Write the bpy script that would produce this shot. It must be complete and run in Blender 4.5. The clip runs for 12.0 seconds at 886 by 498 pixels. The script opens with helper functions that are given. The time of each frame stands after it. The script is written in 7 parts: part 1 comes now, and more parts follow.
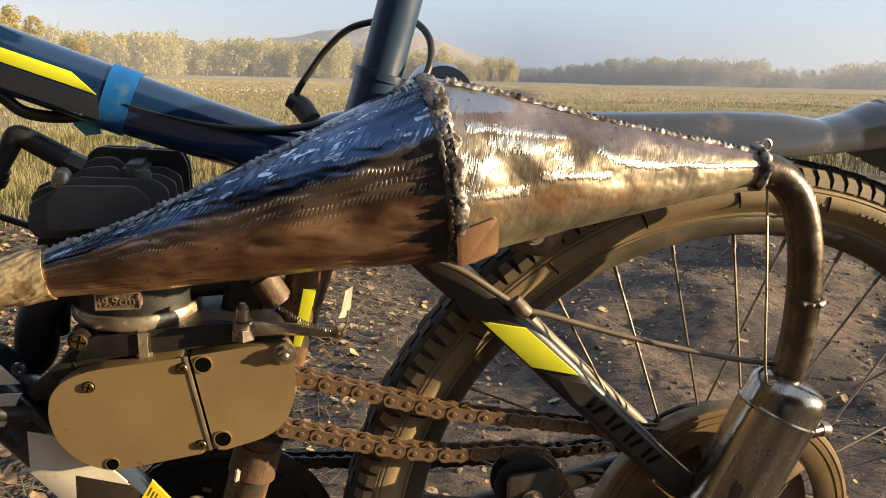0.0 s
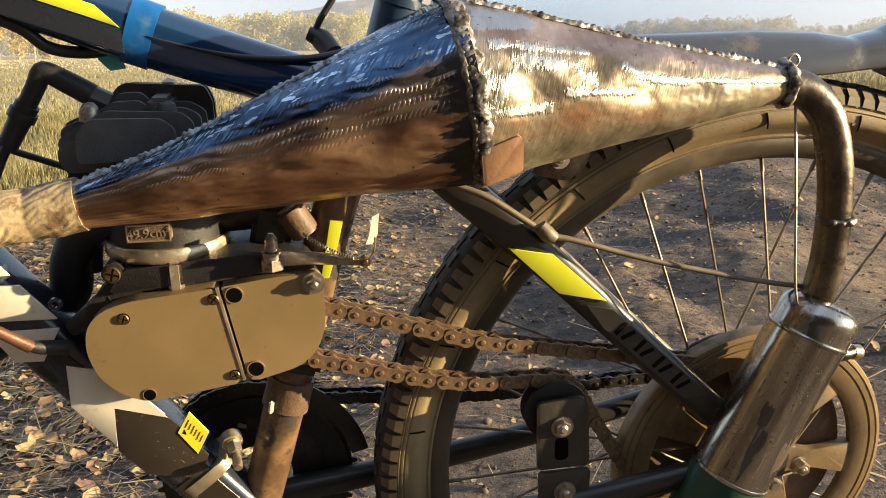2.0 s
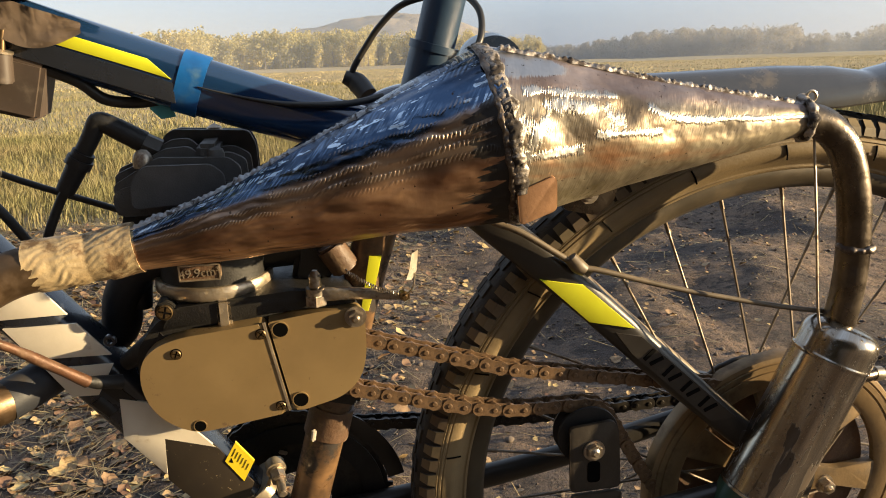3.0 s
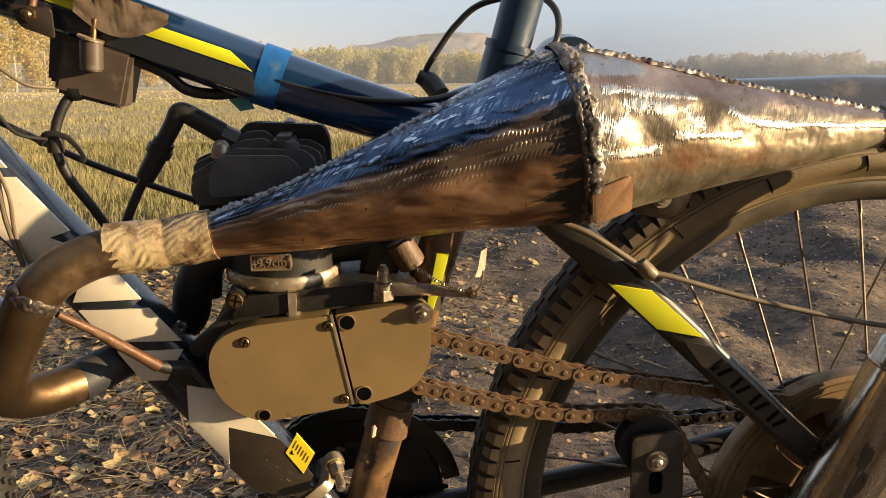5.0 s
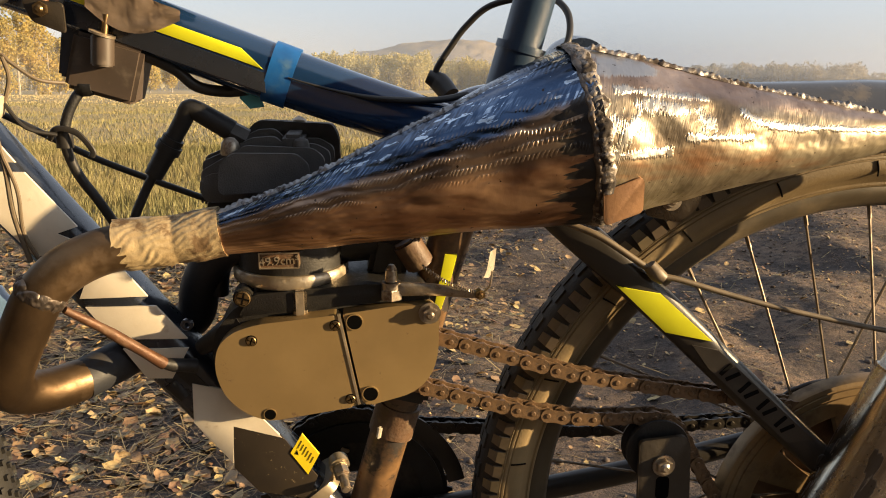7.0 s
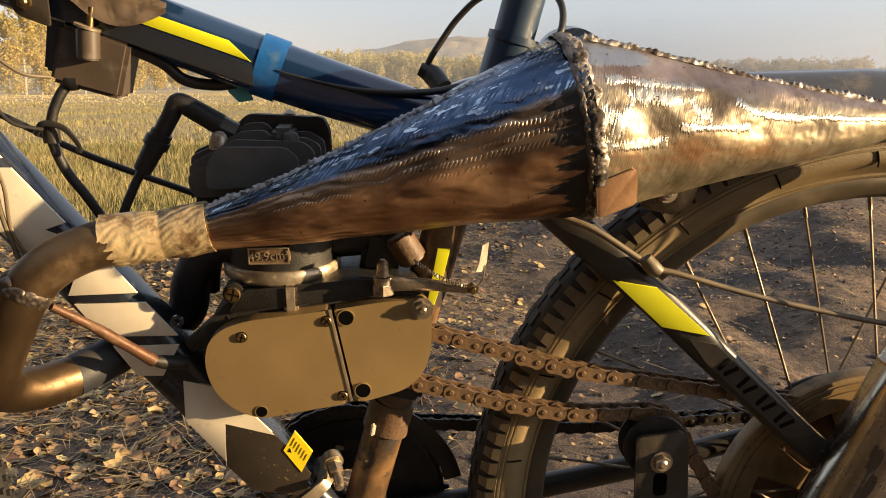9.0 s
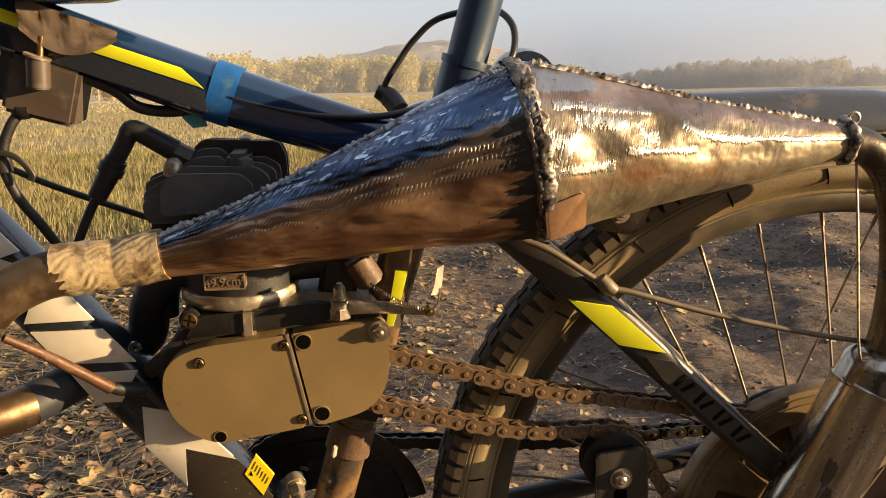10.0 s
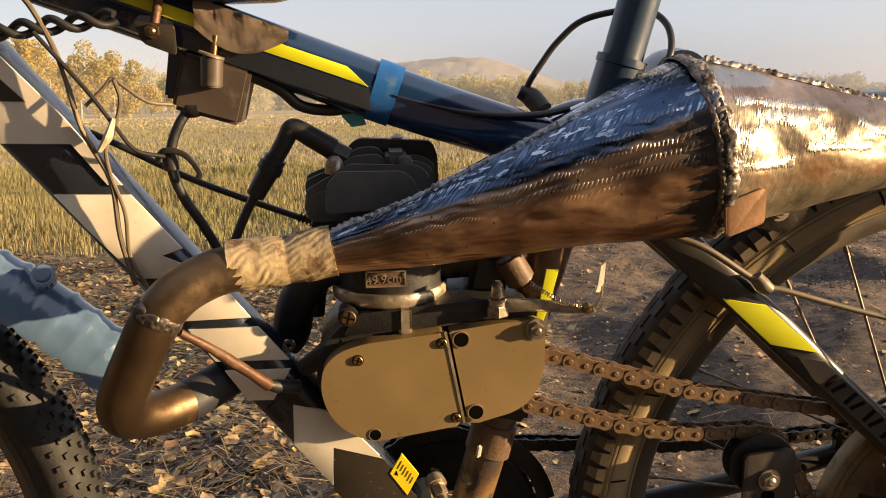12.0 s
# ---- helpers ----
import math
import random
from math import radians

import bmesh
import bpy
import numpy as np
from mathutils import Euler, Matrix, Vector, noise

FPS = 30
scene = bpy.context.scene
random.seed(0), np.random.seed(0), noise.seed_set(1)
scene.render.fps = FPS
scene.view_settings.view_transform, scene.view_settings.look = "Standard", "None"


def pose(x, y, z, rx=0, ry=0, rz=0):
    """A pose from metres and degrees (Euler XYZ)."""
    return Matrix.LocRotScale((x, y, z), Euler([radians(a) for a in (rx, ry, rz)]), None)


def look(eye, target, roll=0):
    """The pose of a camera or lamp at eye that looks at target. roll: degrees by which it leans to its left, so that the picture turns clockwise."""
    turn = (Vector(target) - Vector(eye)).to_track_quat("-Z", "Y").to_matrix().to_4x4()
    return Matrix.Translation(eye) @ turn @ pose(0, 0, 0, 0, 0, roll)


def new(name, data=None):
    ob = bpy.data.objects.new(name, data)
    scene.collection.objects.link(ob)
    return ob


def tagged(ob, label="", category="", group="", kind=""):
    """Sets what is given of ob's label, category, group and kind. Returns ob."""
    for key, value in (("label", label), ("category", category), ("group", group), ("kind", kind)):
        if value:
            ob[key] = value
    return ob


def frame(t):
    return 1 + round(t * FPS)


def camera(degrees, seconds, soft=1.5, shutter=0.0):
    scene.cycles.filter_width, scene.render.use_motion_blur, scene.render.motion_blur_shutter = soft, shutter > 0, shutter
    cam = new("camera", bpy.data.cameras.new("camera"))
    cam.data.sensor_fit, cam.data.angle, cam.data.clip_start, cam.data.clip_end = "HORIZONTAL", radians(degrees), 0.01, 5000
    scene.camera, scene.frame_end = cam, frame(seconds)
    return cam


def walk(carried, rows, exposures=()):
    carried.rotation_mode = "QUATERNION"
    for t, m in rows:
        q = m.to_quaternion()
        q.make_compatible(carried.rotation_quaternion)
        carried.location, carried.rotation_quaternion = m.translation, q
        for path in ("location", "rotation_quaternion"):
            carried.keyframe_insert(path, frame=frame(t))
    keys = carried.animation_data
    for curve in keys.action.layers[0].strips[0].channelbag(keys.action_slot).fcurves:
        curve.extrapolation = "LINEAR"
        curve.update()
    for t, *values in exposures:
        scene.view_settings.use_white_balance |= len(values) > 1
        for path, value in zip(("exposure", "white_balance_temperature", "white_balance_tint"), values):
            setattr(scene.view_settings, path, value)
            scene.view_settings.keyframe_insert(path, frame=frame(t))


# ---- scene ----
cam = camera(58.1, 12.0, 1.0)
PATH = [
    (0, (0.021, 0.008, 0.676), (-0.044, 1.964, 0.264), 1.2),
    (0.5, (0.051, 0.002, 0.685), (0.124, 1.955, 0.262), 1.1),
    (1, (0.045, -0.005, 0.668), (0.067, 1.932, 0.170), -0.0),
    (1.5, (0.026, 0.001, 0.656), (0.017, 1.941, 0.172), -0.3),
    (2, (0.020, 0.000, 0.646), (-0.103, 1.936, 0.161), -0.7),
    (2.5, (0.024, -0.010, 0.664), (-0.122, 1.923, 0.174), -2.2),
    (3, (0.003, -0.023, 0.667), (-0.145, 1.920, 0.216), -1.8),
    (3.5, (-0.004, -0.022, 0.658), (-0.193, 1.921, 0.225), -1.3),
    (3.7, (-0.007, -0.020, 0.660), (-0.188, 1.924, 0.226), -1.2),
    (5.3, (-0.018, -0.028, 0.651), (-0.291, 1.913, 0.255), -0.3),
    (5.5, (-0.021, -0.028, 0.650), (-0.282, 1.916, 0.259), 0.1),
    (6, (-0.021, -0.032, 0.649), (-0.283, 1.914, 0.269), 0.4),
    (6.5, (-0.020, -0.027, 0.646), (-0.285, 1.918, 0.266), 0.2),
    (7, (-0.020, -0.027, 0.648), (-0.284, 1.917, 0.259), 0.2),
    (8.8, (-0.010, -0.023, 0.644), (-0.308, 1.916, 0.257), -0.4),
    (9, (-0.011, -0.018, 0.644), (-0.290, 1.923, 0.249), -0.2),
    (9.5, (0.007, -0.012, 0.653), (-0.239, 1.934, 0.263), -0.7),
    (10, (0.010, -0.016, 0.658), (-0.231, 1.931, 0.272), -0.8),
    (10.5, (0.003, -0.021, 0.656), (-0.221, 1.932, 0.287), -0.7),
    (11, (-0.018, -0.024, 0.653), (-0.230, 1.931, 0.292), -0.6),
    (11.5, (-0.019, -0.026, 0.651), (-0.250, 1.928, 0.295), -0.6),
    (12, (-0.095, -0.033, 0.647), (-0.367, 1.917, 0.300), -0.9),
]
walk(cam, [(t, look(eye, target, roll)) for t, eye, target, roll in PATH], [(0, 1.10, 5550, 6), (0.5, 1.02, 5700, 7), (1.0, 1.33, 5550, 5), (2.5, 1.42, 5450, 3), (3.0, 1.10, 5700, 5), (5.5, 1.05, 5950, 7), (6.5, 1.05, 6100, 8), (9.0, 1.05, 6250, 9), (12, 1.05, 6350, 13)])

# ---- light ----
SUN_EL, SUN_AZ = 9.0, -3.5            # degrees above the horizon; degrees from +x towards +y
sun_dir = Vector((math.cos(radians(SUN_EL)) * math.cos(radians(SUN_AZ)), math.cos(radians(SUN_EL)) * math.sin(radians(SUN_AZ)), math.sin(radians(SUN_EL))))
world = bpy.data.worlds.new("sky")
scene.world = world
world.use_nodes = True
wn = world.node_tree
sky = wn.nodes.new("ShaderNodeTexSky")
sky.sky_type, sky.sun_disc = "NISHITA", False
sky.sun_elevation, sky.sun_rotation = radians(SUN_EL), radians(90 - SUN_AZ)
sky.air_density, sky.dust_density, sky.ozone_density = 1.3, 1.0, 3.0
pale = wn.nodes.new("ShaderNodeHueSaturation")
pale.inputs["Saturation"].default_value = 0.50
wn.links.new(sky.outputs["Color"], pale.inputs["Color"])
veil = wn.nodes.new("ShaderNodeMix")            # thin even haze over the whole sky
veil.data_type = "RGBA"
veil.inputs[0].default_value = 0.50
veil.inputs[7].default_value = (3.9, 3.90, 4.28, 1)
wn.links.new(pale.outputs["Color"], veil.inputs[6])
wn.links.new(veil.outputs[2], wn.nodes["Background"].inputs["Color"])
wn.nodes["Background"].inputs["Strength"].default_value = 0.106
sun = bpy.data.lights.new("sun", "SUN")
sun.energy, sun.angle, sun.color = 7.0, radians(0.6), (1.0, 0.69, 0.352)
sun_ob = new("sun", sun)
sun_ob.matrix_world = look(sun_dir * 50, (0, 0, 0))

# ---- materials ----


def tree_of(name):
    m = bpy.data.materials.new(name)
    m.use_nodes = True
    nt = m.node_tree
    return m, nt, nt.nodes["Principled BSDF"]


def noise_node(nt, vec, scale, detail=4.0, rough=0.55, stretch=None):
    if stretch:
        mp = nt.nodes.new("ShaderNodeMapping")
        mp.inputs["Scale"].default_value = stretch
        nt.links.new(vec, mp.inputs["Vector"])
        vec = mp.outputs["Vector"]
    n = nt.nodes.new("ShaderNodeTexNoise")
    n.inputs["Scale"].default_value, n.inputs["Detail"].default_value, n.inputs["Roughness"].default_value = scale, detail, rough
    nt.links.new(vec, n.inputs["Vector"])
    return n.outputs["Fac"]


def ramp(nt, fac, lo, hi):
    r = nt.nodes.new("ShaderNodeMapRange")
    r.inputs["From Min"].default_value, r.inputs["From Max"].default_value = lo, hi
    r.interpolation_type = "SMOOTHSTEP"
    nt.links.new(fac, r.inputs["Value"])
    return r.outputs["Result"]


def mixc(nt, fac, a, b):
    m = nt.nodes.new("ShaderNodeMix")
    m.data_type = "RGBA"
    for sock, val in ((m.inputs[6], a), (m.inputs[7], b)):
        if isinstance(val, tuple):
            sock.default_value = (*val, 1)
        else:
            nt.links.new(val, sock)
    if isinstance(fac, float):
        m.inputs[0].default_value = fac
    else:
        nt.links.new(fac, m.inputs[0])
    return m.outputs[2]


def surface(name, base, vary=None, vscale=30.0, dirt=None, dscale=12.0, dcut=(0.5, 0.7), rough=(0.4, 0.6), metal=0.0, bump=0.0, bscale=200.0,
            stretch=None, coat=0.0, grain=None, random_value=0.0, trans=0.0):
    """Base colour with fine variation, dirt in patches, uneven gloss and fine relief; metres."""
    m, nt, p = tree_of(name)
    tc = nt.nodes.new("ShaderNodeTexCoord")
    vec = tc.outputs["Object"]
    col = mixc(nt, ramp(nt, noise_node(nt, vec, vscale, 5, 0.6, stretch), 0.3, 0.7), base, vary or tuple(c * 0.75 for c in base))
    if grain:
        col = mixc(nt, ramp(nt, noise_node(nt, vec, vscale * 9, 3, 0.6), 0.52, 0.68), col, grain)
    dfac = None
    if dirt:
        dfac = ramp(nt, noise_node(nt, vec, dscale, 6, 0.65), *dcut)
        col = mixc(nt, dfac, col, dirt)
    if random_value:
        oi = nt.nodes.new("ShaderNodeObjectInfo")
        geo = nt.nodes.new("ShaderNodeNewGeometry")
        add = nt.nodes.new("ShaderNodeMath")
        add.operation = "ADD"
        nt.links.new(oi.outputs["Random"], add.inputs[0])
        nt.links.new(geo.outputs["Random Per Island"], add.inputs[1])
        fr = nt.nodes.new("ShaderNodeMath")
        fr.operation = "FRACT"
        nt.links.new(add.outputs[0], fr.inputs[0])
        rr = nt.nodes.new("ShaderNodeMapRange")
        rr.inputs["To Min"].default_value, rr.inputs["To Max"].default_value = 1 - random_value, 1 + random_value
        nt.links.new(fr.outputs[0], rr.inputs["Value"])
        hs = nt.nodes.new("ShaderNodeHueSaturation")
        nt.links.new(rr.outputs["Result"], hs.inputs["Value"])
        hr = nt.nodes.new("ShaderNodeMapRange")
        hr.inputs["To Min"].default_value, hr.inputs["To Max"].default_value = 0.5 - 0.05 * random_value, 0.5 + 0.05 * random_value
        nt.links.new(fr.outputs[0], hr.inputs["Value"])
        nt.links.new(hr.outputs["Result"], hs.inputs["Hue"])
        nt.links.new(col, hs.inputs["Color"])
        col = hs.outputs["Color"]
    nt.links.new(col, p.inputs["Base Color"])
    rfac = noise_node(nt, vec, vscale * 2.3, 4, 0.6)
    rr = nt.nodes.new("ShaderNodeMapRange")
    rr.inputs["From Min"].default_value, rr.inputs["From Max"].default_value = 0.3, 0.7
    rr.inputs["To Min"].default_value, rr.inputs["To Max"].default_value = rough
    nt.links.new(rfac, rr.inputs["Value"])
    rout = rr.outputs["Result"]
    if dfac is not None:
        mx = nt.nodes.new("ShaderNodeMath")
        mx.operation = "MULTIPLY_ADD"
        mx.inputs[1].default_value = 0.35
        nt.links.new(dfac, mx.inputs[0])
        nt.links.new(rout, mx.inputs[2])
        mx.use_clamp = True
        rout = mx.outputs[0]
        if metal:
            mm = nt.nodes.new("ShaderNodeMath")
            mm.operation = "MULTIPLY_ADD"
            mm.inputs[1].default_value, mm.inputs[2].default_value = -metal * 0.75, metal
            nt.links.new(dfac, mm.inputs[0])
            nt.links.new(mm.outputs[0], p.inputs["Metallic"])
    nt.links.new(rout, p.inputs["Roughness"])
    if not (metal and dfac is not None):
        p.inputs["Metallic"].default_value = metal
    p.inputs["Coat Weight"].default_value = coat
    p.inputs["Coat Roughness"].default_value = 0.12
    if trans:
        p.inputs["Transmission Weight"].default_value = trans
    if bump:
        b = nt.nodes.new("ShaderNodeBump")
        b.inputs["Strength"].default_value, b.inputs["Distance"].default_value = 1.0, bump
        nt.links.new(noise_node(nt, vec, bscale, 5, 0.6, stretch), b.inputs["Height"])
        nt.links.new(b.outputs["Normal"], p.inputs["Normal"])
    return m


def math_node(nt, op, a, b=0.0, c=0.0):
    n = nt.nodes.new("ShaderNodeMath")
    n.operation = op
    for sock, val in zip(n.inputs, (a, b, c)):
        if isinstance(val, (int, float)):
            sock.default_value = val
        else:
            nt.links.new(val, sock)
    return n.outputs[0]


def combine(nt, x, y, z=0.0):
    n = nt.nodes.new("ShaderNodeCombineXYZ")
    for sock, val in zip(n.inputs, (x, y, z)):
        if isinstance(val, (int, float)):
            sock.default_value = val
        else:
            nt.links.new(val, sock)
    return n.outputs["Vector"]


def cone_space(nt, axis, radius):
    """Place on a cone: object vector, x along it, height over its middle line (-1 to 1), angle and arc length round it."""
    tc = nt.nodes.new("ShaderNodeTexCoord")
    vec = tc.outputs["Object"]
    sx = nt.nodes.new("ShaderNodeSeparateXYZ")
    nt.links.new(vec, sx.inputs["Vector"])
    x, z = sx.outputs["X"], sx.outputs["Z"]
    up = math_node(nt, "SUBTRACT", z, math_node(nt, "MULTIPLY_ADD", x, axis[1], axis[0]))
    up = math_node(nt, "DIVIDE", up, math_node(nt, "MULTIPLY_ADD", x, radius[1], radius[0]))
    up = math_node(nt, "MAXIMUM", math_node(nt, "MINIMUM", up, 0.99), -0.99)
    ang = math_node(nt, "ARCSINE", up)
    return vec, x, z, up, ang, math_node(nt, "MULTIPLY", ang, 0.045)


def strokes(nt, x, arc, pitch, length, lean, cut):
    """Short grinder strokes side by side, leaning along the cone."""
    q = math_node(nt, "MULTIPLY_ADD", arc, -lean, x)
    v = combine(nt, math_node(nt, "MULTIPLY", q, 1 / pitch), math_node(nt, "MULTIPLY", arc, 1 / length))
    return ramp(nt, noise_node(nt, v, 1.0, 1.5, 0.5), *cut)


def lanes(nt, x, ang, along, across, cut, seed=0.0):
    return ramp(nt, noise_node(nt, combine(nt, math_node(nt, "MULTIPLY", x, along), math_node(nt, "MULTIPLY", ang, across), seed), 1.0, 3, 0.55), *cut)


def hatch(nt, x, arc, pitch, lean, warp):
    """Even file marks across a row, 0 to 1, with a slow wobble."""
    q = math_node(nt, "MULTIPLY_ADD", arc, -lean, x)
    q = math_node(nt, "MULTIPLY_ADD", warp, pitch * 5.0, q)
    return math_node(nt, "MULTIPLY_ADD", math_node(nt, "SINE", math_node(nt, "MULTIPLY", q, 2 * math.pi / pitch)), 0.5, 0.5)


def stroke_mark(nt, x, ang, a, b, width, rag):
    """1 near the line from a to b, each (x, angle), falling to 0 at its ragged edge."""
    ax, ay, bx, by = a[0], a[1] * 0.045, b[0], b[1] * 0.045
    dx, dy = bx - ax, by - ay
    ll = dx * dx + dy * dy
    px, py = math_node(nt, "SUBTRACT", x, ax), math_node(nt, "MULTIPLY_ADD", ang, 0.045, -ay)
    t = math_node(nt, "ADD", math_node(nt, "MULTIPLY", px, dx / ll), math_node(nt, "MULTIPLY", py, dy / ll))
    t = math_node(nt, "MINIMUM", math_node(nt, "MAXIMUM", t, 0.0), 1.0)
    ex, ey = math_node(nt, "MULTIPLY_ADD", t, -dx, px), math_node(nt, "MULTIPLY_ADD", t, -dy, py)
    d = math_node(nt, "SQRT", math_node(nt, "ADD", math_node(nt, "MULTIPLY", ex, ex), math_node(nt, "MULTIPLY", ey, ey)))
    d = math_node(nt, "MULTIPLY_ADD", rag, width * 1.6, d)
    return math_node(nt, "SUBTRACT", 1.0, ramp(nt, d, width * 0.2, width * 1.35))


def times(nt, *facs):
    out = facs[0]
    for f in facs[1:]:
        out = math_node(nt, "MULTIPLY", out, f)
    return out


def lerp_value(nt, fac, a, b):
    """a where fac is 0, b where it is 1."""
    d = math_node(nt, "SUBTRACT", b, a) if not (isinstance(a, (int, float)) and isinstance(b, (int, float))) else b - a
    return math_node(nt, "MULTIPLY_ADD", fac, d, a)


def bumps(nt, p, layers):
    last = None
    for height, dist in layers:
        n = nt.nodes.new("ShaderNodeBump")
        n.inputs["Distance"].default_value = dist
        nt.links.new(height, n.inputs["Height"])
        if last is not None:
            nt.links.new(last, n.inputs["Normal"])
        last = n.outputs["Normal"]
    nt.links.new(last, p.inputs["Normal"])


def front_steel():
    """Browned sheet: copper brown below, knurled grinder rows along the flank, soot by the belly weld. The sky's
    reflection is painted in above, blue-black with bright strokes.
    """
    m, nt, p = tree_of("brown_steel_sky_sheen")
    vec, x, z, up, ang, arc = cone_space(nt, (0.3898, 0.2698), (0.1139, 0.1885))
    big = noise_node(nt, vec, 17, 4, 0.55, (0.5, 1.0, 1.0))
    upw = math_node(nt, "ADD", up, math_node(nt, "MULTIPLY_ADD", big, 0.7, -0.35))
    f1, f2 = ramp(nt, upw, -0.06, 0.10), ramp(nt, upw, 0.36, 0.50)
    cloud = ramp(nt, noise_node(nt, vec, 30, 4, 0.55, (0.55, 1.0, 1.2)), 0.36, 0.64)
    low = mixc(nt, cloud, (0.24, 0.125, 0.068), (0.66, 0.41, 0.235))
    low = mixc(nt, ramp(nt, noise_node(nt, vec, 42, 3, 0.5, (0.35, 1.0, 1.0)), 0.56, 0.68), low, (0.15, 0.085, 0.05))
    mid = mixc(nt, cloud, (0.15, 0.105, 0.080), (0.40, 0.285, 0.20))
    # reflected sky put into the base colour of the upper side
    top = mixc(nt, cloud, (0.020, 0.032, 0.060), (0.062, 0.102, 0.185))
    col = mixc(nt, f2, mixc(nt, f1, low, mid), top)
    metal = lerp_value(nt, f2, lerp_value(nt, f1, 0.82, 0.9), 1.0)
    rgh = lerp_value(nt, f2, lerp_value(nt, f1, 0.36, 0.34), 0.22)
    # knurled rows along the flank
    warp = noise_node(nt, vec, 34, 2, 0.5)
    row = math_node(nt, "SINE", math_node(nt, "ADD", math_node(nt, "MULTIPLY", ang, 36.0), math_node(nt, "MULTIPLY_ADD", warp, 14.0, math_node(nt, "MULTIPLY", x, 45.0))))
    rows = times(nt, ramp(nt, row, -0.5, 0.7), lanes(nt, x, ang, 24.0, 4.5, (0.42, 0.58), 2.0))
    cuts = hatch(nt, x, arc, 0.0029, 0.55, warp)
    zone = times(nt, ramp(nt, upw, -0.12, 0.06), math_node(nt, "SUBTRACT", 1.0, ramp(nt, upw, 0.52, 0.70)))
    row_fac = times(nt, rows, ramp(nt, cuts, 0.30, 0.75), zone)
    col = mixc(nt, math_node(nt, "MULTIPLY", row_fac, 0.6), col, (0.46, 0.37, 0.28))
    # pale bands painted as highlights on the swelling before the belly
    sheen_band = times(nt, lanes(nt, x, ang, 7.0, 4.5, (0.52, 0.60), 21.0), zone, ramp(nt, x, -0.40, -0.33))
    col = mixc(nt, math_node(nt, "MULTIPLY", sheen_band, 0.6), col, (0.60, 0.47, 0.34))
    # fine strokes above, blue sky sheen in their colour, bright in some lanes only
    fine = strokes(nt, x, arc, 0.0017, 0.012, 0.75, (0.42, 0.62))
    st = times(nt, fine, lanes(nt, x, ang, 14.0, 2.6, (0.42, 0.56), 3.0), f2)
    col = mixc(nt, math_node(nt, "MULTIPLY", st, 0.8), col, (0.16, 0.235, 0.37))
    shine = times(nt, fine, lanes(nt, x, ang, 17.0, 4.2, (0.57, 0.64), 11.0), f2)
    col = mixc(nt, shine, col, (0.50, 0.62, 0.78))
    # pale blue flakes below the seam: sky glints painted on
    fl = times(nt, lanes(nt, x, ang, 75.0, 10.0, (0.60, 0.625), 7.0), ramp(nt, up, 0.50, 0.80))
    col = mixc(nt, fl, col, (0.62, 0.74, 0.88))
    col = mixc(nt, ramp(nt, noise_node(nt, vec, 260, 2, 0.5), 0.70, 0.75), col, (0.05, 0.034, 0.024))
    rgh = lerp_value(nt, math_node(nt, "MAXIMUM", math_node(nt, "MAXIMUM", shine, fl), row_fac), rgh, 0.36)
    # soot fingers
    d = math_node(nt, "ADD", math_node(nt, "MULTIPLY_ADD", z, 0.17, x), 0.270 - 0.317 * 0.17)
    fing = lanes(nt, x, ang, 18.0, 5.0, (0.28, 0.72), 5.0)
    reach = math_node(nt, "MULTIPLY_ADD", fing, 0.036, math_node(nt, "MULTIPLY_ADD", up, -0.012, -0.004))
    soot = ramp(nt, math_node(nt, "ADD", d, reach), -0.0065, -0.0025)
    soot = times(nt, soot, math_node(nt, "SUBTRACT", 1.0, math_node(nt, "MULTIPLY", ramp(nt, up, 0.45, 0.8), 0.75)))
    col = mixc(nt, soot, col, (0.014, 0.012, 0.012))
    metal = lerp_value(nt, soot, metal, 0.2)
    rgh = lerp_value(nt, soot, rgh, 0.55)
    nt.links.new(col, p.inputs["Base Color"])
    nt.links.new(metal, p.inputs["Metallic"])
    nt.links.new(math_node(nt, "ADD", rgh, math_node(nt, "MULTIPLY_ADD", noise_node(nt, vec, 60, 5, 0.65), 0.16, -0.08)), p.inputs["Roughness"])
    bumps(nt, p, [(noise_node(nt, vec, 26, 2, 0.4, (0.6, 1.0, 1.2)), 0.007), (row, 0.00016), (row_fac, 0.0003), (st, 0.00016), (noise_node(nt, vec, 300, 3, 0.6, (1.0, 1.0, 0.2)), 0.00012)])
    return m


# grinder passes and highlight lines painted on the rear cone: from, to (along the cone, angle), half width
GLINT_PASSES = [((-0.272, 0.10), (-0.262, 0.26), 0.0042), ((-0.262, -0.06), (-0.250, 0.24), 0.0040), ((-0.262, -0.10), (-0.224, -0.10), 0.0020), ((-0.262, 0.60), (-0.196, 0.60), 0.0022),
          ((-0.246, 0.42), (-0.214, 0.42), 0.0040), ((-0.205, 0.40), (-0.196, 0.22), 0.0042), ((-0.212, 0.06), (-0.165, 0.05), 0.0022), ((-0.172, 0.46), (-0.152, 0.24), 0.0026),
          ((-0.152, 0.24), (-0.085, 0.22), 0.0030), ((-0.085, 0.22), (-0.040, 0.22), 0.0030)]


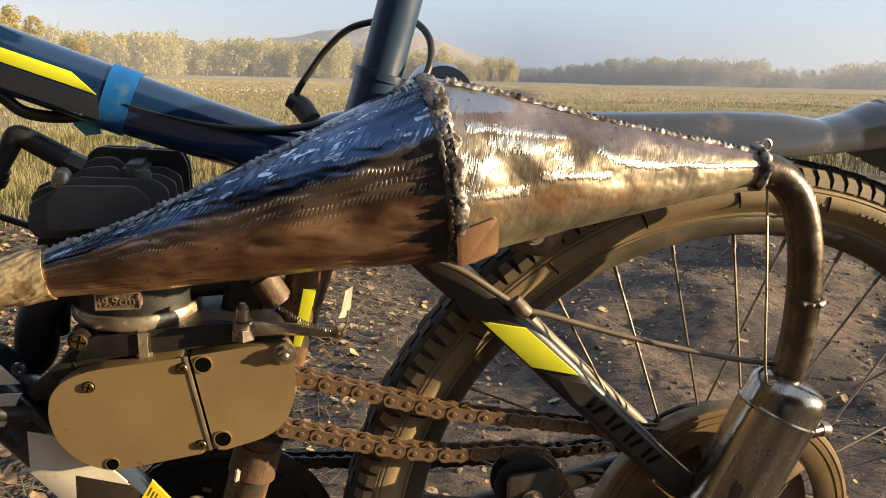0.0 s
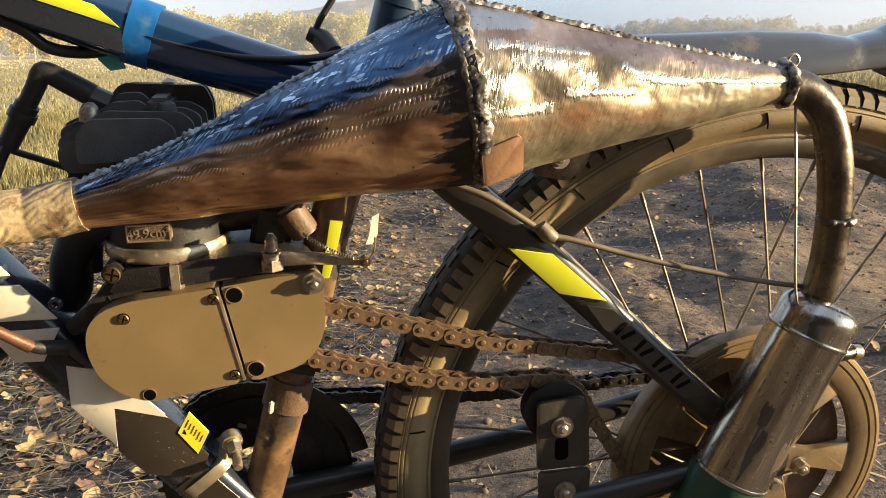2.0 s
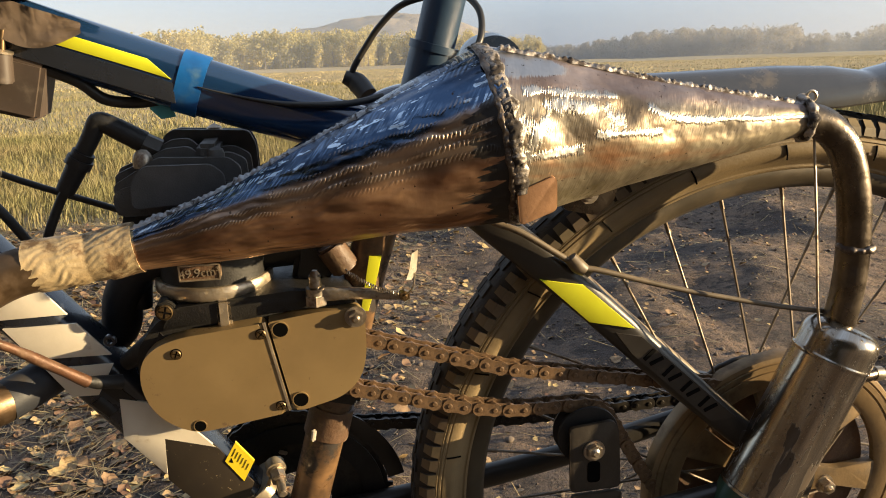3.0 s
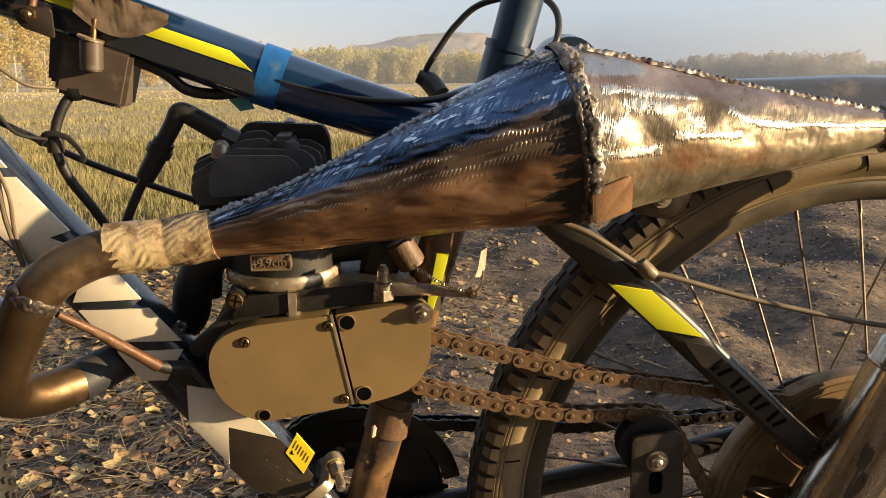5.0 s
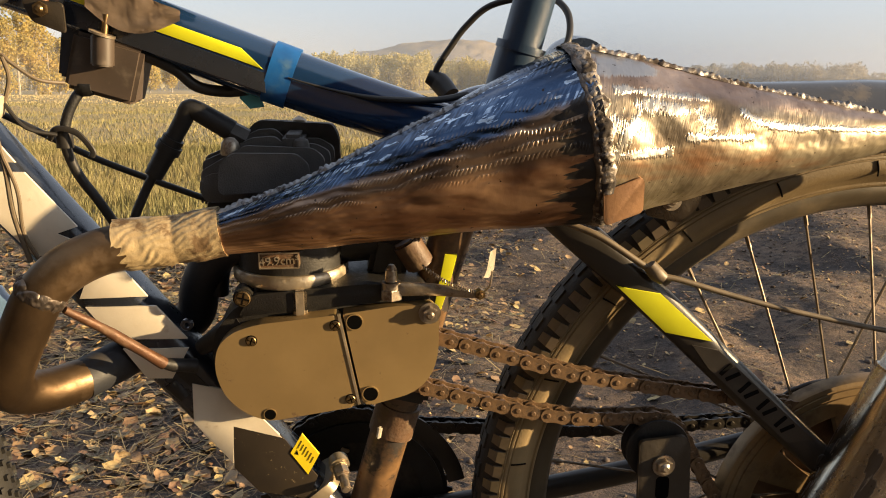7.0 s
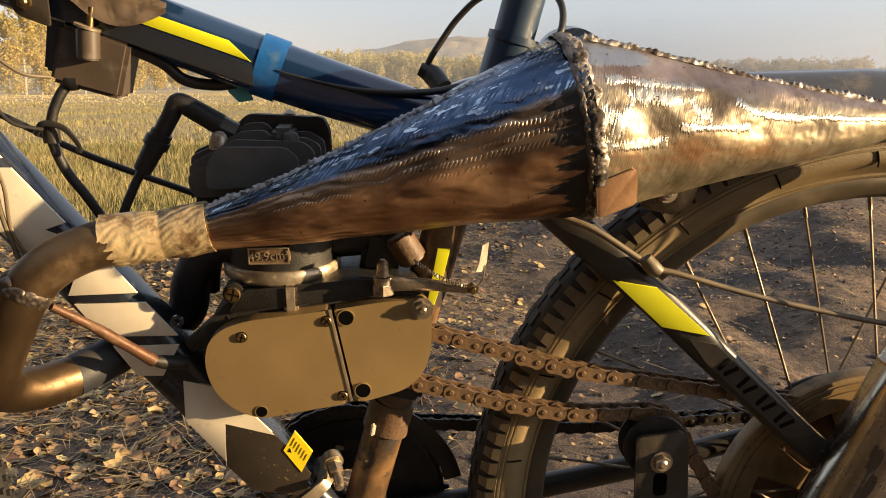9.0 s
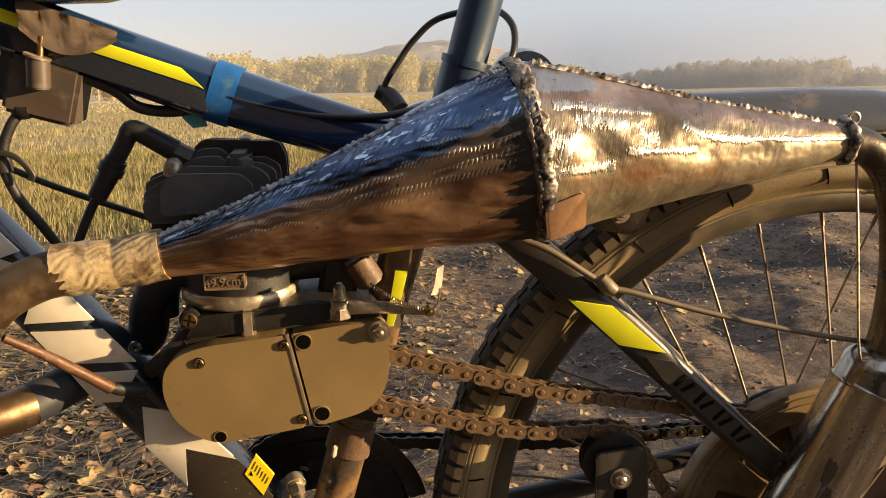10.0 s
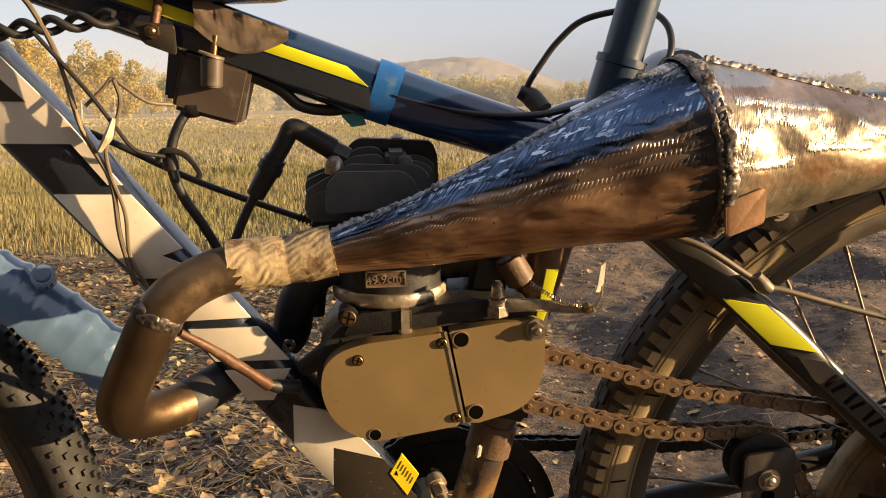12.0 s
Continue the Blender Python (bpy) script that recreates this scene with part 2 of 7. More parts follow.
def rear_steel():
    """Oxidised brown sheet with fine brushing across. Painted in: dim mauve sky reflection above, bright ragged
    highlights with grinder passes along a darkened flank.
    """
    m, nt, p = tree_of("ground_steel_glints")
    vec, x, z, up, ang, arc = cone_space(nt, (0.3172, 0.0), (0.00633, -0.2099))
    brush = strokes(nt, x, arc, 0.0013, 0.009, 0.25, (0.30, 0.70))
    patch = noise_node(nt, vec, 24, 2.5, 0.5, (0.55, 1.0, 1.4))
    rag = math_node(nt, "ADD", math_node(nt, "MULTIPLY_ADD", noise_node(nt, vec, 85, 4, 0.6), 2.2, -1.1), math_node(nt, "MULTIPLY_ADD", brush, 0.5, -0.25))
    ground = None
    for a, b, width in GLINT_PASSES:
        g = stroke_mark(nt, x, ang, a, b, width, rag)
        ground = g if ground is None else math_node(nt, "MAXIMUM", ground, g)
    half = ramp(nt, math_node(nt, "ADD", patch, math_node(nt, "MULTIPLY", brush, 0.05)), 0.46, 0.56)
    half = times(nt, half, ramp(nt, up, -0.25, 0.0), math_node(nt, "SUBTRACT", 1.0, ramp(nt, up, 0.45, 0.7)))
    spots = times(nt, ramp(nt, math_node(nt, "ADD", patch, math_node(nt, "MULTIPLY", brush, 0.04)), 0.57, 0.62), ramp(nt, up, 0.45, 0.7))
    cloud = ramp(nt, noise_node(nt, vec, 26, 5, 0.6), 0.32, 0.68)
    low = mixc(nt, cloud, (0.255, 0.215, 0.145), (0.38, 0.33, 0.235))
    low = mixc(nt, ramp(nt, noise_node(nt, vec, 15, 4, 0.6, (0.4, 1.0, 1.6)), 0.53, 0.68), low, (0.33, 0.18, 0.095))
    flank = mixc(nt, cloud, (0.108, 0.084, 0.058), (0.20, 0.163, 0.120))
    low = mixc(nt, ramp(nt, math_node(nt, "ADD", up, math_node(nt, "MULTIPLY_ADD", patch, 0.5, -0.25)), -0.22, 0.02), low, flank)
    # mauve upper side: dim sky reflection in the colour
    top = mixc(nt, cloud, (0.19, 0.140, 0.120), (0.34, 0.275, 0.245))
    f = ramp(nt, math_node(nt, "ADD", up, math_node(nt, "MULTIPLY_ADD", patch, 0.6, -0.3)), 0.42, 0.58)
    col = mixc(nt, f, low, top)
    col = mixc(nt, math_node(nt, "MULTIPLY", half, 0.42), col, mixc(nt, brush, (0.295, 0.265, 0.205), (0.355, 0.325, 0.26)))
    # sun highlights along the passes, painted as brighter steel
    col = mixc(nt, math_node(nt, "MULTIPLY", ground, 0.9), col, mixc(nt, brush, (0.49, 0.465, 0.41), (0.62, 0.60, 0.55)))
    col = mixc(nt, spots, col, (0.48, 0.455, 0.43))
    fleck = ramp(nt, noise_node(nt, vec, 330, 2, 0.5), 0.68, 0.74)
    col = mixc(nt, fleck, col, (0.07, 0.045, 0.03))
    nt.links.new(col, p.inputs["Base Color"])
    bright = math_node(nt, "MAXIMUM", ground, spots)
    nt.links.new(lerp_value(nt, bright, 0.78, 1.0), p.inputs["Metallic"])
    rgh = lerp_value(nt, ground, lerp_value(nt, f, 0.44, 0.40), 0.39)
    nt.links.new(math_node(nt, "ADD", rgh, math_node(nt, "MULTIPLY_ADD", noise_node(nt, vec, 70, 4, 0.6), 0.20, -0.10)), p.inputs["Roughness"])
    bumps(nt, p, [(noise_node(nt, vec, 22, 1.5, 0.4, (0.7, 1.0, 1.1)), 0.012), (noise_node(nt, vec, 60, 2, 0.5), 0.0022), (ground, 0.0005), (brush, 0.00005)])
    return m


def silencer_steel(a, d, length):
    """Old chrome on a round body from a along d: lengthwise stripes, brown tint mixed with painted reflections, burnt
    runs and pitting in its lower half.
    """
    m, nt, p = tree_of("burnt_chrome")
    vec = nt.nodes.new("ShaderNodeTexCoord").outputs["Object"]
    n1 = Vector((0, -1, 0))
    n2 = d.cross(n1)

    def along(axis):
        n = nt.nodes.new("ShaderNodeVectorMath")
        n.operation = "DOT_PRODUCT"
        nt.links.new(vec, n.inputs[0])
        n.inputs[1].default_value = axis
        return math_node(nt, "SUBTRACT", n.outputs["Value"], a.dot(axis))
    q = math_node(nt, "DIVIDE", along(d), length)
    ang = math_node(nt, "ARCTAN2", along(n2), along(n1))
    # stripes put reflections of the surroundings into the chrome's colour
    tint = lanes(nt, q, ang, 0.8, 1.9, (0.40, 0.60), 4.0)
    col = mixc(nt, tint, (0.50, 0.475, 0.43), (0.30, 0.255, 0.20))
    fine = lanes(nt, q, ang, 2.0, 26.0, (0.35, 0.65), 9.0)
    col = mixc(nt, math_node(nt, "MULTIPLY", fine, 0.35), col, (0.22, 0.18, 0.14))
    lower = ramp(nt, q, 0.24, 0.55)
    runs = times(nt, lanes(nt, q, ang, 3.2, 2.6, (0.555, 0.585), 15.0), lower)
    col = mixc(nt, math_node(nt, "MULTIPLY", runs, 0.85), col, (0.055, 0.036, 0.022))
    pits = times(nt, ramp(nt, noise_node(nt, vec, 520, 2, 0.5), 0.61, 0.66), lanes(nt, q, ang, 4.0, 2.2, (0.50, 0.62), 31.0))
    col = mixc(nt, pits, col, (0.035, 0.026, 0.02))
    nt.links.new(col, p.inputs["Base Color"])
    dull = math_node(nt, "MAXIMUM", runs, pits)
    nt.links.new(lerp_value(nt, dull, 1.0, 0.5), p.inputs["Metallic"])
    rgh = lerp_value(nt, dull, lerp_value(nt, tint, 0.17, 0.27), 0.45)
    nt.links.new(math_node(nt, "ADD", rgh, math_node(nt, "MULTIPLY_ADD", noise_node(nt, vec, 60, 4, 0.6), 0.12, -0.06)), p.inputs["Roughness"])
    bumps(nt, p, [(noise_node(nt, vec, 34, 2, 0.5), 0.0007), (dull, 0.00012)])
    return m


def foliage(name, c1, c2, scale, spread):
    """Thin leaves: light from either side."""
    m, nt, p = tree_of(name)
    tc = nt.nodes.new("ShaderNodeTexCoord")
    geo = nt.nodes.new("ShaderNodeNewGeometry")
    col = mixc(nt, ramp(nt, noise_node(nt, tc.outputs["Object"], scale, 3, 0.6), 0.35, 0.65), c1, c2)
    hs = nt.nodes.new("ShaderNodeHueSaturation")
    rr = nt.nodes.new("ShaderNodeMapRange")
    rr.inputs["To Min"].default_value, rr.inputs["To Max"].default_value = 1 - spread, 1 + spread
    nt.links.new(geo.outputs["Random Per Island"], rr.inputs["Value"])
    nt.links.new(rr.outputs["Result"], hs.inputs["Value"])
    nt.links.new(col, hs.inputs["Color"])
    di, tr, mx = nt.nodes.new("ShaderNodeBsdfDiffuse"), nt.nodes.new("ShaderNodeBsdfTranslucent"), nt.nodes.new("ShaderNodeMixShader")
    nt.links.new(hs.outputs["Color"], di.inputs["Color"])
    nt.links.new(hs.outputs["Color"], tr.inputs["Color"])
    mx.inputs[0].default_value = 0.5
    nt.links.new(di.outputs[0], mx.inputs[1])
    nt.links.new(tr.outputs[0], mx.inputs[2])
    nt.links.new(mx.outputs[0], nt.nodes["Material Output"].inputs["Surface"])
    nt.nodes.remove(p)
    return m


DUST = (0.30, 0.235, 0.16)
M = {}
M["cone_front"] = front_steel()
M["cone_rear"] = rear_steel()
M["weld"] = surface("weld_bead", (0.17, 0.145, 0.125), (0.085, 0.07, 0.06), 120, (0.05, 0.032, 0.022), 60, (0.46, 0.60), (0.30, 0.5), 0.9, 0.0004, 400)
M["weld_dull"] = surface("dull_grey_weld", (0.38, 0.34, 0.30), (0.19, 0.165, 0.14), 130, (0.035, 0.028, 0.024), 75, (0.48, 0.57), (0.46, 0.62), 0.6, 0.0004, 400)
M["weld_bright"] = surface("silvery_weld_bead", (0.34, 0.32, 0.31), (0.15, 0.135, 0.125), 160, (0.05, 0.038, 0.033), 120, (0.46, 0.58), (0.42, 0.6), 0.8, 0.0004, 400)
# bluish lighter copy of the weld: reflected sky is in its base colour
M["weld_sky_sheen"] = surface("sky_sheen_weld_bead", (0.46, 0.49, 0.54), (0.22, 0.23, 0.25), 170, (0.06, 0.055, 0.055), 130, (0.52, 0.62), (0.42, 0.6), 0.5, 0.0004, 400)
M["pipe"] = surface("mild_steel_pipe", (0.155, 0.130, 0.100), (0.078, 0.062, 0.046), 30, (0.055, 0.037, 0.024), 18, (0.5, 0.72), (0.22, 0.34), 1.0, 0.0004, 160)
M["header"] = surface("bronze_brown_pipe", (0.145, 0.096, 0.052), (0.085, 0.056, 0.032), 22, (0.045, 0.030, 0.019), 14, (0.52, 0.72), (0.36, 0.48), 0.9, 0.0003, 120)
M["black_pipe"] = surface("blackened_pipe", (0.016, 0.018, 0.024), (0.011, 0.012, 0.016), 30, (0.035, 0.028, 0.022), 14, (0.58, 0.75), (0.55, 0.7), 0.0, 0.0003, 160)
M["chrome"] = surface("tarnished_chrome", (0.47, 0.44, 0.40), (0.34, 0.31, 0.27), 22, (0.05, 0.034, 0.022), 34, (0.655, 0.69), (0.17, 0.27), 1.0, 0.0003, 30)
M["alloy"] = surface("cast_aluminium", (0.275, 0.192, 0.083), (0.215, 0.148, 0.064), 11, (0.12, 0.074, 0.034), 85, (0.635, 0.72), (0.40, 0.54), 0.3, 0.00003, 500)
M["alloy_edge"] = surface("bright_machined_alloy", (0.58, 0.50, 0.38), (0.46, 0.38, 0.27), 60, (0.20, 0.145, 0.09), 50, (0.52, 0.70), (0.3, 0.45), 0.85, 0.0003, 300)
M["engine"] = surface("black_engine_casting", (0.015, 0.014, 0.012), (0.010, 0.009, 0.009), 60, (0.05, 0.036, 0.022), 30, (0.62, 0.85), (0.42, 0.6), 0.0, 0.0003, 700)
M["head"] = surface("dusty_black_fins", (0.085, 0.080, 0.076), (0.062, 0.060, 0.058), 50, (0.13, 0.115, 0.10), 22, (0.55, 0.9), (0.5, 0.65), 0.0, 0.0003, 800)
M["frame"] = surface("dark_blue_frame_paint", (0.009, 0.031, 0.090), (0.008, 0.025, 0.072), 14, (0.085, 0.078, 0.068), 24, (0.66, 0.9), (0.10, 0.18), 0.0, 0.00006, 400, coat=1.0)
M["frame_dark"] = surface("blue_black_frame_paint", (0.018, 0.022, 0.032), (0.014, 0.017, 0.025), 14, (0.085, 0.072, 0.055), 24, (0.60, 0.85), (0.22, 0.32), 0.0, 0.00008, 400, coat=0.5)
M["post"] = surface("blue_black_post", (0.022, 0.045, 0.085), (0.018, 0.036, 0.068), 20, (0.06, 0.058, 0.055), 30, (0.6, 0.9), (0.30, 0.42), 0.0, 0.0001, 300)
M["white"] = surface("white_frame_paint", (0.72, 0.66, 0.54), (0.63, 0.57, 0.46), 30, (0.38, 0.29, 0.18), 55, (0.62, 0.80), (0.3, 0.42), 0.0, 0.00006, 500, coat=0.3)
M["black_decal"] = surface("black_frame_decal", (0.034, 0.026, 0.017), (0.024, 0.019, 0.014), 30, (0.30, 0.24, 0.14), 180, (0.63, 0.69), (0.3, 0.45), 0.0, 0.00005, 500, coat=0.3)
M["stay"] = surface("dusty_black_stay_paint", (0.022, 0.019, 0.016), (0.016, 0.014, 0.012), 20, (0.055, 0.040, 0.026), 26, (0.58, 0.88), (0.32, 0.45), 0.0, 0.0001, 400, coat=0.15)
M["stay_far"] = surface("dusty_tan_stay", (0.17, 0.125, 0.072), (0.12, 0.088, 0.05), 25, (0.05, 0.038, 0.025), 25, (0.55, 0.75), (0.45, 0.6))
M["plate"] = surface("brown_grey_steel_plate", (0.050, 0.042, 0.032), (0.036, 0.030, 0.024), 30, (0.07, 0.05, 0.033), 30, (0.5, 0.75), (0.4, 0.55), 0.4, 0.0003, 200)
M["grey_decal"] = surface("grey_decal", (0.024, 0.021, 0.018), (0.020, 0.017, 0.015), 30, (0.07, 0.055, 0.038), 40, (0.55, 0.8), (0.35, 0.5), coat=0.2)
M["yellow"] = surface("lime_yellow_decal", (0.66, 0.68, 0.012), (0.60, 0.60, 0.012), 25, (0.36, 0.31, 0.08), 70, (0.64, 0.82), (0.3, 0.4), coat=0.3)
M["sticker"] = surface("yellow_sticker", (0.80, 0.62, 0.01), (0.75, 0.56, 0.01), 40, None, rough=(0.3, 0.4))
M["tape"] = surface("blue_tape", (0.012, 0.10, 0.33), (0.010, 0.075, 0.26), 60, (0.06, 0.14, 0.24), 40, (0.55, 0.8), (0.28, 0.4), 0.0, 0.0002, 150)
M["cyan"] = surface("torn_cyan_film", (0.10, 0.42, 0.50), (0.08, 0.36, 0.46), 60, rough=(0.3, 0.45))
M["rubber"] = surface("black_rubber", (0.009, 0.009, 0.010), (0.013, 0.013, 0.013), 60, (0.022, 0.020, 0.018), 40, (0.62, 0.9), (0.42, 0.6), 0.0, 0.0003, 500)
M["cable"] = surface("black_cable_sheath", (0.016, 0.015, 0.014), (0.022, 0.020, 0.018), 60, (0.03, 0.026, 0.022), 35, (0.55, 0.85), (0.35, 0.5))
M["cable_tan"] = surface("dusty_cable_sheath", (0.15, 0.115, 0.075), (0.10, 0.078, 0.05), 60, rough=(0.4, 0.6))
M["tyre"] = surface("dusty_tyre_wall", (0.180, 0.130, 0.062), (0.115, 0.083, 0.041), 14, (0.245, 0.178, 0.086), 9, (0.45, 0.75), (0.42, 0.6), 0.0, 0.0003, 500)
M["knob"] = surface("dusty_knob", (0.15, 0.108, 0.058), (0.09, 0.065, 0.036), 40, rough=(0.6, 0.8), random_value=0.25)
M["tread"] = surface("dusty_tread", (0.018, 0.015, 0.012), (0.030, 0.024, 0.017), 40, (0.085, 0.062, 0.036), 30, (0.52, 0.76), (0.65, 0.85), 0.0, 0.0005, 400)
M["tyre_front"] = surface("black_front_tyre", (0.009, 0.008, 0.007), (0.012, 0.011, 0.009), 30, (0.028, 0.022, 0.016), 16, (0.68, 0.92), (0.6, 0.8), 0.0, 0.0004, 400)
M["rim"] = surface("dusty_black_rim", (0.066, 0.050, 0.028), (0.038, 0.029, 0.017), 16, (0.13, 0.095, 0.05), 12, (0.5, 0.75), (0.42, 0.6))
M["spoke"] = surface("steel_spoke", (0.24, 0.20, 0.155), (0.17, 0.14, 0.105), 60, (0.15, 0.11, 0.07), 60, (0.45, 0.65), (0.4, 0.55), 0.7)
M["sprocket"] = surface("dusty_steel_ring", (0.24, 0.165, 0.080), (0.17, 0.118, 0.060), 30, (0.10, 0.070, 0.038), 30, (0.5, 0.7), (0.36, 0.5), 0.25, 0.0002, 300)
M["chain"] = surface("rusty_chain", (0.165, 0.102, 0.053), (0.105, 0.064, 0.033), 200, (0.035, 0.024, 0.016), 140, (0.54, 0.70), (0.42, 0.58), 0.25, 0.0002, 900)
M["chain_black"] = surface("oily_black_chain", (0.030, 0.027, 0.024), (0.05, 0.043, 0.036), 200, rough=(0.3, 0.5), metal=0.5)
M["bolt"] = surface("dull_steel_bolt", (0.42, 0.37, 0.30), (0.30, 0.25, 0.19), 150, (0.16, 0.10, 0.06), 120, (0.5, 0.7), (0.3, 0.45), 0.9)
M["clamp"] = surface("pale_steel_band", (0.40, 0.335, 0.23), (0.28, 0.23, 0.155), 60, (0.22, 0.17, 0.11), 60, (0.58, 0.75), (0.3, 0.42), 0.6, 0.0002, 300)
M["brass"] = surface("yellowed_screw", (0.26, 0.18, 0.085), (0.15, 0.10, 0.05), 200, rough=(0.3, 0.45), metal=0.9)
# near-black without gloss: colour for the shade inside holes
M["dark"] = surface("hole_shade", (0.002, 0.002, 0.002), rough=(0.9, 0.95))
M["dark"].node_tree.nodes["Principled BSDF"].inputs["Specular IOR Level"].default_value = 0.05
M["rust_rod"] = surface("rusty_rod", (0.115, 0.052, 0.025), (0.075, 0.036, 0.018), 90, (0.13, 0.075, 0.04), 60, (0.5, 0.7), (0.4, 0.6), 0.3, 0.0003, 500)
M["wrap"] = surface("glass_cloth_wrap", (0.40, 0.315, 0.18), (0.29, 0.215, 0.115), 60, (0.13, 0.08, 0.036), 34, (0.50, 0.60), (0.35, 0.55), 0.0, 0.0006, 240)
M["guard"] = surface("dark_plastic_guard", (0.050, 0.050, 0.050), (0.038, 0.038, 0.039), 20, (0.14, 0.115, 0.08), 34, (0.56, 0.80), (0.16, 0.26), coat=0.8)
M["tail_film"] = surface("pale_ribbed_film", (0.205, 0.215, 0.225), (0.165, 0.172, 0.18), 26, (0.16, 0.145, 0.12), 30, (0.55, 0.8), (0.18, 0.3), coat=0.5)
# blue of the reflected sky is put into this base colour
M["guard_sky_blue"] = surface("sky_sheen_plastic", (0.085, 0.14, 0.225), (0.06, 0.105, 0.175), 26, (0.15, 0.17, 0.20), 30, (0.6, 0.85), (0.10, 0.18), coat=1.0)
M["lamp_black"] = surface("black_lamp_plastic", (0.010, 0.020, 0.045), (0.012, 0.021, 0.040), 40, rough=(0.2, 0.3), coat=0.3)
M["red_lens"] = surface("red_lens", (0.62, 0.03, 0.03), (0.5, 0.02, 0.02), 40, rough=(0.1, 0.2), coat=0.5)
M["bag"] = surface("brown_plastic_bag", (0.26, 0.20, 0.15), (0.20, 0.15, 0.11), 30, rough=(0.34, 0.48), bump=0.0008, bscale=12)
M["cdi"] = surface("brown_black_housing", (0.075, 0.055, 0.042), (0.055, 0.042, 0.033), 40, (0.14, 0.11, 0.08), 40, (0.55, 0.8), (0.4, 0.55))
M["rust_clamp"] = surface("rust_brown_rubber_wrap", (0.11, 0.062, 0.033), (0.07, 0.042, 0.025), 60, (0.17, 0.115, 0.062), 60, (0.5, 0.7), (0.45, 0.65), 0.0, 0.0006, 250)
M["green"] = surface("green_paint", (0.012, 0.045, 0.022), (0.010, 0.032, 0.017), 40, (0.06, 0.05, 0.03), 30, (0.55, 0.75), (0.3, 0.45))
M["seat_tube"] = surface("worn_brown_seat_tube", (0.20, 0.115, 0.050), (0.060, 0.036, 0.020), 46, (0.022, 0.016, 0.012), 38, (0.50, 0.60), (0.26, 0.42), coat=0.4)
M["tag_steel"] = surface("thin_bright_tag", (0.46, 0.42, 0.35), (0.32, 0.28, 0.22), 120, rough=(0.25, 0.4), metal=0.2)
M["bar"] = surface("dark_print", (0.004, 0.004, 0.004), rough=(0.8, 0.9))
M["bar"].node_tree.nodes["Principled BSDF"].inputs["Specular IOR Level"].default_value = 0.1
M["patch"] = surface("brown_patch_steel", (0.34, 0.19, 0.095), (0.24, 0.13, 0.065), 60, (0.12, 0.07, 0.04), 60, (0.55, 0.7), (0.4, 0.5), 0.4, 0.0002, 300)
M["wire_tan"] = surface("tan_wire", (0.30, 0.21, 0.10), (0.22, 0.15, 0.07), 80, rough=(0.4, 0.55))
M["foil"] = surface("crumpled_clear_tape", (0.50, 0.44, 0.34), (0.36, 0.28, 0.19), 80, rough=(0.25, 0.4), bump=0.001, bscale=120)

# ---- building helpers ----
R_BASE = 0.3465      # rear axle line above the ground


def finish(name, me, mat_, smooth=40):
    me.materials.append(mat_)
    if smooth:
        me.polygons.foreach_set("use_smooth", [True] * len(me.polygons))
        me.set_sharp_from_angle(angle=radians(smooth))
    return new(name, me)


def part(name, bm, material, parent, label="", smooth=40):
    """Links a bmesh as one mesh object under a thing or a part."""
    bmesh.ops.recalc_face_normals(bm, faces=bm.faces[:])
    me = bpy.data.meshes.new(name)
    bm.to_mesh(me)
    bm.free()
    ob = finish(name, me, M[material] if isinstance(material, str) else material, smooth)
    ob.parent = parent
    if parent is not None and parent.type == "EMPTY":
        ob.location = (0, 0, R_BASE)
    if label:
        tagged(ob, label)
    return ob


def spline(pts, sub):
    """Catmull-Rom through the points."""
    p = [Vector(q) for q in pts]
    if sub <= 1 or len(p) < 3:
        return p, [float(i) for i in range(len(p))]
    p = [p[0] * 2 - p[1]] + p + [p[-1] * 2 - p[-2]]
    out, idx = [], []
    for i in range(1, len(p) - 2):
        a, b, c, d = p[i - 1:i + 3]
        for k in range(sub):
            t = k / sub
            out.append(0.5 * (2 * b + (c - a) * t + (2 * a - 5 * b + 4 * c - d) * t * t + (3 * b - a - 3 * c + d) * t ** 3))
            idx.append(i - 1 + t)
    out.append(p[-2])
    idx.append(len(p) - 3.0)
    return out, idx


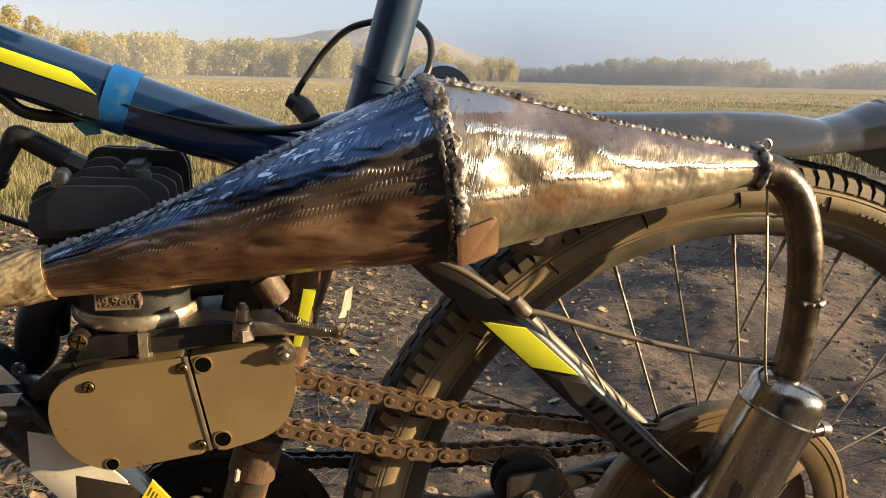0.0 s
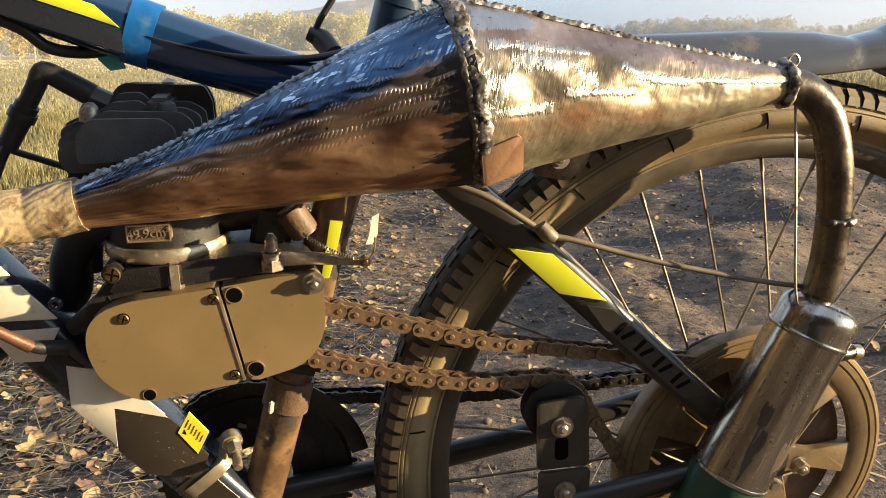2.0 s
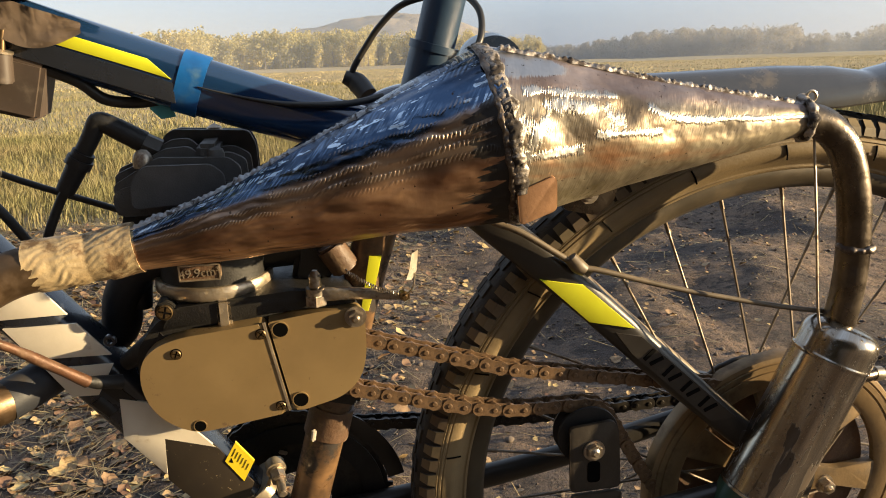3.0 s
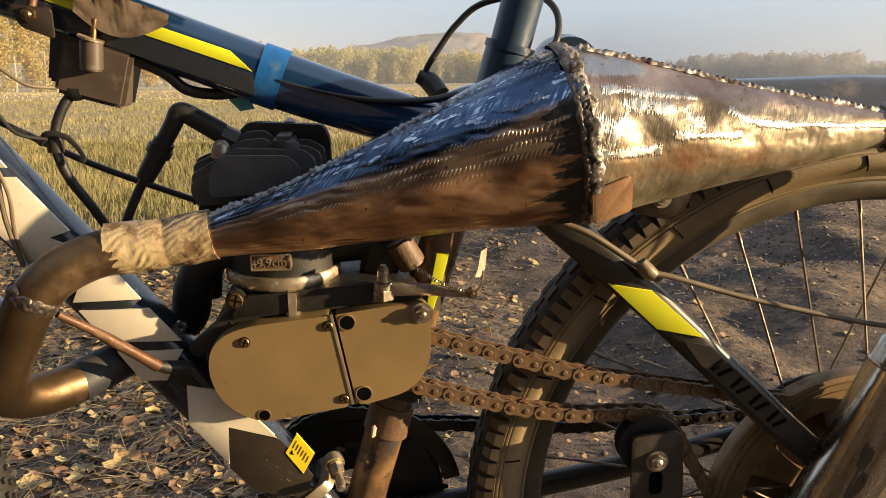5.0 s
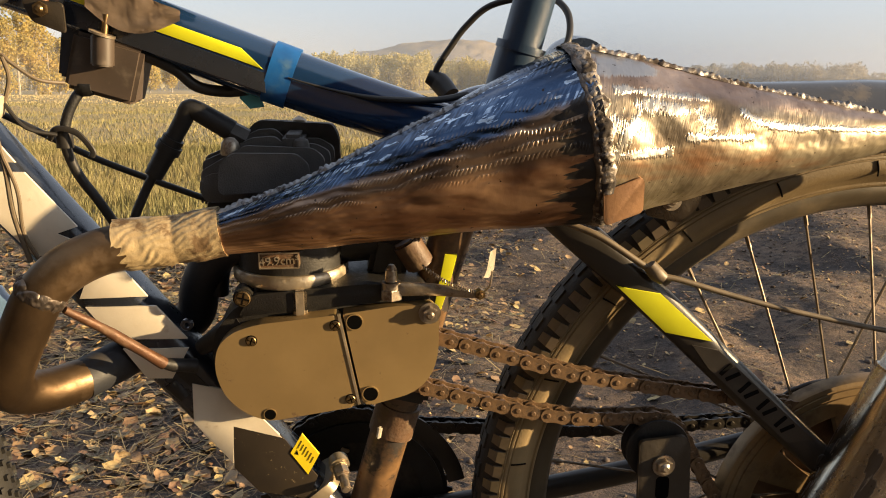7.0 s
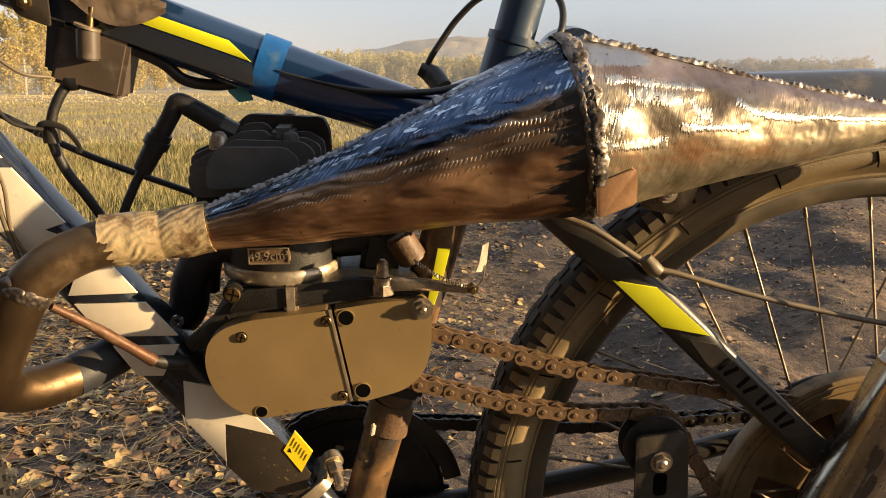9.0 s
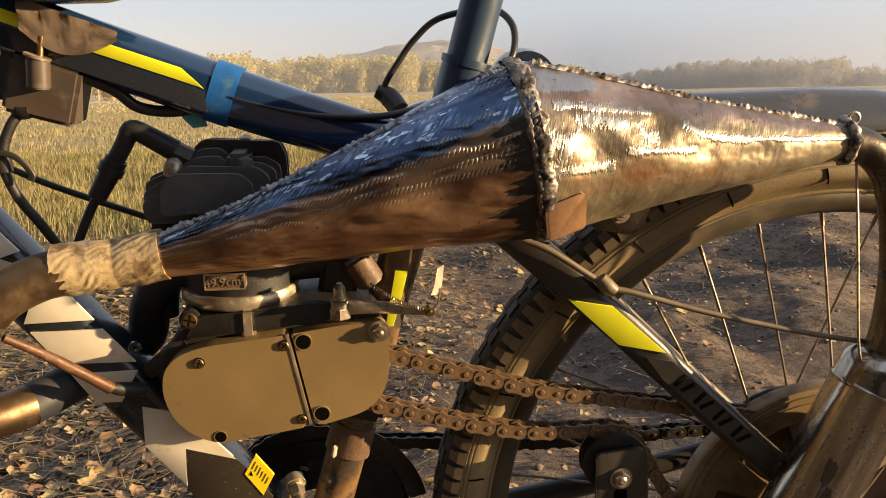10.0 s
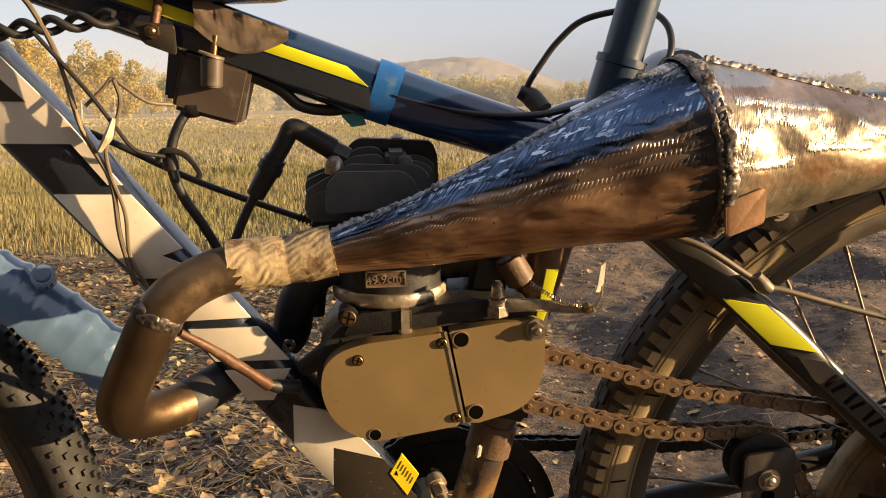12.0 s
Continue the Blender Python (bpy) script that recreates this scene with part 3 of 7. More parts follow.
def sweep(bm, pts, ra, rb=None, hint=None, seg=12, sub=6, cap=True, power=2.0, wobble=0.0):
    """A tube along a curve; ra: half-width along hint (or round), rb: across it; numbers or one for each point."""
    path, idx = spline(pts, sub)

    def val(r, s):
        if not isinstance(r, (list, tuple)):
            return r
        i = min(int(s), len(r) - 2)
        return r[i] + (r[i + 1] - r[i]) * (s - i)
    rings, side = [], None
    for k, c in enumerate(path):
        t = (path[min(k + 1, len(path) - 1)] - path[max(k - 1, 0)]).normalized()
        if hint is not None:
            s = Vector(hint)
        else:
            s = side if side is not None else (Vector((0, 1, 0)) if abs(t.y) < 0.8 else Vector((0, 0, 1)))
        side = (s - t * s.dot(t)).normalized()
        up = t.cross(side)
        a = val(ra, idx[k])
        b = val(rb, idx[k]) if rb is not None else a
        ring = []
        for j in range(seg):
            f = 2 * math.pi * j / seg
            cx, cy = math.cos(f), math.sin(f)
            cx, cy = math.copysign(abs(cx) ** (2 / power), cx), math.copysign(abs(cy) ** (2 / power), cy)
            q = c + side * a * cx + up * b * cy
            if wobble:
                q += (q - c) * wobble * noise.noise(q * 60)
            ring.append(bm.verts.new(q))
        rings.append(ring)
    for r0, r1 in zip(rings, rings[1:]):
        for j in range(seg):
            bm.faces.new((r0[j], r0[(j + 1) % seg], r1[(j + 1) % seg], r1[j]))
    if cap:
        bm.faces.new(rings[0][::-1])
        bm.faces.new(rings[-1])
    return bm


def tube(pts, ra, rb=None, **kw):
    return sweep(bmesh.new(), pts, ra, rb, **kw)


def rounded(poly, r, n=4):
    """A polygon with its corners rounded; r: one radius, or one for each corner."""
    out = []
    for i, b in enumerate(poly):
        ri = r[i] if isinstance(r, (list, tuple)) else r
        a, b, c = Vector(poly[i - 1]), Vector(b), Vector(poly[(i + 1) % len(poly)])
        d1, d2 = (a - b), (c - b)
        k = min(ri, d1.length * 0.49, d2.length * 0.49)
        p, q = b + d1.normalized() * k, b + d2.normalized() * k
        for j in range(n + 1):
            t = j / n
            out.append(tuple((1 - t) ** 2 * p + 2 * t * (1 - t) * b + t * t * q))
    return out


def prism(poly, v0, v1, bevel=0.0, bm=None):
    """A plate: outline in (u, w), from depth v0 to v1."""
    own = bmesh.new()
    a = [own.verts.new((u, v0, w)) for u, w in poly]
    b = [own.verts.new((u, v1, w)) for u, w in poly]
    f = own.faces.new(a)
    own.faces.new(b[::-1])
    n = len(poly)
    for i in range(n):
        own.faces.new((a[i], b[i], b[(i + 1) % n], a[(i + 1) % n]))
    if bevel:
        bmesh.ops.bevel(own, geom=list(f.edges), offset=bevel, segments=2, profile=0.6, affect="EDGES", clamp_overlap=True)
    return join(bm, own)


def join(bm, own, m=None):
    if m is not None:
        own.transform(m)
    if bm is None:
        return own
    me = bpy.data.meshes.new("join")
    own.to_mesh(me)
    own.free()
    bm.from_mesh(me)
    bpy.data.meshes.remove(me)
    return bm


def box(center, size, rot=(0, 0, 0), bevel=0.0, bm=None):
    own = bmesh.new()
    bmesh.ops.create_cube(own, size=1.0)
    own.transform(Matrix.Diagonal((*size, 1)))
    if bevel:
        bmesh.ops.bevel(own, geom=own.edges[:], offset=bevel, segments=2, affect="EDGES")
    return join(bm, own, pose(*center, *rot))


def cyl(a, b, r, seg=20, r2=None, bevel=0.0, bm=None):
    own = bmesh.new()
    a, b = Vector(a), Vector(b)
    bmesh.ops.create_cone(own, cap_ends=True, segments=seg, radius1=r, radius2=r if r2 is None else r2, depth=(b - a).length)
    if bevel:
        bmesh.ops.bevel(own, geom=[e for e in own.edges if len([f for f in e.link_faces if len(f.verts) > 4]) == 1], offset=bevel, segments=2, affect="EDGES")
    return join(bm, own, Matrix.Translation((a + b) / 2) @ (b - a).to_track_quat("Z", "Y").to_matrix().to_4x4())


def revolve(profile, center, axis="v", seg=64, bm=None, closed=False):
    """Turns (radius, height) pairs about an axis through center, along v or w."""
    own = bmesh.new()
    rings = []
    for r, h in profile:
        ring = []
        for j in range(seg):
            f = 2 * math.pi * j / seg
            c, s = r * math.cos(f), r * math.sin(f)
            ring.append(own.verts.new((center[0] + c, center[1] + h, center[2] + s) if axis == "v" else (center[0] + c, center[1] + s, center[2] + h)))
        rings.append(ring)
    pairs = list(zip(rings, rings[1:])) + ([(rings[-1], rings[0])] if closed else [])
    for r0, r1 in pairs:
        for j in range(seg):
            own.faces.new((r0[j], r0[(j + 1) % seg], r1[(j + 1) % seg], r1[j]))
    if not closed:
        if profile[0][0] > 1e-6:
            own.faces.new(rings[0][::-1])
        if profile[-1][0] > 1e-6:
            own.faces.new(rings[-1])
    return join(bm, own)


def hexbolt(center, r, h, washer=0.0, bm=None):
    """Hexagon head that faces the near side of the bicycle, with a domed end and a washer."""
    u, v, w = center
    bm = cyl((u, v, w), (u, v - h, w), r, 6, bevel=r * 0.08, bm=bm)
    bm = cyl((u, v - h, w), (u, v - h * 1.35, w), r * 0.55, 10, r2=r * 0.3, bm=bm)
    if washer:
        bm = cyl((u, v + 0.0005, w), (u, v - 0.0016, w), washer, 20, bm=bm)
    return bm


def screw(center, r, turn=0.0):
    """Countersunk cross-head screw, facing the near side."""
    u, v, w = center
    bm = revolve([(r * 1.12, 0.0008), (r * 1.12, -0.0008), (r * 0.98, -0.0012), (r * 0.98, 0.0)], (u, v, w), seg=20, closed=True)
    for k in range(4):
        a = radians(turn + 45 + 90 * k)
        own = bmesh.new()
        pts = [(0.16, 0.16), (0.86, 0.16), (0.66, 0.66), (0.16, 0.86)]
        prism([(x * r, y * r) for x, y in pts], -0.0012, 0.001, bm=own)
        join(bm, own, Matrix.Translation((u, v, w)) @ Matrix.Rotation(a - radians(45), 4, "Y"))
    return bm


def beads(pts, size, step, jitter, sub=8, squash=0.75):
    """A weld bead: one ripple after another, uneven in height and width."""
    path, _ = spline(pts, sub)
    fine, d = [], 0.0
    for a, b in zip(path, path[1:]):
        ln = (b - a).length
        while d < ln:
            fine.append(a.lerp(b, d / max(ln, 1e-9)))
            d += step / 5
        d -= ln
    bm, rings, side = bmesh.new(), [], None
    for k, c in enumerate(fine):
        t = (fine[min(k + 1, len(fine) - 1)] - fine[max(k - 1, 0)]).normalized()
        s = side if side is not None else (Vector((0, 1, 0)) if abs(t.y) < 0.8 else Vector((0, 0, 1)))
        side = (s - t * s.dot(t)).normalized()
        up = t.cross(side)
        off = noise.noise_vector(c * (0.45 / step)) * jitter * 1.3
        drop = 1.0 + 0.22 * noise.noise(c * (0.6 / step) + Vector((7, 3, 1)))
        r = size * drop * (1.0 + 0.045 * math.sin(2 * math.pi * k / 5))
        ring = []
        for j in range(12):
            f = 2 * math.pi * j / 12
            q = c + off * 0.7 + (side * math.cos(f) + up * math.sin(f)) * r
            q += (q - c) * 0.60 * noise.noise(q * 230)
            ring.append(bm.verts.new(q))
        rings.append(ring)
    for r0, r1 in zip(rings, rings[1:]):
        for j in range(12):
            bm.faces.new((r0[j], r0[(j + 1) % 12], r1[(j + 1) % 12], r1[j]))
    bm.faces.new(rings[0][::-1])
    bm.faces.new(rings[-1])
    return bm


def weld_strip(pts, outs, width, height, step, seed=0):
    """A weld bead lying on a surface: overlapping ripples between ragged edges. outs: the way out of the surface at each point."""
    path, idx = spline(pts, 6)
    bm, rows, run, last = bmesh.new(), [], 0.0, path[0]
    fine = []
    for a, b in zip(path, path[1:]):
        k = max(1, int((b - a).length / (step / 5)))
        fine += [a.lerp(b, j / k) for j in range(k)]
    n_out = len(outs) - 1
    for k, c in enumerate(fine):
        t = (fine[min(k + 1, len(fine) - 1)] - fine[max(k - 1, 0)]).normalized()
        f = k / (len(fine) - 1) * n_out
        i = min(int(f), n_out - 1)
        o = Vector(outs[i]).lerp(Vector(outs[i + 1]), f - i)
        o = (o - t * o.dot(t)).normalized()
        side = t.cross(o)
        run += (c - last).length
        last = c
        w0 = width * (0.8 + 0.5 * noise.noise(c * 150 + Vector((seed, 0, 0))))
        w1 = width * (0.8 + 0.5 * noise.noise(c * 150 + Vector((0, seed + 5, 0))))
        lift = 0.75 + 0.55 * noise.noise(c * (0.5 / step) + Vector((0, 0, seed)))
        row = []
        for j in range(11):
            e = -1 + j / 5
            q = c + side * e * (w0 if e < 0 else w1)
            h = math.sqrt(max(0.0, 1 - e * e)) * lift
            h *= 1 + 0.20 * math.sin(2 * math.pi * (run / step + 0.55 * e * e))
            h += 0.30 * noise.noise(q * 420) * (1 - e * e)
            row.append(bm.verts.new(q + o * (height * h - 0.0007)))
        rows.append(row)
    for a, b in zip(rows, rows[1:]):
        for j in range(10):
            bm.faces.new((a[j], a[j + 1], b[j + 1], b[j]))
    return bm


def lettering(name, text, size, center, parent, material, label, depth=0.0008, turn=0.0):
    """Raised writing on the near side of the bicycle."""
    cu = bpy.data.curves.new(name, "FONT")
    cu.body, cu.size, cu.extrude, cu.align_x, cu.align_y = text, size, depth, "CENTER", "CENTER"
    tmp = new(name, cu)
    me = bpy.data.meshes.new_from_object(tmp.evaluated_get(bpy.context.evaluated_depsgraph_get()))
    bpy.data.objects.remove(tmp)
    me.transform(Matrix.Translation(center) @ Matrix.Rotation(radians(turn), 4, "Y") @ Matrix.Rotation(radians(90), 4, "X"))
    ob = finish(name, me, M[material], 0)
    ob.parent = parent
    return tagged(ob, label)

# ---- ground, field, woods ----


def vnoise(x, y, seed=0):
    """Smooth value noise on arrays, 0 to 1."""
    xi, yi = np.floor(x).astype(np.int64), np.floor(y).astype(np.int64)
    fx, fy = x - xi, y - yi
    fx, fy = fx * fx * (3 - 2 * fx), fy * fy * (3 - 2 * fy)

    def h(a, b):
        n = (a * 374761393 + b * 668265263 + seed * 974634777) & 0xFFFFFFFF
        n = ((n ^ (n >> 13)) * 1274126177) & 0xFFFFFFFF
        return ((n ^ (n >> 16)) & 0xFFFF) / 65535.0
    return (h(xi, yi) * (1 - fx) + h(xi + 1, yi) * fx) * (1 - fy) + (h(xi, yi + 1) * (1 - fx) + h(xi + 1, yi + 1) * fx) * fy


TRACK = [(-2.2, -2.0), (-0.4, 1.0), (0.75, 2.9), (1.65, 4.6), (1.9, 6.4), (1.35, 9.0), (0.75, 12.0), (0.6, 17.0), (0.9, 27.0), (1.4, 40.0), (2.9, 60.0), (7.0, 95.0)]
_t, _ = spline([(a, b, 0) for a, b in TRACK], 14)
TRACK_PTS = np.array([(p.x, p.y) for p in _t])
LEFT_EDGE = ([-3, 2.9, 3.4, 3.9, 4.6, 8, 17, 27, 40, 53, 95], [-9.0, -7.0, -2.6, -1.1, -0.9, -0.9, -1.2, -1.35, -0.6, 0.6, 5.2])
RIGHT_EDGE = ([-3, 3, 4.5, 7, 9.5, 12, 17, 27, 40, 95], [9.0, 7.0, 4.6, 3.5, 2.3, 1.8, 1.9, 2.1, 3.1, 8.8])


def dirt_at(x, y):
    """1 on the bare track, 0 in the grass."""
    wob = (vnoise(x * 1.7, y * 1.1, 5) - 0.5) * 0.55 + (vnoise(x * 6, y * 6, 6) - 0.5) * 0.25
    l, r = np.interp(y, *LEFT_EDGE), np.interp(y, *RIGHT_EDGE)
    s = np.minimum(x - l, r - x) + wob
    soft = 0.5 + 0.07 * np.clip(y - 4, 0, 60)
    return np.clip(0.5 + s / soft, 0, 1) * np.clip((100 - y) / 60, 0, 1)


def track_offset(x, y):
    best, off = np.full(x.shape, 1e9), np.zeros(x.shape)
    d = TRACK_PTS[1:] - TRACK_PTS[:-1]
    for (px, py), (dx, dy) in zip(TRACK_PTS[:-1], d):
        ln = math.hypot(dx, dy)
        r2 = (x - px) ** 2 + (y - py) ** 2
        cr = ((x - px) * dy - (y - py) * dx) / ln
        near = r2 < best
        best[near], off[near] = r2[near], cr[near]
    return off


def height_at(x, y):
    x, y = np.asarray(x, float), np.asarray(y, float)
    dirt = dirt_at(x, y)
    near = np.exp(-((x ** 2 + y ** 2) / 60.0))
    off = track_offset(x, y) + (vnoise(x * 0.9, y * 0.9, 8) - 0.5) * 0.35
    ruts = -0.030 * np.exp(-((off - 0.62) / 0.22) ** 2) - 0.026 * np.exp(-((off + 0.75) / 0.24) ** 2) + 0.028 * np.exp(-(off / 0.30) ** 2)
    ruts *= np.clip((y - 1.35) / 1.2, 0, 1) * (y < 80)
    fine = (vnoise(x * 4, y * 4, 1) - 0.5) * 0.030 + (vnoise(x * 11, y * 11, 2) - 0.5) * 0.016 + (vnoise(x * 27, y * 27, 3) - 0.5) * 0.008
    wide = (vnoise(x * 0.35, y * 0.35, 4) - 0.5) * 0.10 * np.clip((y - 1.5) / 4, 0, 1)
    flat = np.clip((np.hypot((x - 0.25), (y - 0.70)) - 0.12) / 0.5, 0.25, 1) * np.clip((np.hypot((x + 0.76), (y - 0.45)) - 0.12) / 0.5, 0.25, 1)
    far = np.where(y > 12, 0.012 * (y - 12) * np.clip((vnoise(x * 0.01, y * 0.01, 9) - 0.45), -0.3, 0.3), 0.0)
    far = np.clip(far, -1.5, 0.9)
    lumps = (vnoise(x * 2.3, y * 1.2, 13) - 0.5) * 0.085 + (vnoise(x * 5.1, y * 3.0, 14) - 0.5) * 0.030
    lumps = lumps * np.clip((y - 1.15) / 0.8, 0, 1) * np.clip((14 - y) / 6, 0, 1) * dirt * np.clip((x + 0.9) / 0.9, 0, 1)
    return -0.043 + flat * (fine * (0.5 + 0.5 * dirt) + wide) + ruts * dirt + lumps + far


def stretch_axis(a, b, step, lo, hi, q):
    mid = list(np.arange(a, b, step))
    out, s, v = [], step, mid[-1]
    while v < hi:
        s *= q
        v += s
        out.append(v)
    down, s, v = [], step, mid[0]
    while v > lo:
        s *= q
        v -= s
        down.append(v)
    return np.array(down[::-1] + mid + out)


def mesh_from(name, verts, faces, material, smooth=0):
    me = bpy.data.meshes.new(name)
    verts = np.asarray(verts, np.float32)
    faces = np.asarray(faces, np.int32)
    k = faces.shape[1]
    me.vertices.add(len(verts))
    me.vertices.foreach_set("co", verts.ravel())
    me.loops.add(faces.size)
    me.loops.foreach_set("vertex_index", faces.ravel())
    me.polygons.add(len(faces))
    me.polygons.foreach_set("loop_start", np.arange(0, faces.size, k, dtype=np.int32))
    me.update(calc_edges=True)
    me.validate()
    if smooth:
        me.polygons.foreach_set("use_smooth", [True] * len(me.polygons))
    me.materials.append(material)
    return me


def ground_material():
    m, nt, p = tree_of("dirt_track_and_dry_field")
    tc = nt.nodes.new("ShaderNodeTexCoord")
    vec = tc.outputs["Object"]
    at = nt.nodes.new("ShaderNodeAttribute")
    at.attribute_name = "dirt"
    soil = mixc(nt, ramp(nt, noise_node(nt, vec, 2.6, 6, 0.65, (1.0, 0.65, 1.0)), 0.38, 0.62), (0.088, 0.074, 0.068), (0.235, 0.172, 0.125))
    soil = mixc(nt, ramp(nt, noise_node(nt, vec, 26, 6, 0.7), 0.42, 0.66), soil, (0.056, 0.048, 0.043))
    soil = mixc(nt, ramp(nt, noise_node(nt, vec, 85, 4, 0.7), 0.56, 0.66), soil, (0.20, 0.155, 0.110))
    soil = mixc(nt, ramp(nt, noise_node(nt, vec, 170, 3, 0.7), 0.60, 0.66), soil, (0.035, 0.030, 0.028))
    crumb = times(nt, ramp(nt, noise_node(nt, vec, 240, 3, 0.7), 0.55, 0.62), ramp(nt, noise_node(nt, vec, 5.0, 4, 0.6), 0.44, 0.60))
    soil = mixc(nt, math_node(nt, "MULTIPLY", crumb, 0.8), soil, (0.30, 0.19, 0.115))
    field = mixc(nt, ramp(nt, noise_node(nt, vec, 0.11, 6, 0.65), 0.38, 0.62), (0.37, 0.30, 0.165), (0.31, 0.265, 0.14))
    field = mixc(nt, ramp(nt, noise_node(nt, vec, 0.6, 6, 0.7, (1.0, 0.25, 1.0)), 0.45, 0.68), field, (0.38, 0.285, 0.16))
    field = mixc(nt, ramp(nt, noise_node(nt, vec, 14, 5, 0.7), 0.5, 0.7), field, (0.18, 0.14, 0.065))
    edge = nt.nodes.new("ShaderNodeMath")
    edge.operation = "ADD"
    nt.links.new(at.outputs["Fac"], edge.inputs[0])
    nz = nt.nodes.new("ShaderNodeMath")
    nz.operation = "MULTIPLY_ADD"
    nz.inputs[1].default_value, nz.inputs[2].default_value = 0.8, -0.4
    nt.links.new(noise_node(nt, vec, 9, 5, 0.7), nz.inputs[0])
    nt.links.new(nz.outputs[0], edge.inputs[1])
    col = mixc(nt, ramp(nt, edge.outputs[0], 0.3, 0.7), field, soil)
    nt.links.new(col, p.inputs["Base Color"])
    p.inputs["Roughness"].default_value = 0.9
    p.inputs["Specular IOR Level"].default_value = 0.25
    b = nt.nodes.new("ShaderNodeBump")
    b.inputs["Distance"].default_value = 0.020
    nt.links.new(noise_node(nt, vec, 38, 6, 0.7), b.inputs["Height"])
    b2 = nt.nodes.new("ShaderNodeBump")
    b2.inputs["Distance"].default_value = 0.007
    nt.links.new(noise_node(nt, vec, 150, 4, 0.7), b2.inputs["Height"])
    nt.links.new(b.outputs["Normal"], b2.inputs["Normal"])
    nt.links.new(b2.outputs["Normal"], p.inputs["Normal"])
    return m


gx = stretch_axis(-2.6, 2.9, 0.026, -3200, 3200, 1.10)
gy = stretch_axis(0.5, 5.0, 0.026, -2500, 3800, 1.10)
GX, GY = np.meshgrid(gx, gy)
GZ = height_at(GX, GY)
n_x, n_y = len(gx), len(gy)
ii = (np.arange(n_y - 1)[:, None] * n_x + np.arange(n_x - 1)[None, :]).ravel()
ground_me = mesh_from("ground", np.stack([GX, GY, GZ], -1).reshape(-1, 3), np.stack([ii, ii + 1, ii + n_x + 1, ii + n_x], -1), ground_material(), 1)
attr = ground_me.attributes.new("dirt", "FLOAT", "POINT")
attr.data.foreach_set("value", dirt_at(GX, GY).ravel().astype(np.float32))
ground = tagged(new("ground", ground_me), "dark dirt track with ruts through a dry autumn field", "ground", kind="structure")

M["leaf"] = surface("fallen_birch_leaf", (0.32, 0.22, 0.112), (0.215, 0.137, 0.067), 60, (0.115, 0.066, 0.035), 40, (0.5, 0.72), (0.5, 0.7), 0.0, 0.0005, 300, random_value=0.55)
M["straw"] = surface("dry_straw", (0.31, 0.24, 0.125), (0.21, 0.16, 0.085), 40, rough=(0.5, 0.7), random_value=0.35)
M["grass"] = surface("dry_grass_blades", (0.25, 0.205, 0.092), (0.165, 0.158, 0.058), 0.8, rough=(0.7, 0.85), random_value=0.22)
# far grass is paled: distance haze put into the base colour
M["grass_far"] = surface("haze_paled_meadow_grass", (0.40, 0.325, 0.175), (0.33, 0.28, 0.15), 0.15, rough=(0.75, 0.9), random_value=0.12)
M["clod"] = surface("soil_clod", (0.105, 0.080, 0.062), (0.070, 0.055, 0.044), 60, (0.16, 0.125, 0.09), 40, (0.5, 0.7), (0.8, 0.95), 0.0, 0.001, 200, random_value=0.3)
# far foliage lighter than the leaves are: haze painted into the colours
M["yellow_leaves"] = foliage("haze_paled_gold_foliage", (0.51, 0.435, 0.20), (0.42, 0.385, 0.20), 0.05, 0.10)
M["brown_leaves"] = foliage("brown_autumn_foliage", (0.22, 0.16, 0.075), (0.17, 0.14, 0.07), 0.2, 0.2)
# brightened and evened towards the haze of distance
M["birch_gold"] = foliage("ochre_birch_foliage", (0.50, 0.38, 0.125), (0.41, 0.35, 0.125), 0.3, 0.15)
M["haze_paled_leaves"] = foliage("haze_paled_mixed_foliage", (0.36, 0.32, 0.25), (0.28, 0.27, 0.23), 0.03, 0.10)
M["bark"] = surface("birch_bark", (0.36, 0.33, 0.28), (0.20, 0.18, 0.15), 3, rough=(0.6, 0.8))
# haze of the distance is mixed into the hill's colours
M["hill"] = surface("haze_toned_hill", (0.345, 0.29, 0.22), (0.27, 0.235, 0.185), 0.07, (0.36, 0.30, 0.215), 0.012, (0.45, 0.65), (0.8, 0.95), 0.0, 1.6, 0.12)

nrng = np.random.default_rng(7)


def scatter_quads(name, centers, sizes, rng, material, flat=0.0, tri=False):
    """Small leaf-like faces turned at random."""
    n = len(centers)
    a = rng.normal(size=(n, 3))
    a[:, 2] *= 1 - flat
    a /= np.linalg.norm(a, axis=1)[:, None]
    b = np.cross(a, rng.normal(size=(n, 3)))
    b /= np.linalg.norm(b, axis=1)[:, None]
    s = sizes[:, None]
    v = np.stack([centers - a * s, centers + b * s * 0.6, centers + a * s, centers - b * s * 0.6], 1).reshape(-1, 3)
    f = np.arange(4 * n).reshape(-1, 4)
    return mesh_from(name, v, f, material)


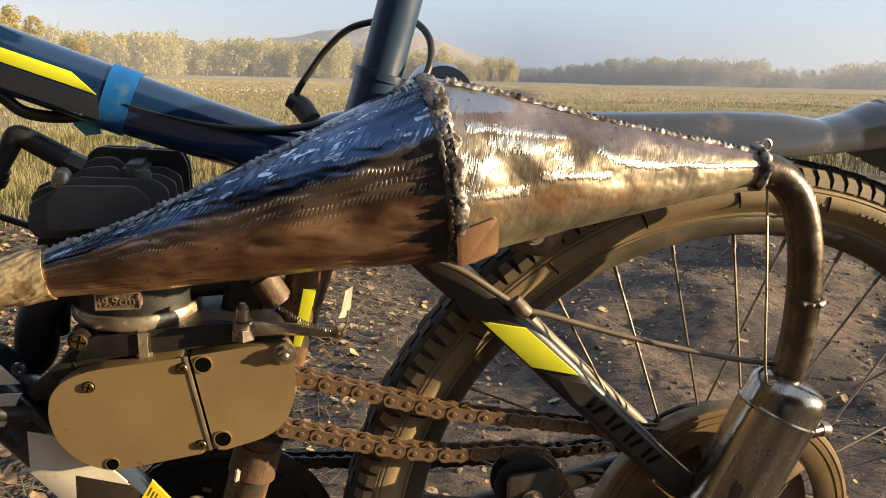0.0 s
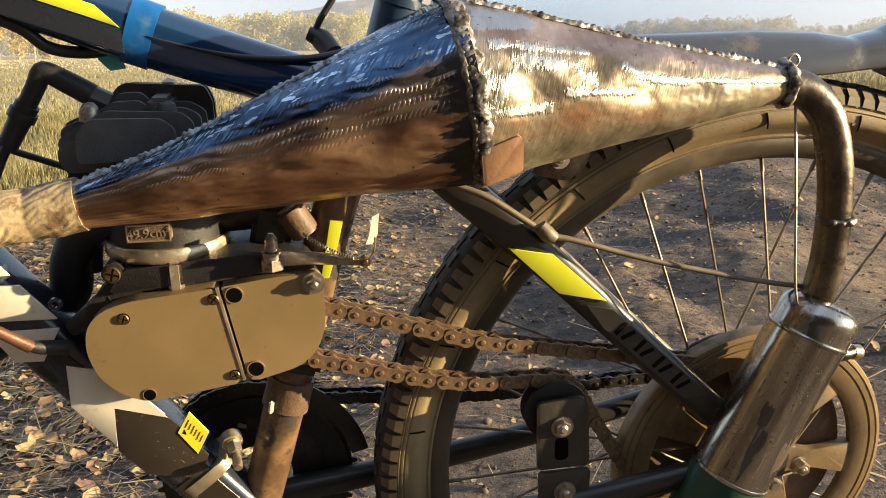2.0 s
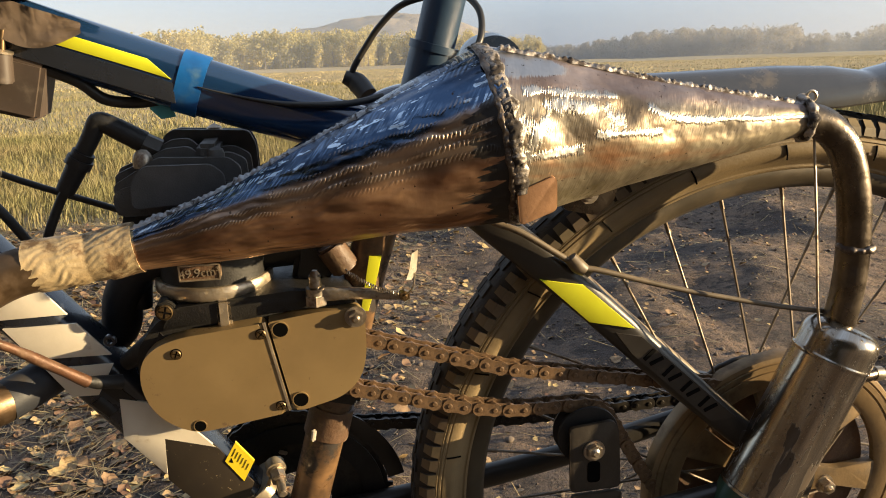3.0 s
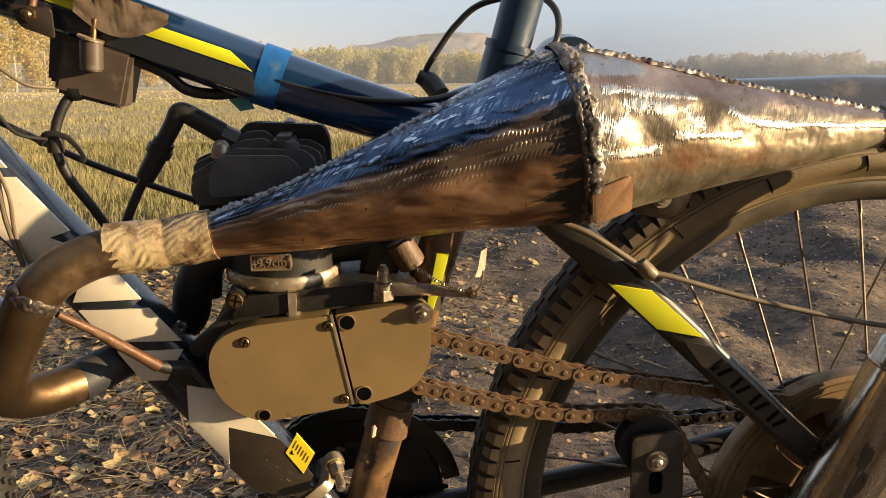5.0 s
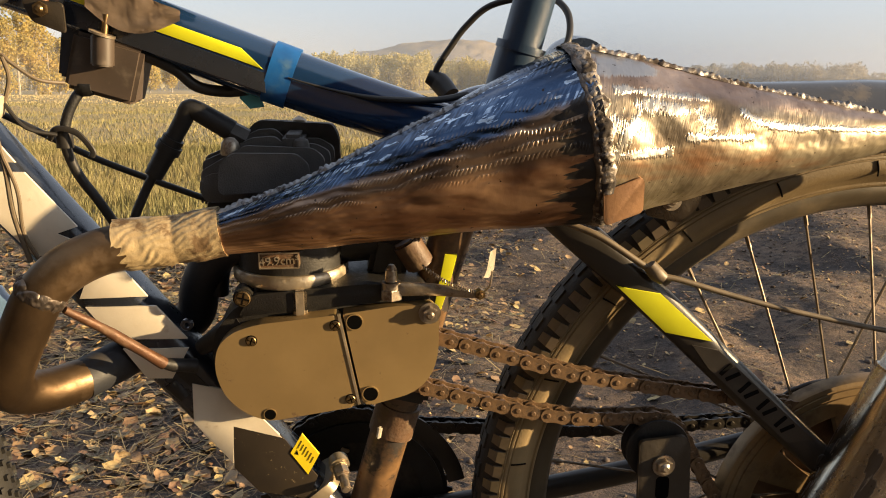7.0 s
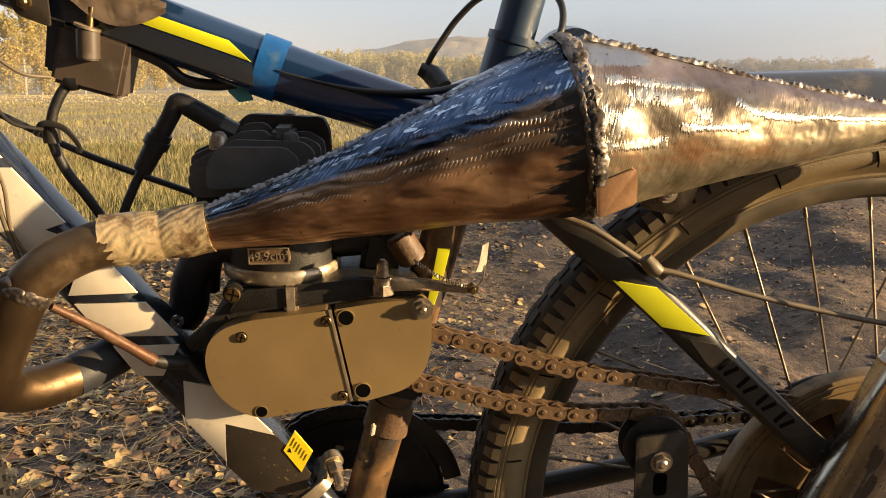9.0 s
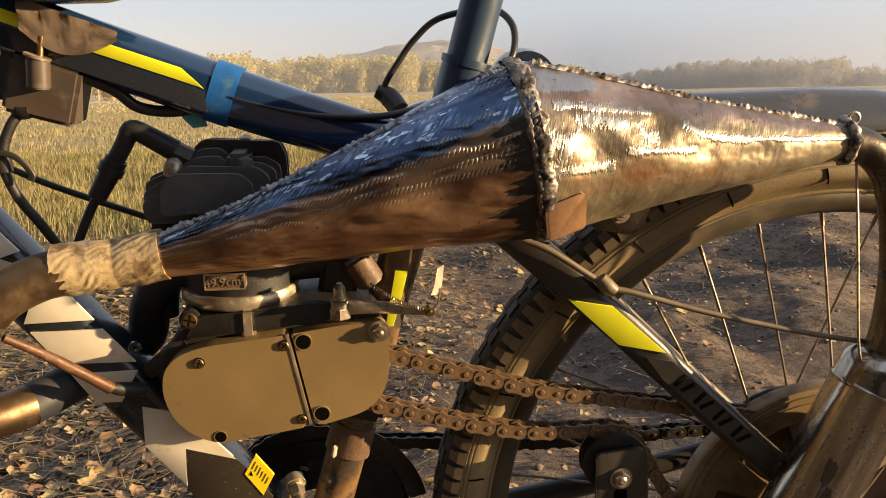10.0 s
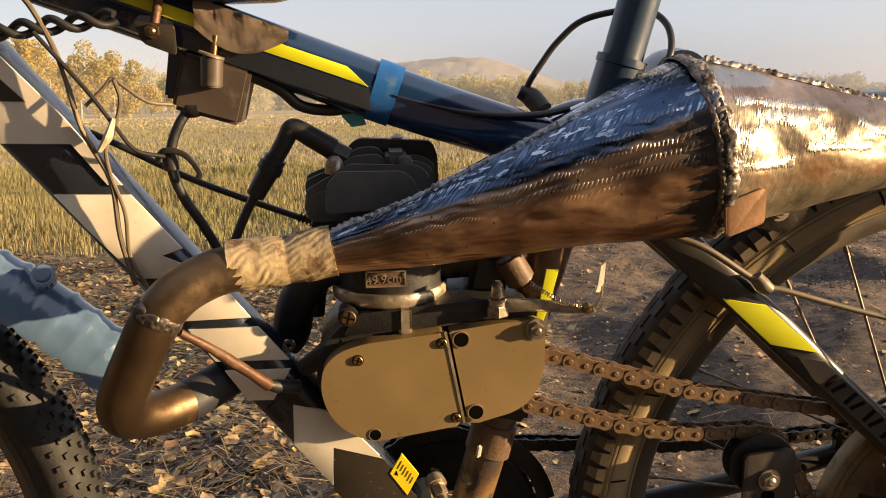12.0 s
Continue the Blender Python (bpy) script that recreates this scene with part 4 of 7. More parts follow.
def crown_points(x, y, z0, h, r, n, rng):
    """Leaf places of one crown: several lobes of uneven size, thinner at the rim."""
    lobes = rng.integers(5, 9)
    lz = z0 + h * rng.uniform(0.10, 0.92, lobes)
    span = r * (1.05 - np.abs((lz - z0) / h - 0.5))
    ang = rng.uniform(0, 2 * np.pi, lobes)
    lx, ly = x + np.cos(ang) * span * rng.uniform(0.1, 0.75, lobes), y + np.sin(ang) * span * rng.uniform(0.1, 0.75, lobes)
    lr = r * rng.uniform(0.35, 0.62, lobes)
    k = rng.integers(0, lobes, n)
    d = rng.normal(size=(n, 3))
    d /= np.linalg.norm(d, axis=1)[:, None]
    d *= (rng.uniform(0.25, 1.0, n) ** 0.5)[:, None]
    return np.stack([lx[k] + d[:, 0] * lr[k], ly[k] + d[:, 1] * lr[k], lz[k] + d[:, 2] * lr[k] * 1.25], -1)


def az_place(az, dist):
    return dist * math.sin(radians(az)), dist * math.cos(radians(az))


def woods(name, label, rows, material, leaf):
    """A belt of far trees: rows of (from azimuth, to azimuth, distance, height, how many)."""
    rng = np.random.default_rng(len(rows) * 13 + int(rows[0][2]))
    pts, sz, tv, tf = [], [], [], []
    for a0, a1, dist, ht, cnt in rows:
        for _ in range(cnt):
            az, d = rng.uniform(a0, a1), dist * rng.uniform(0.97, 1.40)
            x, y = az_place(az, d)
            h = ht * rng.uniform(0.72, 1.12) * (0.55 + 0.45 * d / dist)
            g = float(height_at(x, y)) - 0.3
            r = h * rng.uniform(0.20, 0.32)
            pts.append(crown_points(x, y, g + h * 0.02, h * 0.90, r, 420, rng))
            sz.append(np.full(420, h * 0.028) * rng.uniform(0.6, 1.4, 420))
            b = len(tv) * 1
            tw = h * 0.012
            tv += [(x - tw, y, g), (x + tw, y, g), (x + tw * 0.3, y, g + h * 0.8), (x - tw * 0.3, y, g + h * 0.8), (x, y - tw, g), (x, y + tw, g), (x, y + tw * 0.3, g + h * 0.8), (x, y - tw * 0.3, g + h * 0.8)]
            tf += [(b, b + 1, b + 2, b + 3), (b + 4, b + 5, b + 6, b + 7)]
    ob = new(name, scatter_quads(name, np.concatenate(pts), np.concatenate(sz), rng, material))
    tagged(ob, label, "woods", kind="stuff")
    tr = new("trunks", mesh_from("trunks", tv, tf, M["bark"]))
    tr.parent = ob
    tagged(tr, kind="stuff")
    return ob


woods("golden_woods", "belt of golden autumn birches along the far edge of the field", [
    (-58, -20, 235, 12.0, 760), (-22, -9, 270, 12.5, 420), (-11, -2, 300, 12.0, 330), (-3, 3, 300, 9.5, 150)], M["yellow_leaves"], 0.5)
woods("pale_woods", "mixed woods on the horizon beyond the field, haze put in their colour", [
    (1, 7, 430, 10.0, 190), (6.5, 9.5, 440, 12.0, 110), (9, 19.5, 430, 14.5, 430), (19, 24, 450, 10.5, 160), (23.5, 48, 430, 15.0, 520)], M["haze_paled_leaves"], 0.5)


def sky_blocking_woods():
    """Unseen belt of trees, added at the back of the viewer to hold off sky light."""
    rng = np.random.default_rng(17)
    pts, sz, tv, tf = [], [], [], []
    for k in range(46):
        a = radians(-50 - 128 * (k + rng.uniform(0, 1)) / 46)
        d = rng.uniform(11, 18)
        x, y, h = d * math.cos(a), d * math.sin(a), rng.uniform(8.5, 12)
        pts.append(crown_points(x, y, 0.2, h, h * 0.24, 420, rng))
        sz.append(np.full(420, h * 0.040) * rng.uniform(0.6, 1.4, 420))
        b, tw = len(tv), 0.14
        tv += [(x - tw, y, -0.2), (x + tw, y, -0.2), (x, y, h * 0.8), (x, y - tw, -0.2), (x, y + tw, -0.2), (x, y, h * 0.8)]
        tf += [(b, b + 1, b + 2), (b + 3, b + 4, b + 5)]
    ob = tagged(new("unseen_woods", scatter_quads("unseen_woods", np.concatenate(pts), np.concatenate(sz), rng, M["brown_leaves"])), "unseen trees added behind the viewer to block sky light", "woods", kind="stuff")
    tr = tagged(new("trunks", mesh_from("trunks", tv, tf, M["bark"])), kind="stuff")
    tr.parent = ob


sky_blocking_woods()


def hill():
    az = np.radians(np.linspace(-60, 14, 230))
    ds = np.linspace(900, 2300, 60)
    A, D = np.meshgrid(az, ds)
    deg = np.degrees(A)
    prof = 92 * np.exp(-(np.abs(deg + 6.4) / np.where(deg < -6.4, 8.5, 7.5)) ** 2) + 34 * np.exp(-((deg + 18) / 7.0) ** 2) + 34 * np.exp(-((deg + 36) / 14.0) ** 2) + 8 * np.exp(-((deg - 2) / 6.0) ** 2)
    X, Y = D * np.sin(A), D * np.cos(A)
    Z = prof * np.exp(-((D - 1500) / 330) ** 2) - 4 + (vnoise(X / 30, Y / 30, 11) - 0.5) * 6 + (vnoise(X / 11, Y / 11, 12) - 0.5) * 5
    k = len(az)
    i = (np.arange(len(ds) - 1)[:, None] * k + np.arange(k - 1)[None, :]).ravel()
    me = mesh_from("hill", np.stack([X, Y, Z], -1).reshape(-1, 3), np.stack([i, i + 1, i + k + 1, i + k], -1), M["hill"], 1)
    tagged(new("hill", me), "low wooded hill behind the field, haze put in its colour", "hill", kind="structure")


hill()


def mist(dist, top, fac):
    """A see-through curved sheet, added to stand in for haze over the field: it thins out upwards."""
    m, nt, p = tree_of("haze_sheet")
    nt.nodes.remove(p)
    tc = nt.nodes.new("ShaderNodeTexCoord")
    sx = nt.nodes.new("ShaderNodeSeparateXYZ")
    nt.links.new(tc.outputs["Object"], sx.inputs["Vector"])
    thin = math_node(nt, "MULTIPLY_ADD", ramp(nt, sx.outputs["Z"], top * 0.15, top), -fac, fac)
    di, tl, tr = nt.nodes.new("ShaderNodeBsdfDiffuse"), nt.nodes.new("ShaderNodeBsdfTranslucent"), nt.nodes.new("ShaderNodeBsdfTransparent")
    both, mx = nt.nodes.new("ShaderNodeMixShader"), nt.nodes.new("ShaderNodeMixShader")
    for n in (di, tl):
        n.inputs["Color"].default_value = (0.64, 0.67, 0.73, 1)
    nt.links.new(di.outputs[0], both.inputs[1])
    nt.links.new(tl.outputs[0], both.inputs[2])
    nt.links.new(thin, mx.inputs[0])
    nt.links.new(tr.outputs[0], mx.inputs[1])
    nt.links.new(both.outputs[0], mx.inputs[2])
    nt.links.new(mx.outputs[0], nt.nodes["Material Output"].inputs["Surface"])
    az = np.radians(np.linspace(-62, 52, 60))
    zs = np.linspace(-3, top, 9)
    A, Z = np.meshgrid(az, zs)
    k = len(az)
    i = (np.arange(len(zs) - 1)[:, None] * k + np.arange(k - 1)[None, :]).ravel()
    me = mesh_from("mist", np.stack([dist * np.sin(A), dist * np.cos(A), Z], -1).reshape(-1, 3), np.stack([i, i + 1, i + k + 1, i + k], -1), m, 1)
    tagged(new("mist", me), "see-through sheet added to stand in for haze over the far field", "mist", kind="stuff")


# see-through sheets in place of haze, one behind the other
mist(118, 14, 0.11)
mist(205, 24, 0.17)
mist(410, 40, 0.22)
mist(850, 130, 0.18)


def birch_tree(x, y, h, seed):
    """A nearer birch: tapered trunk with limbs, crown of many small leaves."""
    rng = np.random.default_rng(seed)
    g = float(height_at(x, y)) - 0.2
    tree = tagged(new("birch_tree"), "golden autumn birch at the edge of the field", "tree", "birches at the field edge")
    tree.location = (x, y, g)
    bm = tube([(0, 0, 0), (h * 0.01, 0, h * 0.35), (0, h * 0.01, h * 0.9)], [h * 0.016, h * 0.011, h * 0.003], seg=6, sub=3)
    for k in range(7):
        a, z = rng.uniform(0, 6.28), h * rng.uniform(0.3, 0.75)
        sweep(bm, [(0, 0, z), (math.cos(a) * h * 0.10, math.sin(a) * h * 0.10, z + h * 0.10), (math.cos(a) * h * 0.16, math.sin(a) * h * 0.16, z + h * 0.19)], [h * 0.006, h * 0.004, h * 0.002], seg=5, sub=2)
    tr = part("trunk", bm, "bark", tree)
    tr.location = (0, 0, 0)
    n = 2800
    me = scatter_quads("crown", crown_points(0, 0, h * 0.08, h * 0.90, h * 0.26, n, rng), h * 0.019 * rng.uniform(0.6, 1.4, n), rng, M["birch_gold"])
    cr = new("crown", me)
    cr.parent = tree


for k, (az, d, h) in enumerate(((-41.5, 128, 13.2), (-39.6, 135, 12.0), (-37.8, 122, 12.2), (-36.2, 131, 11.0), (-34.4, 140, 11.3), (-33.0, 150, 10.5), (-44, 124, 13.8), (-46.5, 130, 13.0), (-30.8, 150, 11.8), (-29.0, 160, 11.6), (-45.2, 140, 14.2), (-42.8, 136, 14.0), (-40.5, 146, 13.6), (-38.7, 140, 13.4), (-37.0, 146, 12.8), (-35.3, 138, 12.4), (-33.6, 142, 12.0), (-31.9, 150, 12.4), (-29.9, 168, 12.6), (-27.6, 176, 11.6), (-26.2, 184, 11.0))):
    birch_tree(*az_place(az, d), h, 40 + k)


def blades(name, label, n, area, hmin, hmax, wid, keep, material, lean=0.5, kind_cat="grass"):
    """Grass blades: bent, tapered, rooted on the ground."""
    x, y = nrng.uniform(area[0], area[1], n), area[2] + (area[3] - area[2]) * nrng.uniform(0, 1, n) ** area[4]
    clump = vnoise(x * 3, y * 3, 21) * 0.6 + vnoise(x * 0.7, y * 0.7, 22) * 0.4
    ok = (nrng.uniform(0, 1, n) < keep(x, y) * (0.35 + clump))
    x, y, clump = x[ok], y[ok], clump[ok]
    n = len(x)
    z = height_at(x, y) - 0.005
    h = nrng.uniform(hmin, hmax, n) * (0.6 + 0.8 * clump)
    a = nrng.uniform(0, 2 * np.pi, n)
    l = nrng.uniform(0.05, lean, n) * h
    dx, dy = np.cos(a) * l, np.sin(a) * l
    p = nrng.uniform(0, np.pi, n)
    wx, wy = np.cos(p) * wid * nrng.uniform(0.6, 1.3, n), np.sin(p) * wid * nrng.uniform(0.6, 1.3, n)
    base = np.stack([x, y, z], -1)
    w3 = np.stack([wx, wy, np.zeros(n)], -1)
    mid = base + np.stack([dx * 0.35, dy * 0.35, h * 0.6], -1)
    tip = base + np.stack([dx, dy, h], -1)
    v = np.stack([base - w3, base + w3, mid + w3 * 0.7, mid - w3 * 0.7, tip], 1).reshape(-1, 3)
    b = np.arange(n)[:, None] * 5
    f = np.concatenate([b + np.array([[0, 1, 2]]), b + np.array([[0, 2, 3]]), b + np.array([[3, 2, 4]])])
    ob = new(name, mesh_from(name, v, f, material))
    return tagged(ob, label, kind_cat, kind="stuff")


def grassy(x, y):
    return np.clip(1.05 - 1.6 * dirt_at(x, y), 0, 1)


blades("field_grass", "dry yellowing grass along the edge of the track", 150000, (-7.5, 0.2, 3.1, 9.0, 1.3), 0.03, 0.115, 0.0022, lambda x, y: grassy(x, y) * np.clip((y - 3.0 - 0.35 * np.sin(x * 2)) / 1.0, 0, 1), M["grass"])
blades("field_grass", "dry yellowing meadow stretching to the woods", 130000, (-26, 14, 8.0, 34, 1.6), 0.035, 0.10, 0.0052, grassy, M["grass"], 0.9)
blades("field_grass", "dry grass far out in the meadow, paled for haze", 70000, (-75, 60, 30, 120, 1.3), 0.03, 0.08, 0.024, lambda x, y: grassy(x, y) * (np.abs(x) < 0.75 * y + 4), M["grass_far"])
blades("field_grass", "dry grass on the far bank of the track", 40000, (1.5, 9.0, 4.5, 14, 1.2), 0.07, 0.20, 0.004, grassy, M["grass"])
blades("dry_stubble", "thin dry grass among the fallen leaves", 9000, (-3.2, 0.0, 1.0, 4.0, 1.0), 0.02, 0.07, 0.0011, lambda x, y: grassy(x, y) * 0.5, M["straw"], 1.6)


def litter(x, y):
    patchy = (vnoise(x * 1.3, y * 1.3, 31) - 0.5) * 0.9
    side = np.clip((-0.10 - x + patchy * np.clip(np.abs(y - 1.6) / 1.5, 0.15, 1)) / 0.65, 0, 1) * np.clip((x + 6.5) / 3.0, 0, 1)
    return np.clip(0.06 + 0.95 * side * np.clip((4.3 - y) / 1.2, 0, 1) * np.clip((y + 2.6 + patchy) / 2.6, 0, 1), 0, 1)


def straws(n):
    x, y = nrng.uniform(-5.5, 2.6, n), nrng.uniform(-2.0, 4.6, n)
    ok = nrng.uniform(0, 1, n) < litter(x, y)
    x, y = x[ok], y[ok]
    n = len(x)
    a, l = nrng.uniform(0, 2 * np.pi, n), nrng.uniform(0.02, 0.10, n)
    dx, dy = np.cos(a) * l, np.sin(a) * l
    z0, z1 = height_at(x, y) + 0.004, height_at(x + dx, y + dy) + nrng.uniform(0.003, 0.02, n)
    w = nrng.uniform(0.0003, 0.0010, n)
    px, py = -np.sin(a) * w, np.cos(a) * w
    o = np.zeros(n)
    v = np.stack([np.stack([x - px, y - py, z0], -1), np.stack([x + px, y + py, z0], -1), np.stack([x + dx + px, y + dy + py, z1], -1), np.stack([x + dx - px, y + dy - py, z1], -1), np.stack([x + dx / 2, y + dy / 2, (z0 + z1) / 2 + w * 1.6], -1)], 1).reshape(-1, 3)
    b = np.arange(n)[:, None] * 5
    f = np.concatenate([b + np.array([[0, 1, 4]]), b + np.array([[1, 2, 4]]), b + np.array([[2, 3, 4]]), b + np.array([[3, 0, 4]])])
    tagged(new("straw_litter", mesh_from("straw_litter", v, f, M["straw"])), "scattered dry straw and stems on the soil", "straw", kind="stuff")


straws(140000)


def clods(n):
    bm = bmesh.new()
    bmesh.ops.create_icosphere(bm, subdivisions=1, radius=1.0)
    base = np.array([v.co for v in bm.verts])
    tri = np.array([[v.index for v in f.verts] for f in bm.faces])
    bm.free()
    x, y = nrng.uniform(-1.6, 3.2, n), nrng.uniform(0.8, 5.0, n)
    z = height_at(x, y)
    s = 0.0016 + 0.009 * nrng.uniform(0, 1, n) ** 6
    d = 1 + nrng.uniform(-0.35, 0.35, (n, len(base)))
    v = base[None] * d[:, :, None] * s[:, None, None] * np.array([1.0, 1.0, 0.7])
    v += np.stack([x, y, z + s * 0.2], -1)[:, None, :]
    f = tri[None] + (np.arange(n) * len(base))[:, None, None]
    tagged(new("soil_clods", mesh_from("soil_clods", v.reshape(-1, 3), f.reshape(-1, 3), M["clod"])), "loose clods and crumbs of dark soil on the track", "soil", kind="stuff")


clods(9000)


def leaf_verts(rng, s):
    """One dry leaf: pointed oval, folded along the midrib and curled."""
    ts = np.linspace(0, 1, 6)
    wd = s * 0.40 * np.sin(np.pi * ts ** 0.8) ** 0.8
    curl, fold = rng.uniform(-0.4, 0.6), rng.uniform(-0.15, 0.4)
    mid = np.stack([(ts - 0.5) * s, np.zeros(6), curl * s * (ts - 0.5) ** 2 + rng.normal(0, 0.02 * s, 6)], -1)
    lft = mid + np.stack([rng.normal(0, 0.05 * s, 6), wd * rng.uniform(0.75, 1.2, 6), wd * fold + rng.normal(0, 0.03 * s, 6)], -1)
    rgt = mid + np.stack([rng.normal(0, 0.05 * s, 6), -wd * rng.uniform(0.75, 1.2, 6), wd * fold + rng.normal(0, 0.03 * s, 6)], -1)
    f = []
    for i in range(5):
        f += [(i, i + 1, 7 + i, 6 + i), (12 + i, 13 + i, i + 1, i)]
    return np.concatenate([mid, lft, rgt]), np.array(f)


leaf_meshes = [mesh_from("leaf", *leaf_verts(nrng, 1.0), M["leaf"], 1) for _ in range(7)]
count = 0
while count < 290:
    x, y = nrng.uniform(-1.75, 1.5), nrng.uniform(0.95, 2.6)
    if nrng.uniform() > float(litter(np.array(x), np.array(y))):
        continue
    lf = new("leaf", leaf_meshes[count % 7])
    lf.matrix_world = pose(x, y, float(height_at(x, y)) + 0.005, nrng.uniform(-22, 22), nrng.uniform(-22, 22), nrng.uniform(0, 360)) @ Matrix.Diagonal((*(nrng.uniform(0.016, 0.038) * np.array([1, nrng.uniform(0.8, 1.5), 1])), 1))
    lf.parent = ground
    count += 1


def leaf_litter(n, x0, x1, y0, y1, small=0.013, large=0.041, more=0.0):
    vs, fs = [], []
    x, y = nrng.uniform(x0, x1, n), nrng.uniform(y0, y1, n)
    ok = nrng.uniform(0, 1, n) < litter(x, y) + more
    x, y = x[ok], y[ok]
    z = height_at(x, y) + 0.005
    for k in range(len(x)):
        v, f = leaf_verts(nrng, nrng.uniform(small, large))
        a = np.array(pose(0, 0, 0, nrng.uniform(-30, 30), nrng.uniform(-30, 30), nrng.uniform(0, 360)).to_3x3())
        fs.append(f + k * 18)
        vs.append(v @ a.T + np.array([x[k], y[k], z[k]]))
    tagged(new("leaf_litter", mesh_from("leaf_litter", np.concatenate(vs), np.concatenate(fs), M["leaf"], 1)), "fallen yellow and brown birch leaves beside the track", "fallen leaves", kind="stuff")


leaf_litter(24000, -6.0, 2.6, -2.4, 4.6)
leaf_litter(5000, -2.3, 0.1, 0.8, 3.4)
leaf_litter(19000, -0.9, 3.6, 0.8, 5.5, 0.004, 0.015, 0.45)

# ---- the motorised bicycle; lengths along it (u, to the rear), across it (v, away from the near side) and up from the rear axle (w) ----
bike = tagged(new("motor_bicycle"), "dark blue motorised mountain bicycle with a welded steel exhaust", "bicycle")
AXLE = (0.243, 0.684, 0.308)
bike.matrix_world = pose(*AXLE, 4.5, 0, 13) @ pose(0, 0, -R_BASE)


def line_uw(u0, w0, u1, w1, u):
    return w0 + (w1 - w0) * (u - u0) / (u1 - u0)


def lean(bm):
    """Lays a plate along the seat stay, which runs outwards to the rear."""
    for v in bm.verts:
        v.co.y -= 0.105 * (v.co.x + 0.19)
    return bm


def frame_tubes():
    top = part("top_tube", tube([(-0.83, 0, 0.479), (-0.60, 0, 0.3955), (-0.4745, 0, 0.350), (-0.40, 0, 0.325), (-0.322, 0, 0.302)], 0.0175, [0.022, 0.0215, 0.021, 0.020, 0.018], hint=(0, 1, 0), seg=24, sub=5, power=2.4), "frame", bike, "dark blue top tube with a lime yellow flash")
    # yellow flash along the side of the top tube
    def on_top(u, k):
        return (u, line_uw(-0.60, 0.3955, -0.4745, 0.350, u) + k)
    flash = [on_top(-0.66, 0.0095), on_top(-0.58, 0.0095), on_top(-0.505, 0.0105), on_top(-0.4960, 0.0050), on_top(-0.4905, 0.0012), on_top(-0.51, 0.0015), on_top(-0.58, 0.0005), on_top(-0.66, 0.0005)]
    part("yellow_flash", prism(flash, -0.0182, -0.0165, 0.0003), "yellow", top, "lime yellow decal")
    band = [on_top(-0.72, -0.0020), on_top(-0.60, -0.0012), on_top(-0.512, -0.0004), on_top(-0.4895, -0.0010), on_top(-0.4895, -0.0150), on_top(-0.60, -0.0160), on_top(-0.72, -0.0170)]
    part("black_panel", prism(band, -0.0179, -0.0150, 0.0003), "frame_dark", top, "blue-black decal band under the flash")
    tape = bmesh.new()
    sweep(tape, [(-0.4880, 0, 0.3550), (-0.480, 0, 0.3522), (-0.4712, 0, 0.3489)], 0.0182, 0.0225, hint=(0, 1, 0), seg=28, sub=4, power=2.4, wobble=0.02)
    part("tape_band", tape, "tape", top, "band of blue adhesive tape round the tube")
    part("torn_film", prism([(-0.5135, 0.3505), (-0.4990, 0.3475), (-0.4930, 0.3290), (-0.5035, 0.3275), (-0.5105, 0.3350)], 0.000, 0.0015), "cyan", top, "torn cyan film under the tube")
    down = part("down_tube", tube([(-0.80, 0, 0.426), (-0.62, 0, 0.1955), (-0.432, 0, -0.045)], 0.0215, [0.024, 0.023, 0.022], hint=(0, 1, 0), seg=32, sub=5, power=3.6), "frame_dark", bike, "dark down tube with white and black decals")
    white = [
        [(-0.7560, 0.4000), (-0.7345, 0.3800), (-0.6985, 0.3390), (-0.6650, 0.2920), (-0.6749, 0.2924), (-0.6960, 0.3217), (-0.7427, 0.3226)],
        [(-0.7120, 0.2865), (-0.6600, 0.2850), (-0.6280, 0.2449), (-0.6432, 0.2400), (-0.6270, 0.2323), (-0.6400, 0.2230), (-0.6607, 0.2235), (-0.6930, 0.2620)],
        [(-0.6325, 0.1896), (-0.5831, 0.1906), (-0.6011, 0.2148), (-0.6221, 0.2131)],
        [(-0.6290, 0.1828), (-0.5779, 0.1830), (-0.5566, 0.1560), (-0.6110, 0.1567)],
        [(-0.6050, 0.1489), (-0.5561, 0.1484), (-0.5701, 0.1235), (-0.5890, 0.1240)],
        [(-0.5557, 0.1186), (-0.5308, 0.1124), (-0.5048, 0.0878), (-0.4886, 0.0690), (-0.5267, 0.0810), (-0.5282, 0.0478), (-0.5568, 0.0850)],
    ]
    for poly in white:
        part("white_panel", prism(poly, -0.0226, -0.0205, 0.0002), "white", down, "white decal panel")
    part("black_panel", prism([(-0.7400, 0.3697), (-0.7222, 0.3508), (-0.7390, 0.3511)], -0.0230, -0.0205), "black_decal", down, "black decal point")
    part("black_panel", prism([(-0.5270, 0.0800), (-0.4900, 0.0715), (-0.4620, 0.0330), (-0.4700, 0.0130), (-0.5090, 0.0210), (-0.5280, 0.0440)], -0.0225, -0.0205, 0.0002), "black_decal", down, "brown-black decal panel")
    part("black_panel", prism([(-0.4650, 0.0240), (-0.4560, 0.0080), (-0.4280, -0.0260), (-0.4560, -0.0330), (-0.4900, 0.0050)], -0.0224, -0.0205, 0.0002), "black_decal", down, "mud-flecked brown-black decal")
    st = part("warning_sticker", prism([(-0.4829, 0.0558), (-0.4733, 0.0721), (-0.4601, 0.0534), (-0.4696, 0.0357)], -0.0232, -0.0205), "sticker", down, "yellow warning sticker with small print")
    p0, p1, q0 = Vector((-0.4829, 0.0558)), Vector((-0.4733, 0.0721)), Vector((-0.4696, 0.0357))
